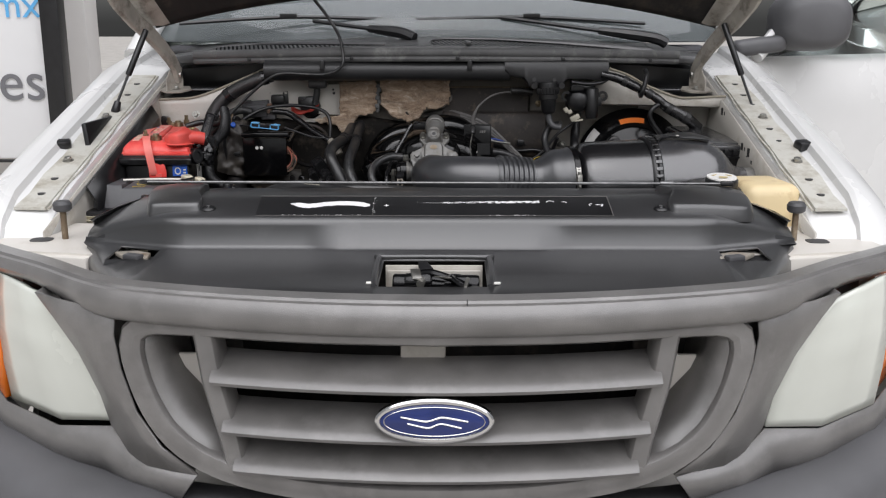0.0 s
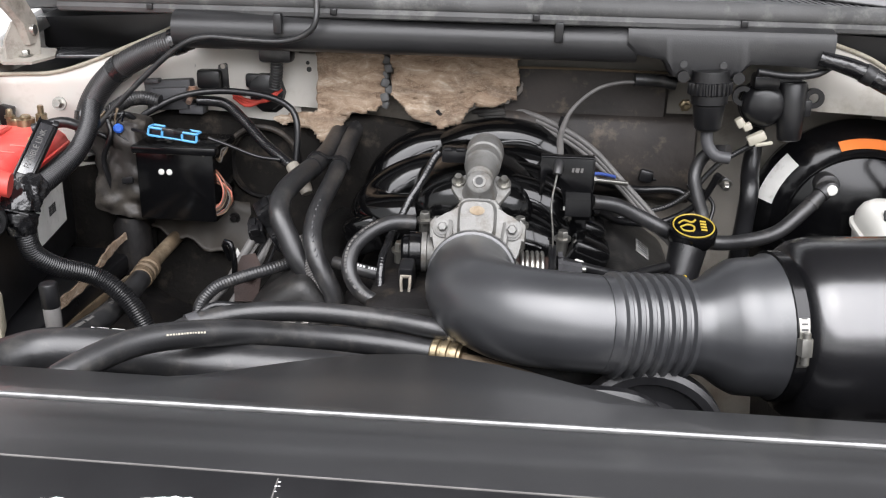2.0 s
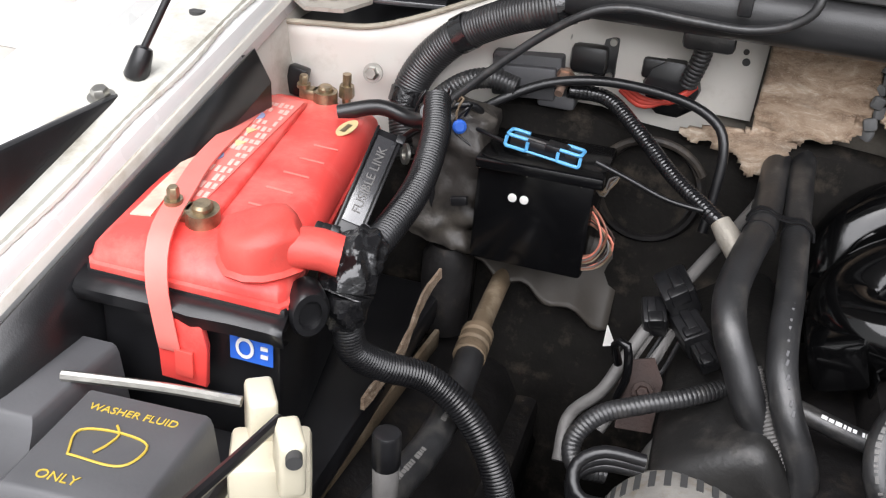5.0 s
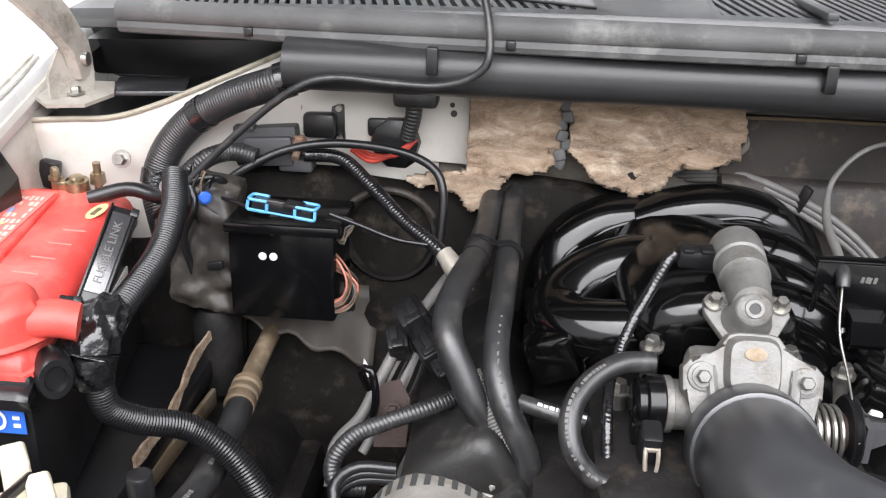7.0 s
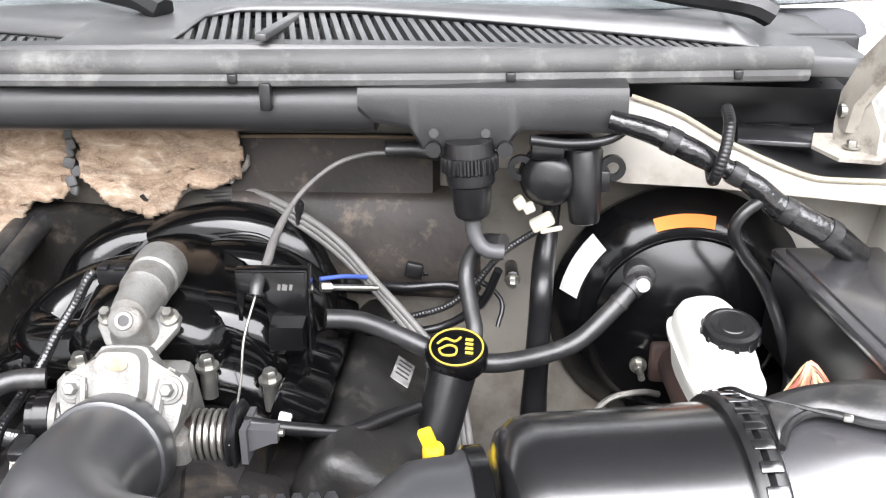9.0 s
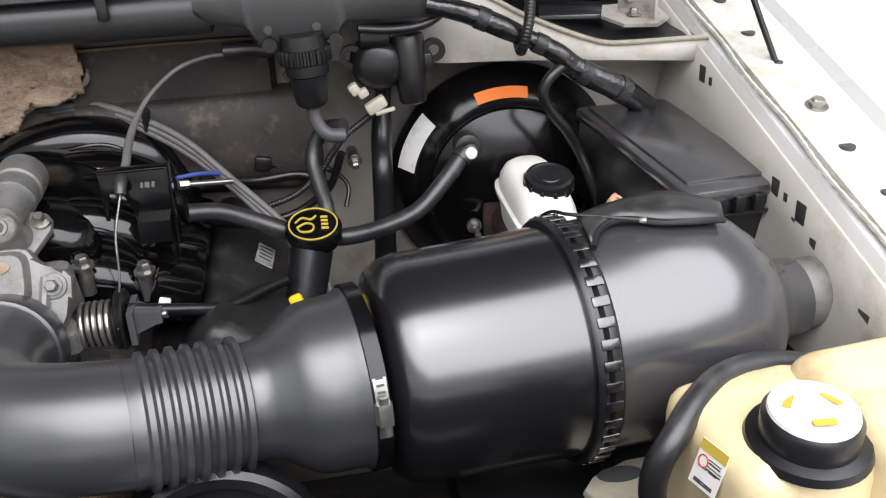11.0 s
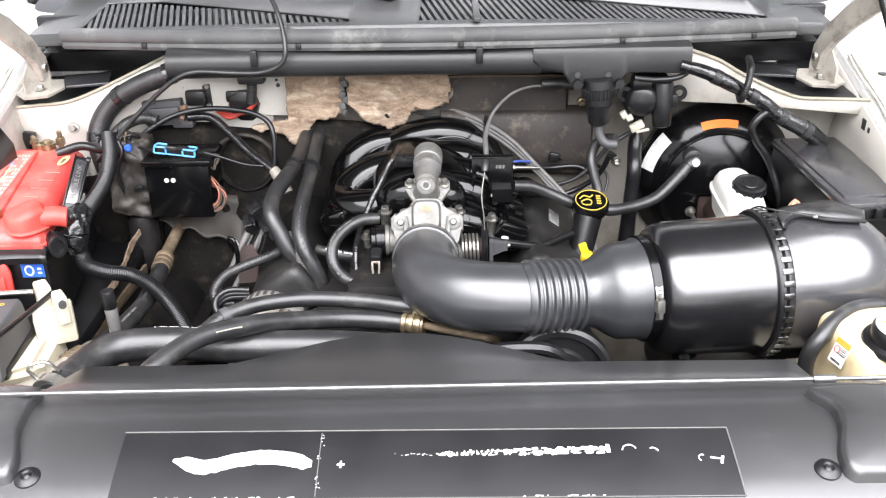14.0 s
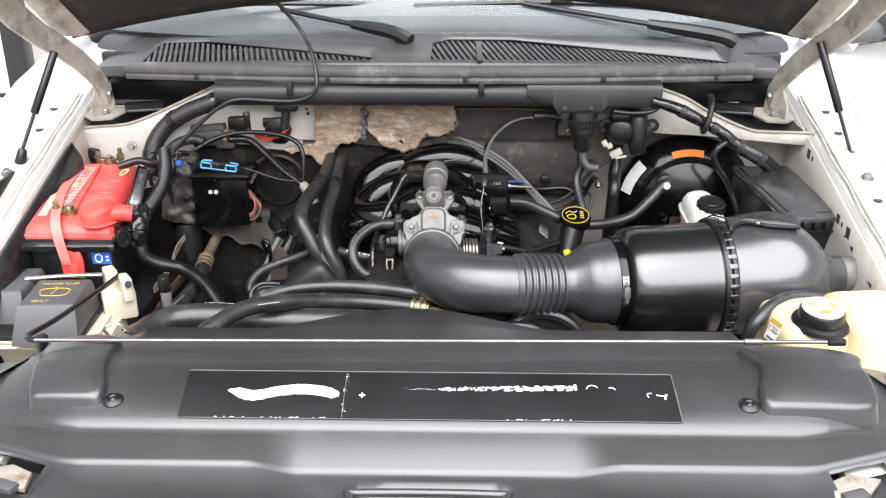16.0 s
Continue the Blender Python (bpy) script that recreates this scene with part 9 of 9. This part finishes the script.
    bunch = smooth_path([(-0.536, 2.222, 1.162), (-0.541, 2.198, 1.156), (-0.541, 2.182, 1.138), (-0.540, 2.181, 1.112)], 0.003)[0]
    loops = []
    for k, q in enumerate(bunch):
        u = k / (len(bunch) - 1)
        d = (bunch[min(k + 1, len(bunch) - 1)] - bunch[max(k - 1, 0)]).normalized()
        x_, y_, z_ = frame_of(d)
        loops.append([q + (x_ * math.cos(a) + y_ * math.sin(a)) * (0.0145 + 0.006 * math.sin(math.pi * u) + 0.0035 * abs(noise.noise(Vector((math.cos(a) * 2 + u * 3, math.sin(a) * 2 - u * 2, u * 5)))) + 0.0016 * math.sin(a * 7 + u * 16)) for a in (2 * math.pi * i / 40 for i in range(40))])
    rings(bm, loops)
    solo("cable_tape", bm, M_TAPE, "shiny black tape bunched on the battery cable", "tape", sharp=30)
    hose("battery_cable", [(-0.66, 2.445, 1.175), (-0.62, 2.455, 1.185), (-0.585, 2.45, 1.18), (-0.558, 2.43, 1.19), (-0.548, 2.385, 1.215)], 0.008, M_BLACK, "black negative battery cable", "cable")
    # conduit along firewall left
    run = [(-0.60, 2.50, 1.12), (-0.615, 2.52, 1.165), (-0.605, 2.53, 1.205), (-0.57, 2.53, 1.245), (-0.52, 2.52, 1.275), (-0.47, 2.51, 1.295), (-0.44, 2.515, 1.305)]
    ob = hose("harness_conduit", run, 0.0185, M_RUBBER, "thick corrugated wiring conduit on the firewall", "conduit", ribs=0.0034, depth=0.035)
    for u in (0.22, 0.55, 0.93):
        band(ob, run, 0.0185, u, 0.016, M_TAPE, 0.0012)
    hose("harness_conduit", [(-0.585, 2.50, 1.12), (-0.585, 2.51, 1.17), (-0.56, 2.52, 1.20), (-0.53, 2.53, 1.21), (-0.50, 2.53, 1.205)], 0.011, M_RUBBER, "thinner corrugated conduit beside it", "conduit", ribs=0.004, depth=0.07)
    hose("antenna_wire", [(-0.60, 2.48, 1.14), (-0.57, 2.47, 1.18), (-0.50, 2.475, 1.25), (-0.44, 2.47, 1.298), (-0.40, 2.47, 1.312), (-0.34, 2.468, 1.31), (-0.29, 2.466, 1.31), (-0.255, 2.462, 1.322), (-0.24, 2.462, 1.345), (-0.25, 2.49, 1.40), (-0.28, 2.52, 1.45), (-0.33, 2.49, 1.52)], 0.0042, M_RUBBER, "thin grey-black cable looped up to the hood", "cable")
    hose("arched_cable", [(-0.545, 2.52, 1.165), (-0.52, 2.52, 1.188), (-0.47, 2.535, 1.213), (-0.41, 2.545, 1.222), (-0.34, 2.54, 1.218), (-0.30, 2.53, 1.204), (-0.287, 2.52, 1.18), (-0.287, 2.51, 1.14), (-0.29, 2.50, 1.10)], 0.0050, M_BLACK, "glossy black arched cable", "cable")
    hose("sleeved_lead", [(-0.45, 2.55, 1.205), (-0.41, 2.56, 1.20), (-0.37, 2.53, 1.18), (-0.33, 2.49, 1.158), (-0.29, 2.455, 1.142), (-0.275, 2.445, 1.135)], 0.0082, M_TAPE, "corrugated lead to a crimped fitting", "conduit", ribs=0.0042, depth=0.06)
    hose("crimp_fitting", [(-0.278, 2.448, 1.137), (-0.268, 2.438, 1.128), (-0.258, 2.428, 1.118), (-0.25, 2.42, 1.105)], 0.0, M_PALEPIPE, "pale crimped metal fitting", "fitting", radii=[0.0095, 0.0115, 0.0105, 0.0085])
    for k in range(3):
        hose("red_wire", [(-0.40, 2.575, 1.215 - 0.004 * k), (-0.375, 2.565, 1.205 - 0.004 * k), (-0.345, 2.57, 1.205 + 0.002 * k), (-0.325, 2.58, 1.222)], 0.0028, M_REDWIRE, "red wires by the firewall grommet", "wiring")
    hose("thin_wire", [(-0.40, 2.45, 1.172), (-0.37, 2.45, 1.162), (-0.33, 2.45, 1.148), (-0.295, 2.447, 1.145)], 0.0025, M_BLACK, "thin twisted black wire", "wiring")
    hose("thin_wire", [(-0.49, 2.45, 1.175), (-0.52, 2.47, 1.175), (-0.545, 2.50, 1.168)], 0.0022, M_BLACK, "thin black wire to the relay box", "wiring")
    for k, pts in enumerate(([(-0.58, 2.49, 1.16), (-0.56, 2.47, 1.19), (-0.53, 2.48, 1.195), (-0.52, 2.50, 1.17)], [(-0.60, 2.47, 1.15), (-0.575, 2.46, 1.17), (-0.555, 2.47, 1.155), (-0.57, 2.50, 1.13)], [(-0.565, 2.48, 1.20), (-0.55, 2.46, 1.17), (-0.565, 2.46, 1.13), (-0.56, 2.47, 1.08)])):
        hose("loose_wire", pts, 0.004, M_BLACK, "loose dark wires beside the relay box", "wiring")
    # air conditioning pipes low left
    hose("ac_pipe", [(-0.488, 2.57, 0.995), (-0.487, 2.50, 0.992), (-0.484, 2.42, 0.99), (-0.48, 2.36, 0.985)], 0.011, M_TAN, "dusty tan metal pipe", "pipe")
    bm = B()
    lathe(bm, (-0.483, 2.40, 0.989), (0.06, -0.99, -0.08), [(0, 0.012), (0.002, 0.0165), (0.01, 0.0165), (0.012, 0.0135), (0.016, 0.0165), (0.024, 0.0165), (0.026, 0.0135), (0.03, 0.0165), (0.042, 0.0165), (0.044, 0.013)], n=20)
    solo("pipe_crimp", bm, M_TAN, "ridged tan pipe crimp", "fitting")
    run = [(-0.48, 2.365, 0.986), (-0.475, 2.30, 0.985), (-0.474, 2.23, 0.985), (-0.482, 2.17, 0.987), (-0.495, 2.11, 0.99), (-0.512, 2.065, 0.992)]
    ob = hose("ac_hose", run, 0.0145, M_RUBBER, "thick dusty black refrigerant hose")
    printed(ob, run, 0.0145, 0.3, 0.42, (0.2, -0.5, 0.85), 0.005, 1, M_GREYHOSE, seed=11)
    printed(ob, run, 0.0145, 0.55, 0.72, (0.2, -0.5, 0.85), 0.005, 1, M_GREYHOSE, seed=12)
    hose("ac_pipe", [(-0.505, 2.085, 0.991), (-0.525, 2.03, 0.996), (-0.545, 1.98, 1.0), (-0.575, 1.945, 1.0), (-0.62, 1.92, 0.998), (-0.72, 1.90, 0.99)], 0.0155, M_PALEPIPE, "pale dusty metal pipe by the washer bottle", "pipe")
    bm = B()
    prof = [(0, 0.0165)]
    for k in range(4):
        prof += [(0.003 + 0.009 * k, 0.019), (0.008 + 0.009 * k, 0.019), (0.009 + 0.009 * k, 0.0165)]
    lathe(bm, (-0.512, 2.068, 0.992), (-0.42, -0.9, 0.05), prof, n=20)
    solo("pipe_crimp", bm, M_TAN, "ridged dusty hose crimp", "fitting")
    # torn strip, dusty panel and blower housing behind the battery
    bm = B()
    loops = []
    for k in range(26):
        u = k / 25
        w = 0.006 + 0.005 * noise.noise(Vector((u * 9, 3, 1))) + 0.004 * noise.noise(Vector((u * 31, 5, 1)))
        p = Vector((-0.545 - 0.004 * math.sin(u * 7), 2.475 - 0.23 * u, 1.012 - 0.024 * u))
        loops.append([p + Vector((0, 0, w)), p + Vector((0.003, 0, w)), p + Vector((0.004, 0, -w)), p + Vector((0, 0, -w))])
    rings(bm, loops)
    solo("torn_strip", bm, M_FOIL, "torn tan edge strip beside the battery", "strip", sharp=40)
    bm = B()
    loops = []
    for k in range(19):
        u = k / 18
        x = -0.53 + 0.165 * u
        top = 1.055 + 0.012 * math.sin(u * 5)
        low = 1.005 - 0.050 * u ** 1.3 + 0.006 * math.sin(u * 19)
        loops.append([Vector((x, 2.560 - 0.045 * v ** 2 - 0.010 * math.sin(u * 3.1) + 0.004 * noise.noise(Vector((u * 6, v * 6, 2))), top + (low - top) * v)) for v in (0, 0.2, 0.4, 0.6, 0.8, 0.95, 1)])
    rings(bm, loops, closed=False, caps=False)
    shield = solid(solo("dust_shield", bm, M_PANEL, "dust-coated dark grey-brown panel under the relay box", "panel", sharp=50), 0.004)
    for x, z in ((-0.46, 1.035), (-0.40, 1.02)):
        bm = B()
        bolt(bm, (x, 2.545, z), (0, -1, 0.1), 0.006, 0.008)
        part("bolt", bm, M_UNDER, shield)
    blower = thing("blower_housing", "round dusty blower housing low on the firewall", "housing", (-0.352, 2.58, 1.04))
    bm = B()
    lathe(bm, (-0.352, 2.59, 1.105), (0, -1, 0.12), [(0, 0.060), (0.028, 0.059), (0.034, 0.055), (0.034, 0.051), (0.026, 0.048), (0.022, 0.03), (0.026, 0.02), (0.026, 0.0)], n=40)
    part("drum", bm, M_UNDER, blower)
    bm = B()
    tube(bm, [(-0.352 + 0.0585 * math.cos(a), 2.558 - 0.006 * math.sin(a), 1.109 + 0.0585 * math.sin(a)) for a in (0.5 + 2.4 * k / 14 for k in range(15))], 0.0045, n=8, step=0.008)
    part("rim", bm, M_DUSTY, blower, "dusty dark rim")
    rng = random.Random(21)
    for k in range(7):
        p = Vector((-0.585 + 0.008 * k, 2.47 + 0.01 * rng.random(), 1.185 + 0.016 * rng.random()))
        hose("loose_wire", [p, p + Vector((0.008, -0.006, 0.018 * rng.random())), p + Vector((0.016 * rng.uniform(-1, 1), -0.008, -0.012)), p + Vector((0.03 * rng.random(), -0.004, -0.03 - 0.02 * rng.random()))], 0.0014, (M_BLACK, M_JACKET, M_TAN)[k % 3], "thin loose wire beside the relay box", "wiring", n=6)
    for k, (x, y, z, a) in enumerate(((-0.36, 2.41, 1.0, 20),)):
        bm = B()
        prism(bm, [(0, 0), (0.016, 0.003), (0.006, 0.022)], Matrix.Translation((x, y, z)) @ pose(0, 0, 0, 50, a, a * 2), 0.001)
        solo("paper_scrap", bm, M_LABEL, "small pale scrap of paper in the bay", "scrap")
    # ignition coil connector cluster
    coil = thing("connector_block", "black connector block hung on the harness", "connector", (-0.31, 2.39, 1.07))
    for p, size, rot in (((-0.302, 2.405, 1.078), (0.030, 0.036, 0.034), (15, -30, 20)), ((-0.318, 2.395, 1.054), (0.022, 0.030, 0.026), (25, -10, 10)), ((-0.284, 2.388, 1.052), (0.026, 0.044, 0.028), (10, -25, 25)), ((-0.268, 2.362, 1.044), (0.018, 0.028, 0.018), (10, -25, 25))):
        bm = B()
        box(bm, p, size, rot, bevel=0.003)
        box(bm, Vector(p) + Vector((0.002, -0.016, 0.006)), (size[0] * 0.6, 0.012, size[2] * 0.5), rot, bevel=0.002)
        box(bm, Vector(p) + Vector((-0.004, -0.006, size[2] * 0.5)), (size[0] * 0.35, size[1] * 0.6, 0.005), rot, bevel=0.001)
        part("block", bm, M_BLACK, coil)
    for k in range(4):
        bm = B()
        tube(bm, [(-0.312 + 0.008 * k, 2.395, 1.045), (-0.325 + 0.008 * k, 2.375, 1.02 - 0.004 * k), (-0.334 + 0.006 * k, 2.36, 0.995), (-0.33 + 0.01 * k, 2.35, 0.965)], 0.0022, n=6, step=0.008)
        part("wire", bm, (M_GREYHOSE, M_BLACK)[k % 2], coil)
    hose("grey_conduit", [(-0.235, 2.56, 1.13), (-0.26, 2.50, 1.11), (-0.285, 2.45, 1.09), (-0.315, 2.40, 1.055), (-0.335, 2.37, 1.02), (-0.35, 2.35, 0.99), (-0.375, 2.34, 0.96), (-0.375, 2.31, 0.93)], 0.006, M_GREYHOSE, "grey wiring conduit winding downward", "conduit")
    hose("grey_conduit", [(-0.30, 2.40, 1.04), (-0.315, 2.37, 1.01), (-0.33, 2.35, 0.985), (-0.345, 2.33, 0.96)], 0.005, M_GREYHOSE, "second grey wiring conduit", "conduit")
    hose("alternator_lead", [(-0.25, 2.33, 1.035), (-0.28, 2.31, 1.03), (-0.315, 2.295, 1.022), (-0.345, 2.285, 1.01), (-0.362, 2.27, 0.99), (-0.355, 2.255, 0.975), (-0.33, 2.26, 0.97)], 0.0085, M_RUBBER, "corrugated lead above the alternator", "conduit", ribs=0.004, depth=0.06)
    for k in range(3):
        hose("alternator_lead", [(-0.30, 2.255, 0.998 - 0.006 * k), (-0.335, 2.25, 1.0 - 0.007 * k), (-0.355, 2.24, 0.985 - 0.006 * k), (-0.345, 2.225, 0.968 - 0.005 * k), (-0.31, 2.23, 0.965)], 0.0055, M_BLACK, "black looped alternator lead", "wiring")
    hose("coil_loop", [(-0.34, 2.34, 1.03), (-0.345, 2.33, 1.055), (-0.335, 2.325, 1.06), (-0.33, 2.325, 1.03), (-0.335, 2.33, 1.0)], 0.004, M_BOOST, "glossy black looped wire", "wiring")
    # right side
    run = [(0.15, 2.42, 1.112), (0.185, 2.43, 1.105), (0.225, 2.435, 1.086), (0.27, 2.43, 1.068), (0.32, 2.425, 1.060), (0.37, 2.445, 1.058), (0.415, 2.462, 1.068), (0.451, 2.478, 1.096), (0.474, 2.49, 1.118), (0.486, 2.497, 1.128)]
    ob = hose("brake_vacuum_hose", run, 0.0105, M_RUBBER, "black vacuum hose to the brake booster")
    band(ob, run, 0.0105, 0.96, 0.012, M_RUBBER, 0.002)
    band(ob, run, 0.0105, 0.9, 0.004, M_RUBBER, 0.001)
    for k in range(3):
        hose("plug_lead", [(-0.03 + 0.01 * k, 2.60, 1.195 - 0.004 * k), (0.04, 2.575, 1.203 - 0.005 * k), (0.10, 2.54, 1.190 - 0.007 * k), (0.15, 2.515, 1.165 - 0.008 * k), (0.195, 2.49, 1.125 - 0.006 * k), (0.245 - 0.004 * k, 2.465, 1.078 - 0.004 * k), (0.285 - 0.006 * k, 2.43, 1.04), (0.300 - 0.006 * k, 2.39, 0.99), (0.302 - 0.006 * k, 2.38, 0.95)], 0.0042, M_GREYHOSE, "grey ignition lead curving over the manifold", "ignition lead")
    bm = B()
    box(bm, (0.105, 2.535, 1.19), (0.006, 0.012, 0.032), (20, 0, 40), bevel=0.002)
    solo("lead_clip", bm, M_BLACK, "black ignition lead clip", "clip")
    hose("throttle_cable", [(0.215, 2.535, 1.259), (0.185, 2.535, 1.258), (0.150, 2.52, 1.249), (0.117, 2.49, 1.225), (0.102, 2.44, 1.201), (0.101, 2.39, 1.186), (0.099, 2.368, 1.181)], 0.0, M_GREYHOSE, "grey sheathed throttle cable", "cable", radii=[0.0026, 0.0026, 0.0026, 0.0028, 0.0042, 0.0046, 0.0046])
    hose("throttle_cable_end", [(0.099, 2.372, 1.182), (0.0985, 2.357, 1.177), (0.0975, 2.35, 1.168)], 0.0, M_RUBBER, "black cable end boot", "cable", radii=[0.005, 0.007, 0.006])
    hose("throttle_inner_cable", [(0.0975, 2.352, 1.168), (0.0915, 2.32, 1.137), (0.0945, 2.285, 1.108), (0.0945, 2.235, 1.075)], 0.0013, M_STEEL, "bare steel throttle cable", "cable", n=6)
    hose("cable_sleeve", [(0.205, 2.535, 1.263), (0.24, 2.54, 1.262), (0.265, 2.54, 1.258)], 0.009, M_RUBBER, "dark rubber sleeve on the throttle cable", "sleeve")
    hose("thin_conduit", [(0.380, 2.515, 1.182), (0.358, 2.52, 1.166), (0.336, 2.52, 1.150), (0.318, 2.522, 1.128), (0.303, 2.522, 1.108), (0.27, 2.525, 1.080), (0.22, 2.53, 1.062), (0.17, 2.52, 1.05)], 0.0042, M_RUBBER, "thin corrugated conduit across the firewall", "conduit", ribs=0.004)
    hose("thin_lead", [(0.19, 2.545, 1.115), (0.235, 2.548, 1.104), (0.275, 2.548, 1.107), (0.31, 2.545, 1.104), (0.335, 2.53, 1.085), (0.33, 2.515, 1.06)], 0.0028, M_BLACK, "thin black lead across the firewall", "wiring")
    hose("blue_wire", [(0.140, 2.455, 1.142), (0.161, 2.47, 1.139), (0.172, 2.48, 1.135), (0.188, 2.495, 1.128)], 0.0026, M_BLUEWIRE, "short blue wire behind the ignition leads", "wiring", n=8)
    plug = thing("wire_plug", "black plug on a wire across the firewall", "connector", (0.235, 2.54, 1.12))
    bm = B()
    box(bm, (0.234, 2.538, 1.121), (0.020, 0.014, 0.018), (0, 12, 0), bevel=0.003)
    part("body", bm, M_BLACK, plug)
    bm = B()
    tube(bm, [(0.244, 2.54, 1.116), (0.262, 2.548, 1.112), (0.286, 2.55, 1.109), (0.310, 2.54, 1.106), (0.323, 2.53, 1.100)], 0.0035, n=8)
    part("lead", bm, M_BLACK, plug)
    tip = thing("steel_union", "small bright steel union beside the throttle bracket", "fitting", (0.15, 2.445, 1.137))
    bm = B()
    cyl(bm, (0.143, 2.44, 1.139), (0.153, 2.445, 1.137), 0.0055, n=6)
    part("nut", bm, M_STEEL, tip)
    bm = B()
    cyl(bm, (0.152, 2.4445, 1.137), (0.200, 2.465, 1.128), 0.0035, n=10)
    part("pipe", bm, M_STEEL, tip)
    bm = B()
    lathe(bm, (0.280, 2.540, 1.229), (0.1, -1, -0.2), [(0, 0.009), (0.006, 0.009), (0.008, 0.006), (0.013, 0.005), (0.014, 0)], n=6)
    solo("firewall_nut", bm, M_BRASS, "yellow plated nut on the firewall", "nut")
    stud = thing("firewall_stud", "plated stud with a black nut on the firewall", "stud", (0.346, 2.52, 1.10))
    bm = B()
    cyl(bm, (0.346, 2.575, 1.112), (0.346, 2.512, 1.122), 0.0075, n=14, round_=0.001)
    part("nut", bm, M_BLACK, stud)
    bm = B()
    bolt(bm, (0.346, 2.513, 1.121), (0, -1, -0.6), 0.006, 0.010)
    part("stud_end", bm, M_STEEL, stud)
    hose("engine_harness", [(0.335, 2.47, 1.18), (0.31, 2.49, 1.17), (0.295, 2.485, 1.14), (0.30, 2.46, 1.11), (0.305, 2.44, 1.09), (0.30, 2.42, 1.06)], 0.009, M_RUBBER, "black engine harness branch", "wiring")
    hose("thin_harness", [(0.16, 2.45, 1.09), (0.20, 2.50, 1.06), (0.26, 2.52, 1.055), (0.31, 2.51, 1.09), (0.33, 2.49, 1.14)], 0.005, M_BLACK, "thin black taped harness", "wiring")
    hose("thin_harness", [(0.16, 2.50, 1.12), (0.22, 2.535, 1.10), (0.28, 2.54, 1.10), (0.315, 2.52, 1.085)], 0.0055, M_BLACK, "black wire across the firewall", "wiring")
    hose("throttle_lead", [(0.10, 2.262, 1.082), (0.15, 2.28, 1.065), (0.19, 2.30, 1.052), (0.225, 2.335, 1.048), (0.25, 2.36, 1.045)], 0.0065, M_BLACK, "black breather tube to the oil filler", "hose")
    # dark tube added where the brake booster's shadow falls
    hose("booster_shadow_tube", [(0.392, 2.56, 1.20), (0.382, 2.53, 1.14), (0.378, 2.50, 1.11), (0.376, 2.50, 1.055), (0.373, 2.50, 0.965), (0.370, 2.49, 0.88)], 0.0, M_BLACK, "dark tube standing in for the brake booster's shadow", "shaft", radii=[0.010, 0.013, 0.013, 0.014, 0.016, 0.016])
    run = [(0.44, 2.475, 1.310), (0.47, 2.468, 1.303), (0.494, 2.46, 1.295), (0.535, 2.455, 1.275), (0.579, 2.45, 1.252), (0.611, 2.45, 1.226), (0.663, 2.45, 1.198), (0.70, 2.46, 1.17)]
    ob = hose("main_harness", run, 0.0, M_TAPE, "black taped main wiring harness", "wiring", radii=[0.010, 0.012, 0.0125, 0.010, 0.0125, 0.0145, 0.015, 0.014])
    for u, r in ((0.22, 0.0122), (0.45, 0.0108), (0.66, 0.0132), (0.83, 0.0148)):
        band(ob, run, r, u, 0.014, M_CLOTH, 0.0012)
    hose("harness_loop", [(0.556, 2.48, 1.320), (0.553, 2.452, 1.312), (0.548, 2.438, 1.29), (0.542, 2.436, 1.268), (0.540, 2.444, 1.256), (0.541, 2.462, 1.262)], 0.0062, M_BLACK, "black ribbed harness retaining loop", "clip", ribs=0.004, depth=0.08)
    hose("motor_lead", [(0.36, 2.47, 1.29), (0.40, 2.475, 1.285), (0.44, 2.48, 1.288), (0.47, 2.49, 1.305)], 0.005, M_BLACK, "black lead to the wiper motor", "wiring")
    hose("vent_tube", [(0.600, 2.45, 1.238), (0.575, 2.44, 1.226), (0.564, 2.438, 1.206), (0.575, 2.438, 1.182), (0.592, 2.438, 1.160), (0.608, 2.44, 1.132), (0.620, 2.43, 1.10), (0.632, 2.42, 1.05), (0.62, 2.40, 1.02)], 0.0065, M_BLACK, "smooth black tube beside the brake booster", "hose")
    for k, p in enumerate(((0.128, 2.30, 1.06), (0.06, 2.215, 1.03))):
        bm = B()
        box(bm, p, (0.012, 0.008, 0.022), (0, 15, 0), bevel=0.002)
        solo("paper_tag", bm, M_LABEL if k == 0 else M_NATURAL, "small pale tag among the engine parts", "tag")
    bm = B()
    cyl(bm, (0.20, 2.24, 1.0), (0.215, 2.20, 1.02), 0.02, 0.012, n=6)
    cyl(bm, (0.215, 2.20, 1.02), (0.222, 2.18, 1.03), 0.008, n=12)
    solo("pipe_union", bm, M_TAN, "tan hexagonal pipe union", "fitting")


build_setting()
truck_body = build_body()
build_hood()
build_cowl(truck_body)
build_wipers()
build_grille()
build_cover()
build_engine()
build_intake()
build_brakes()
build_battery()
build_fittings()
build_hoses()
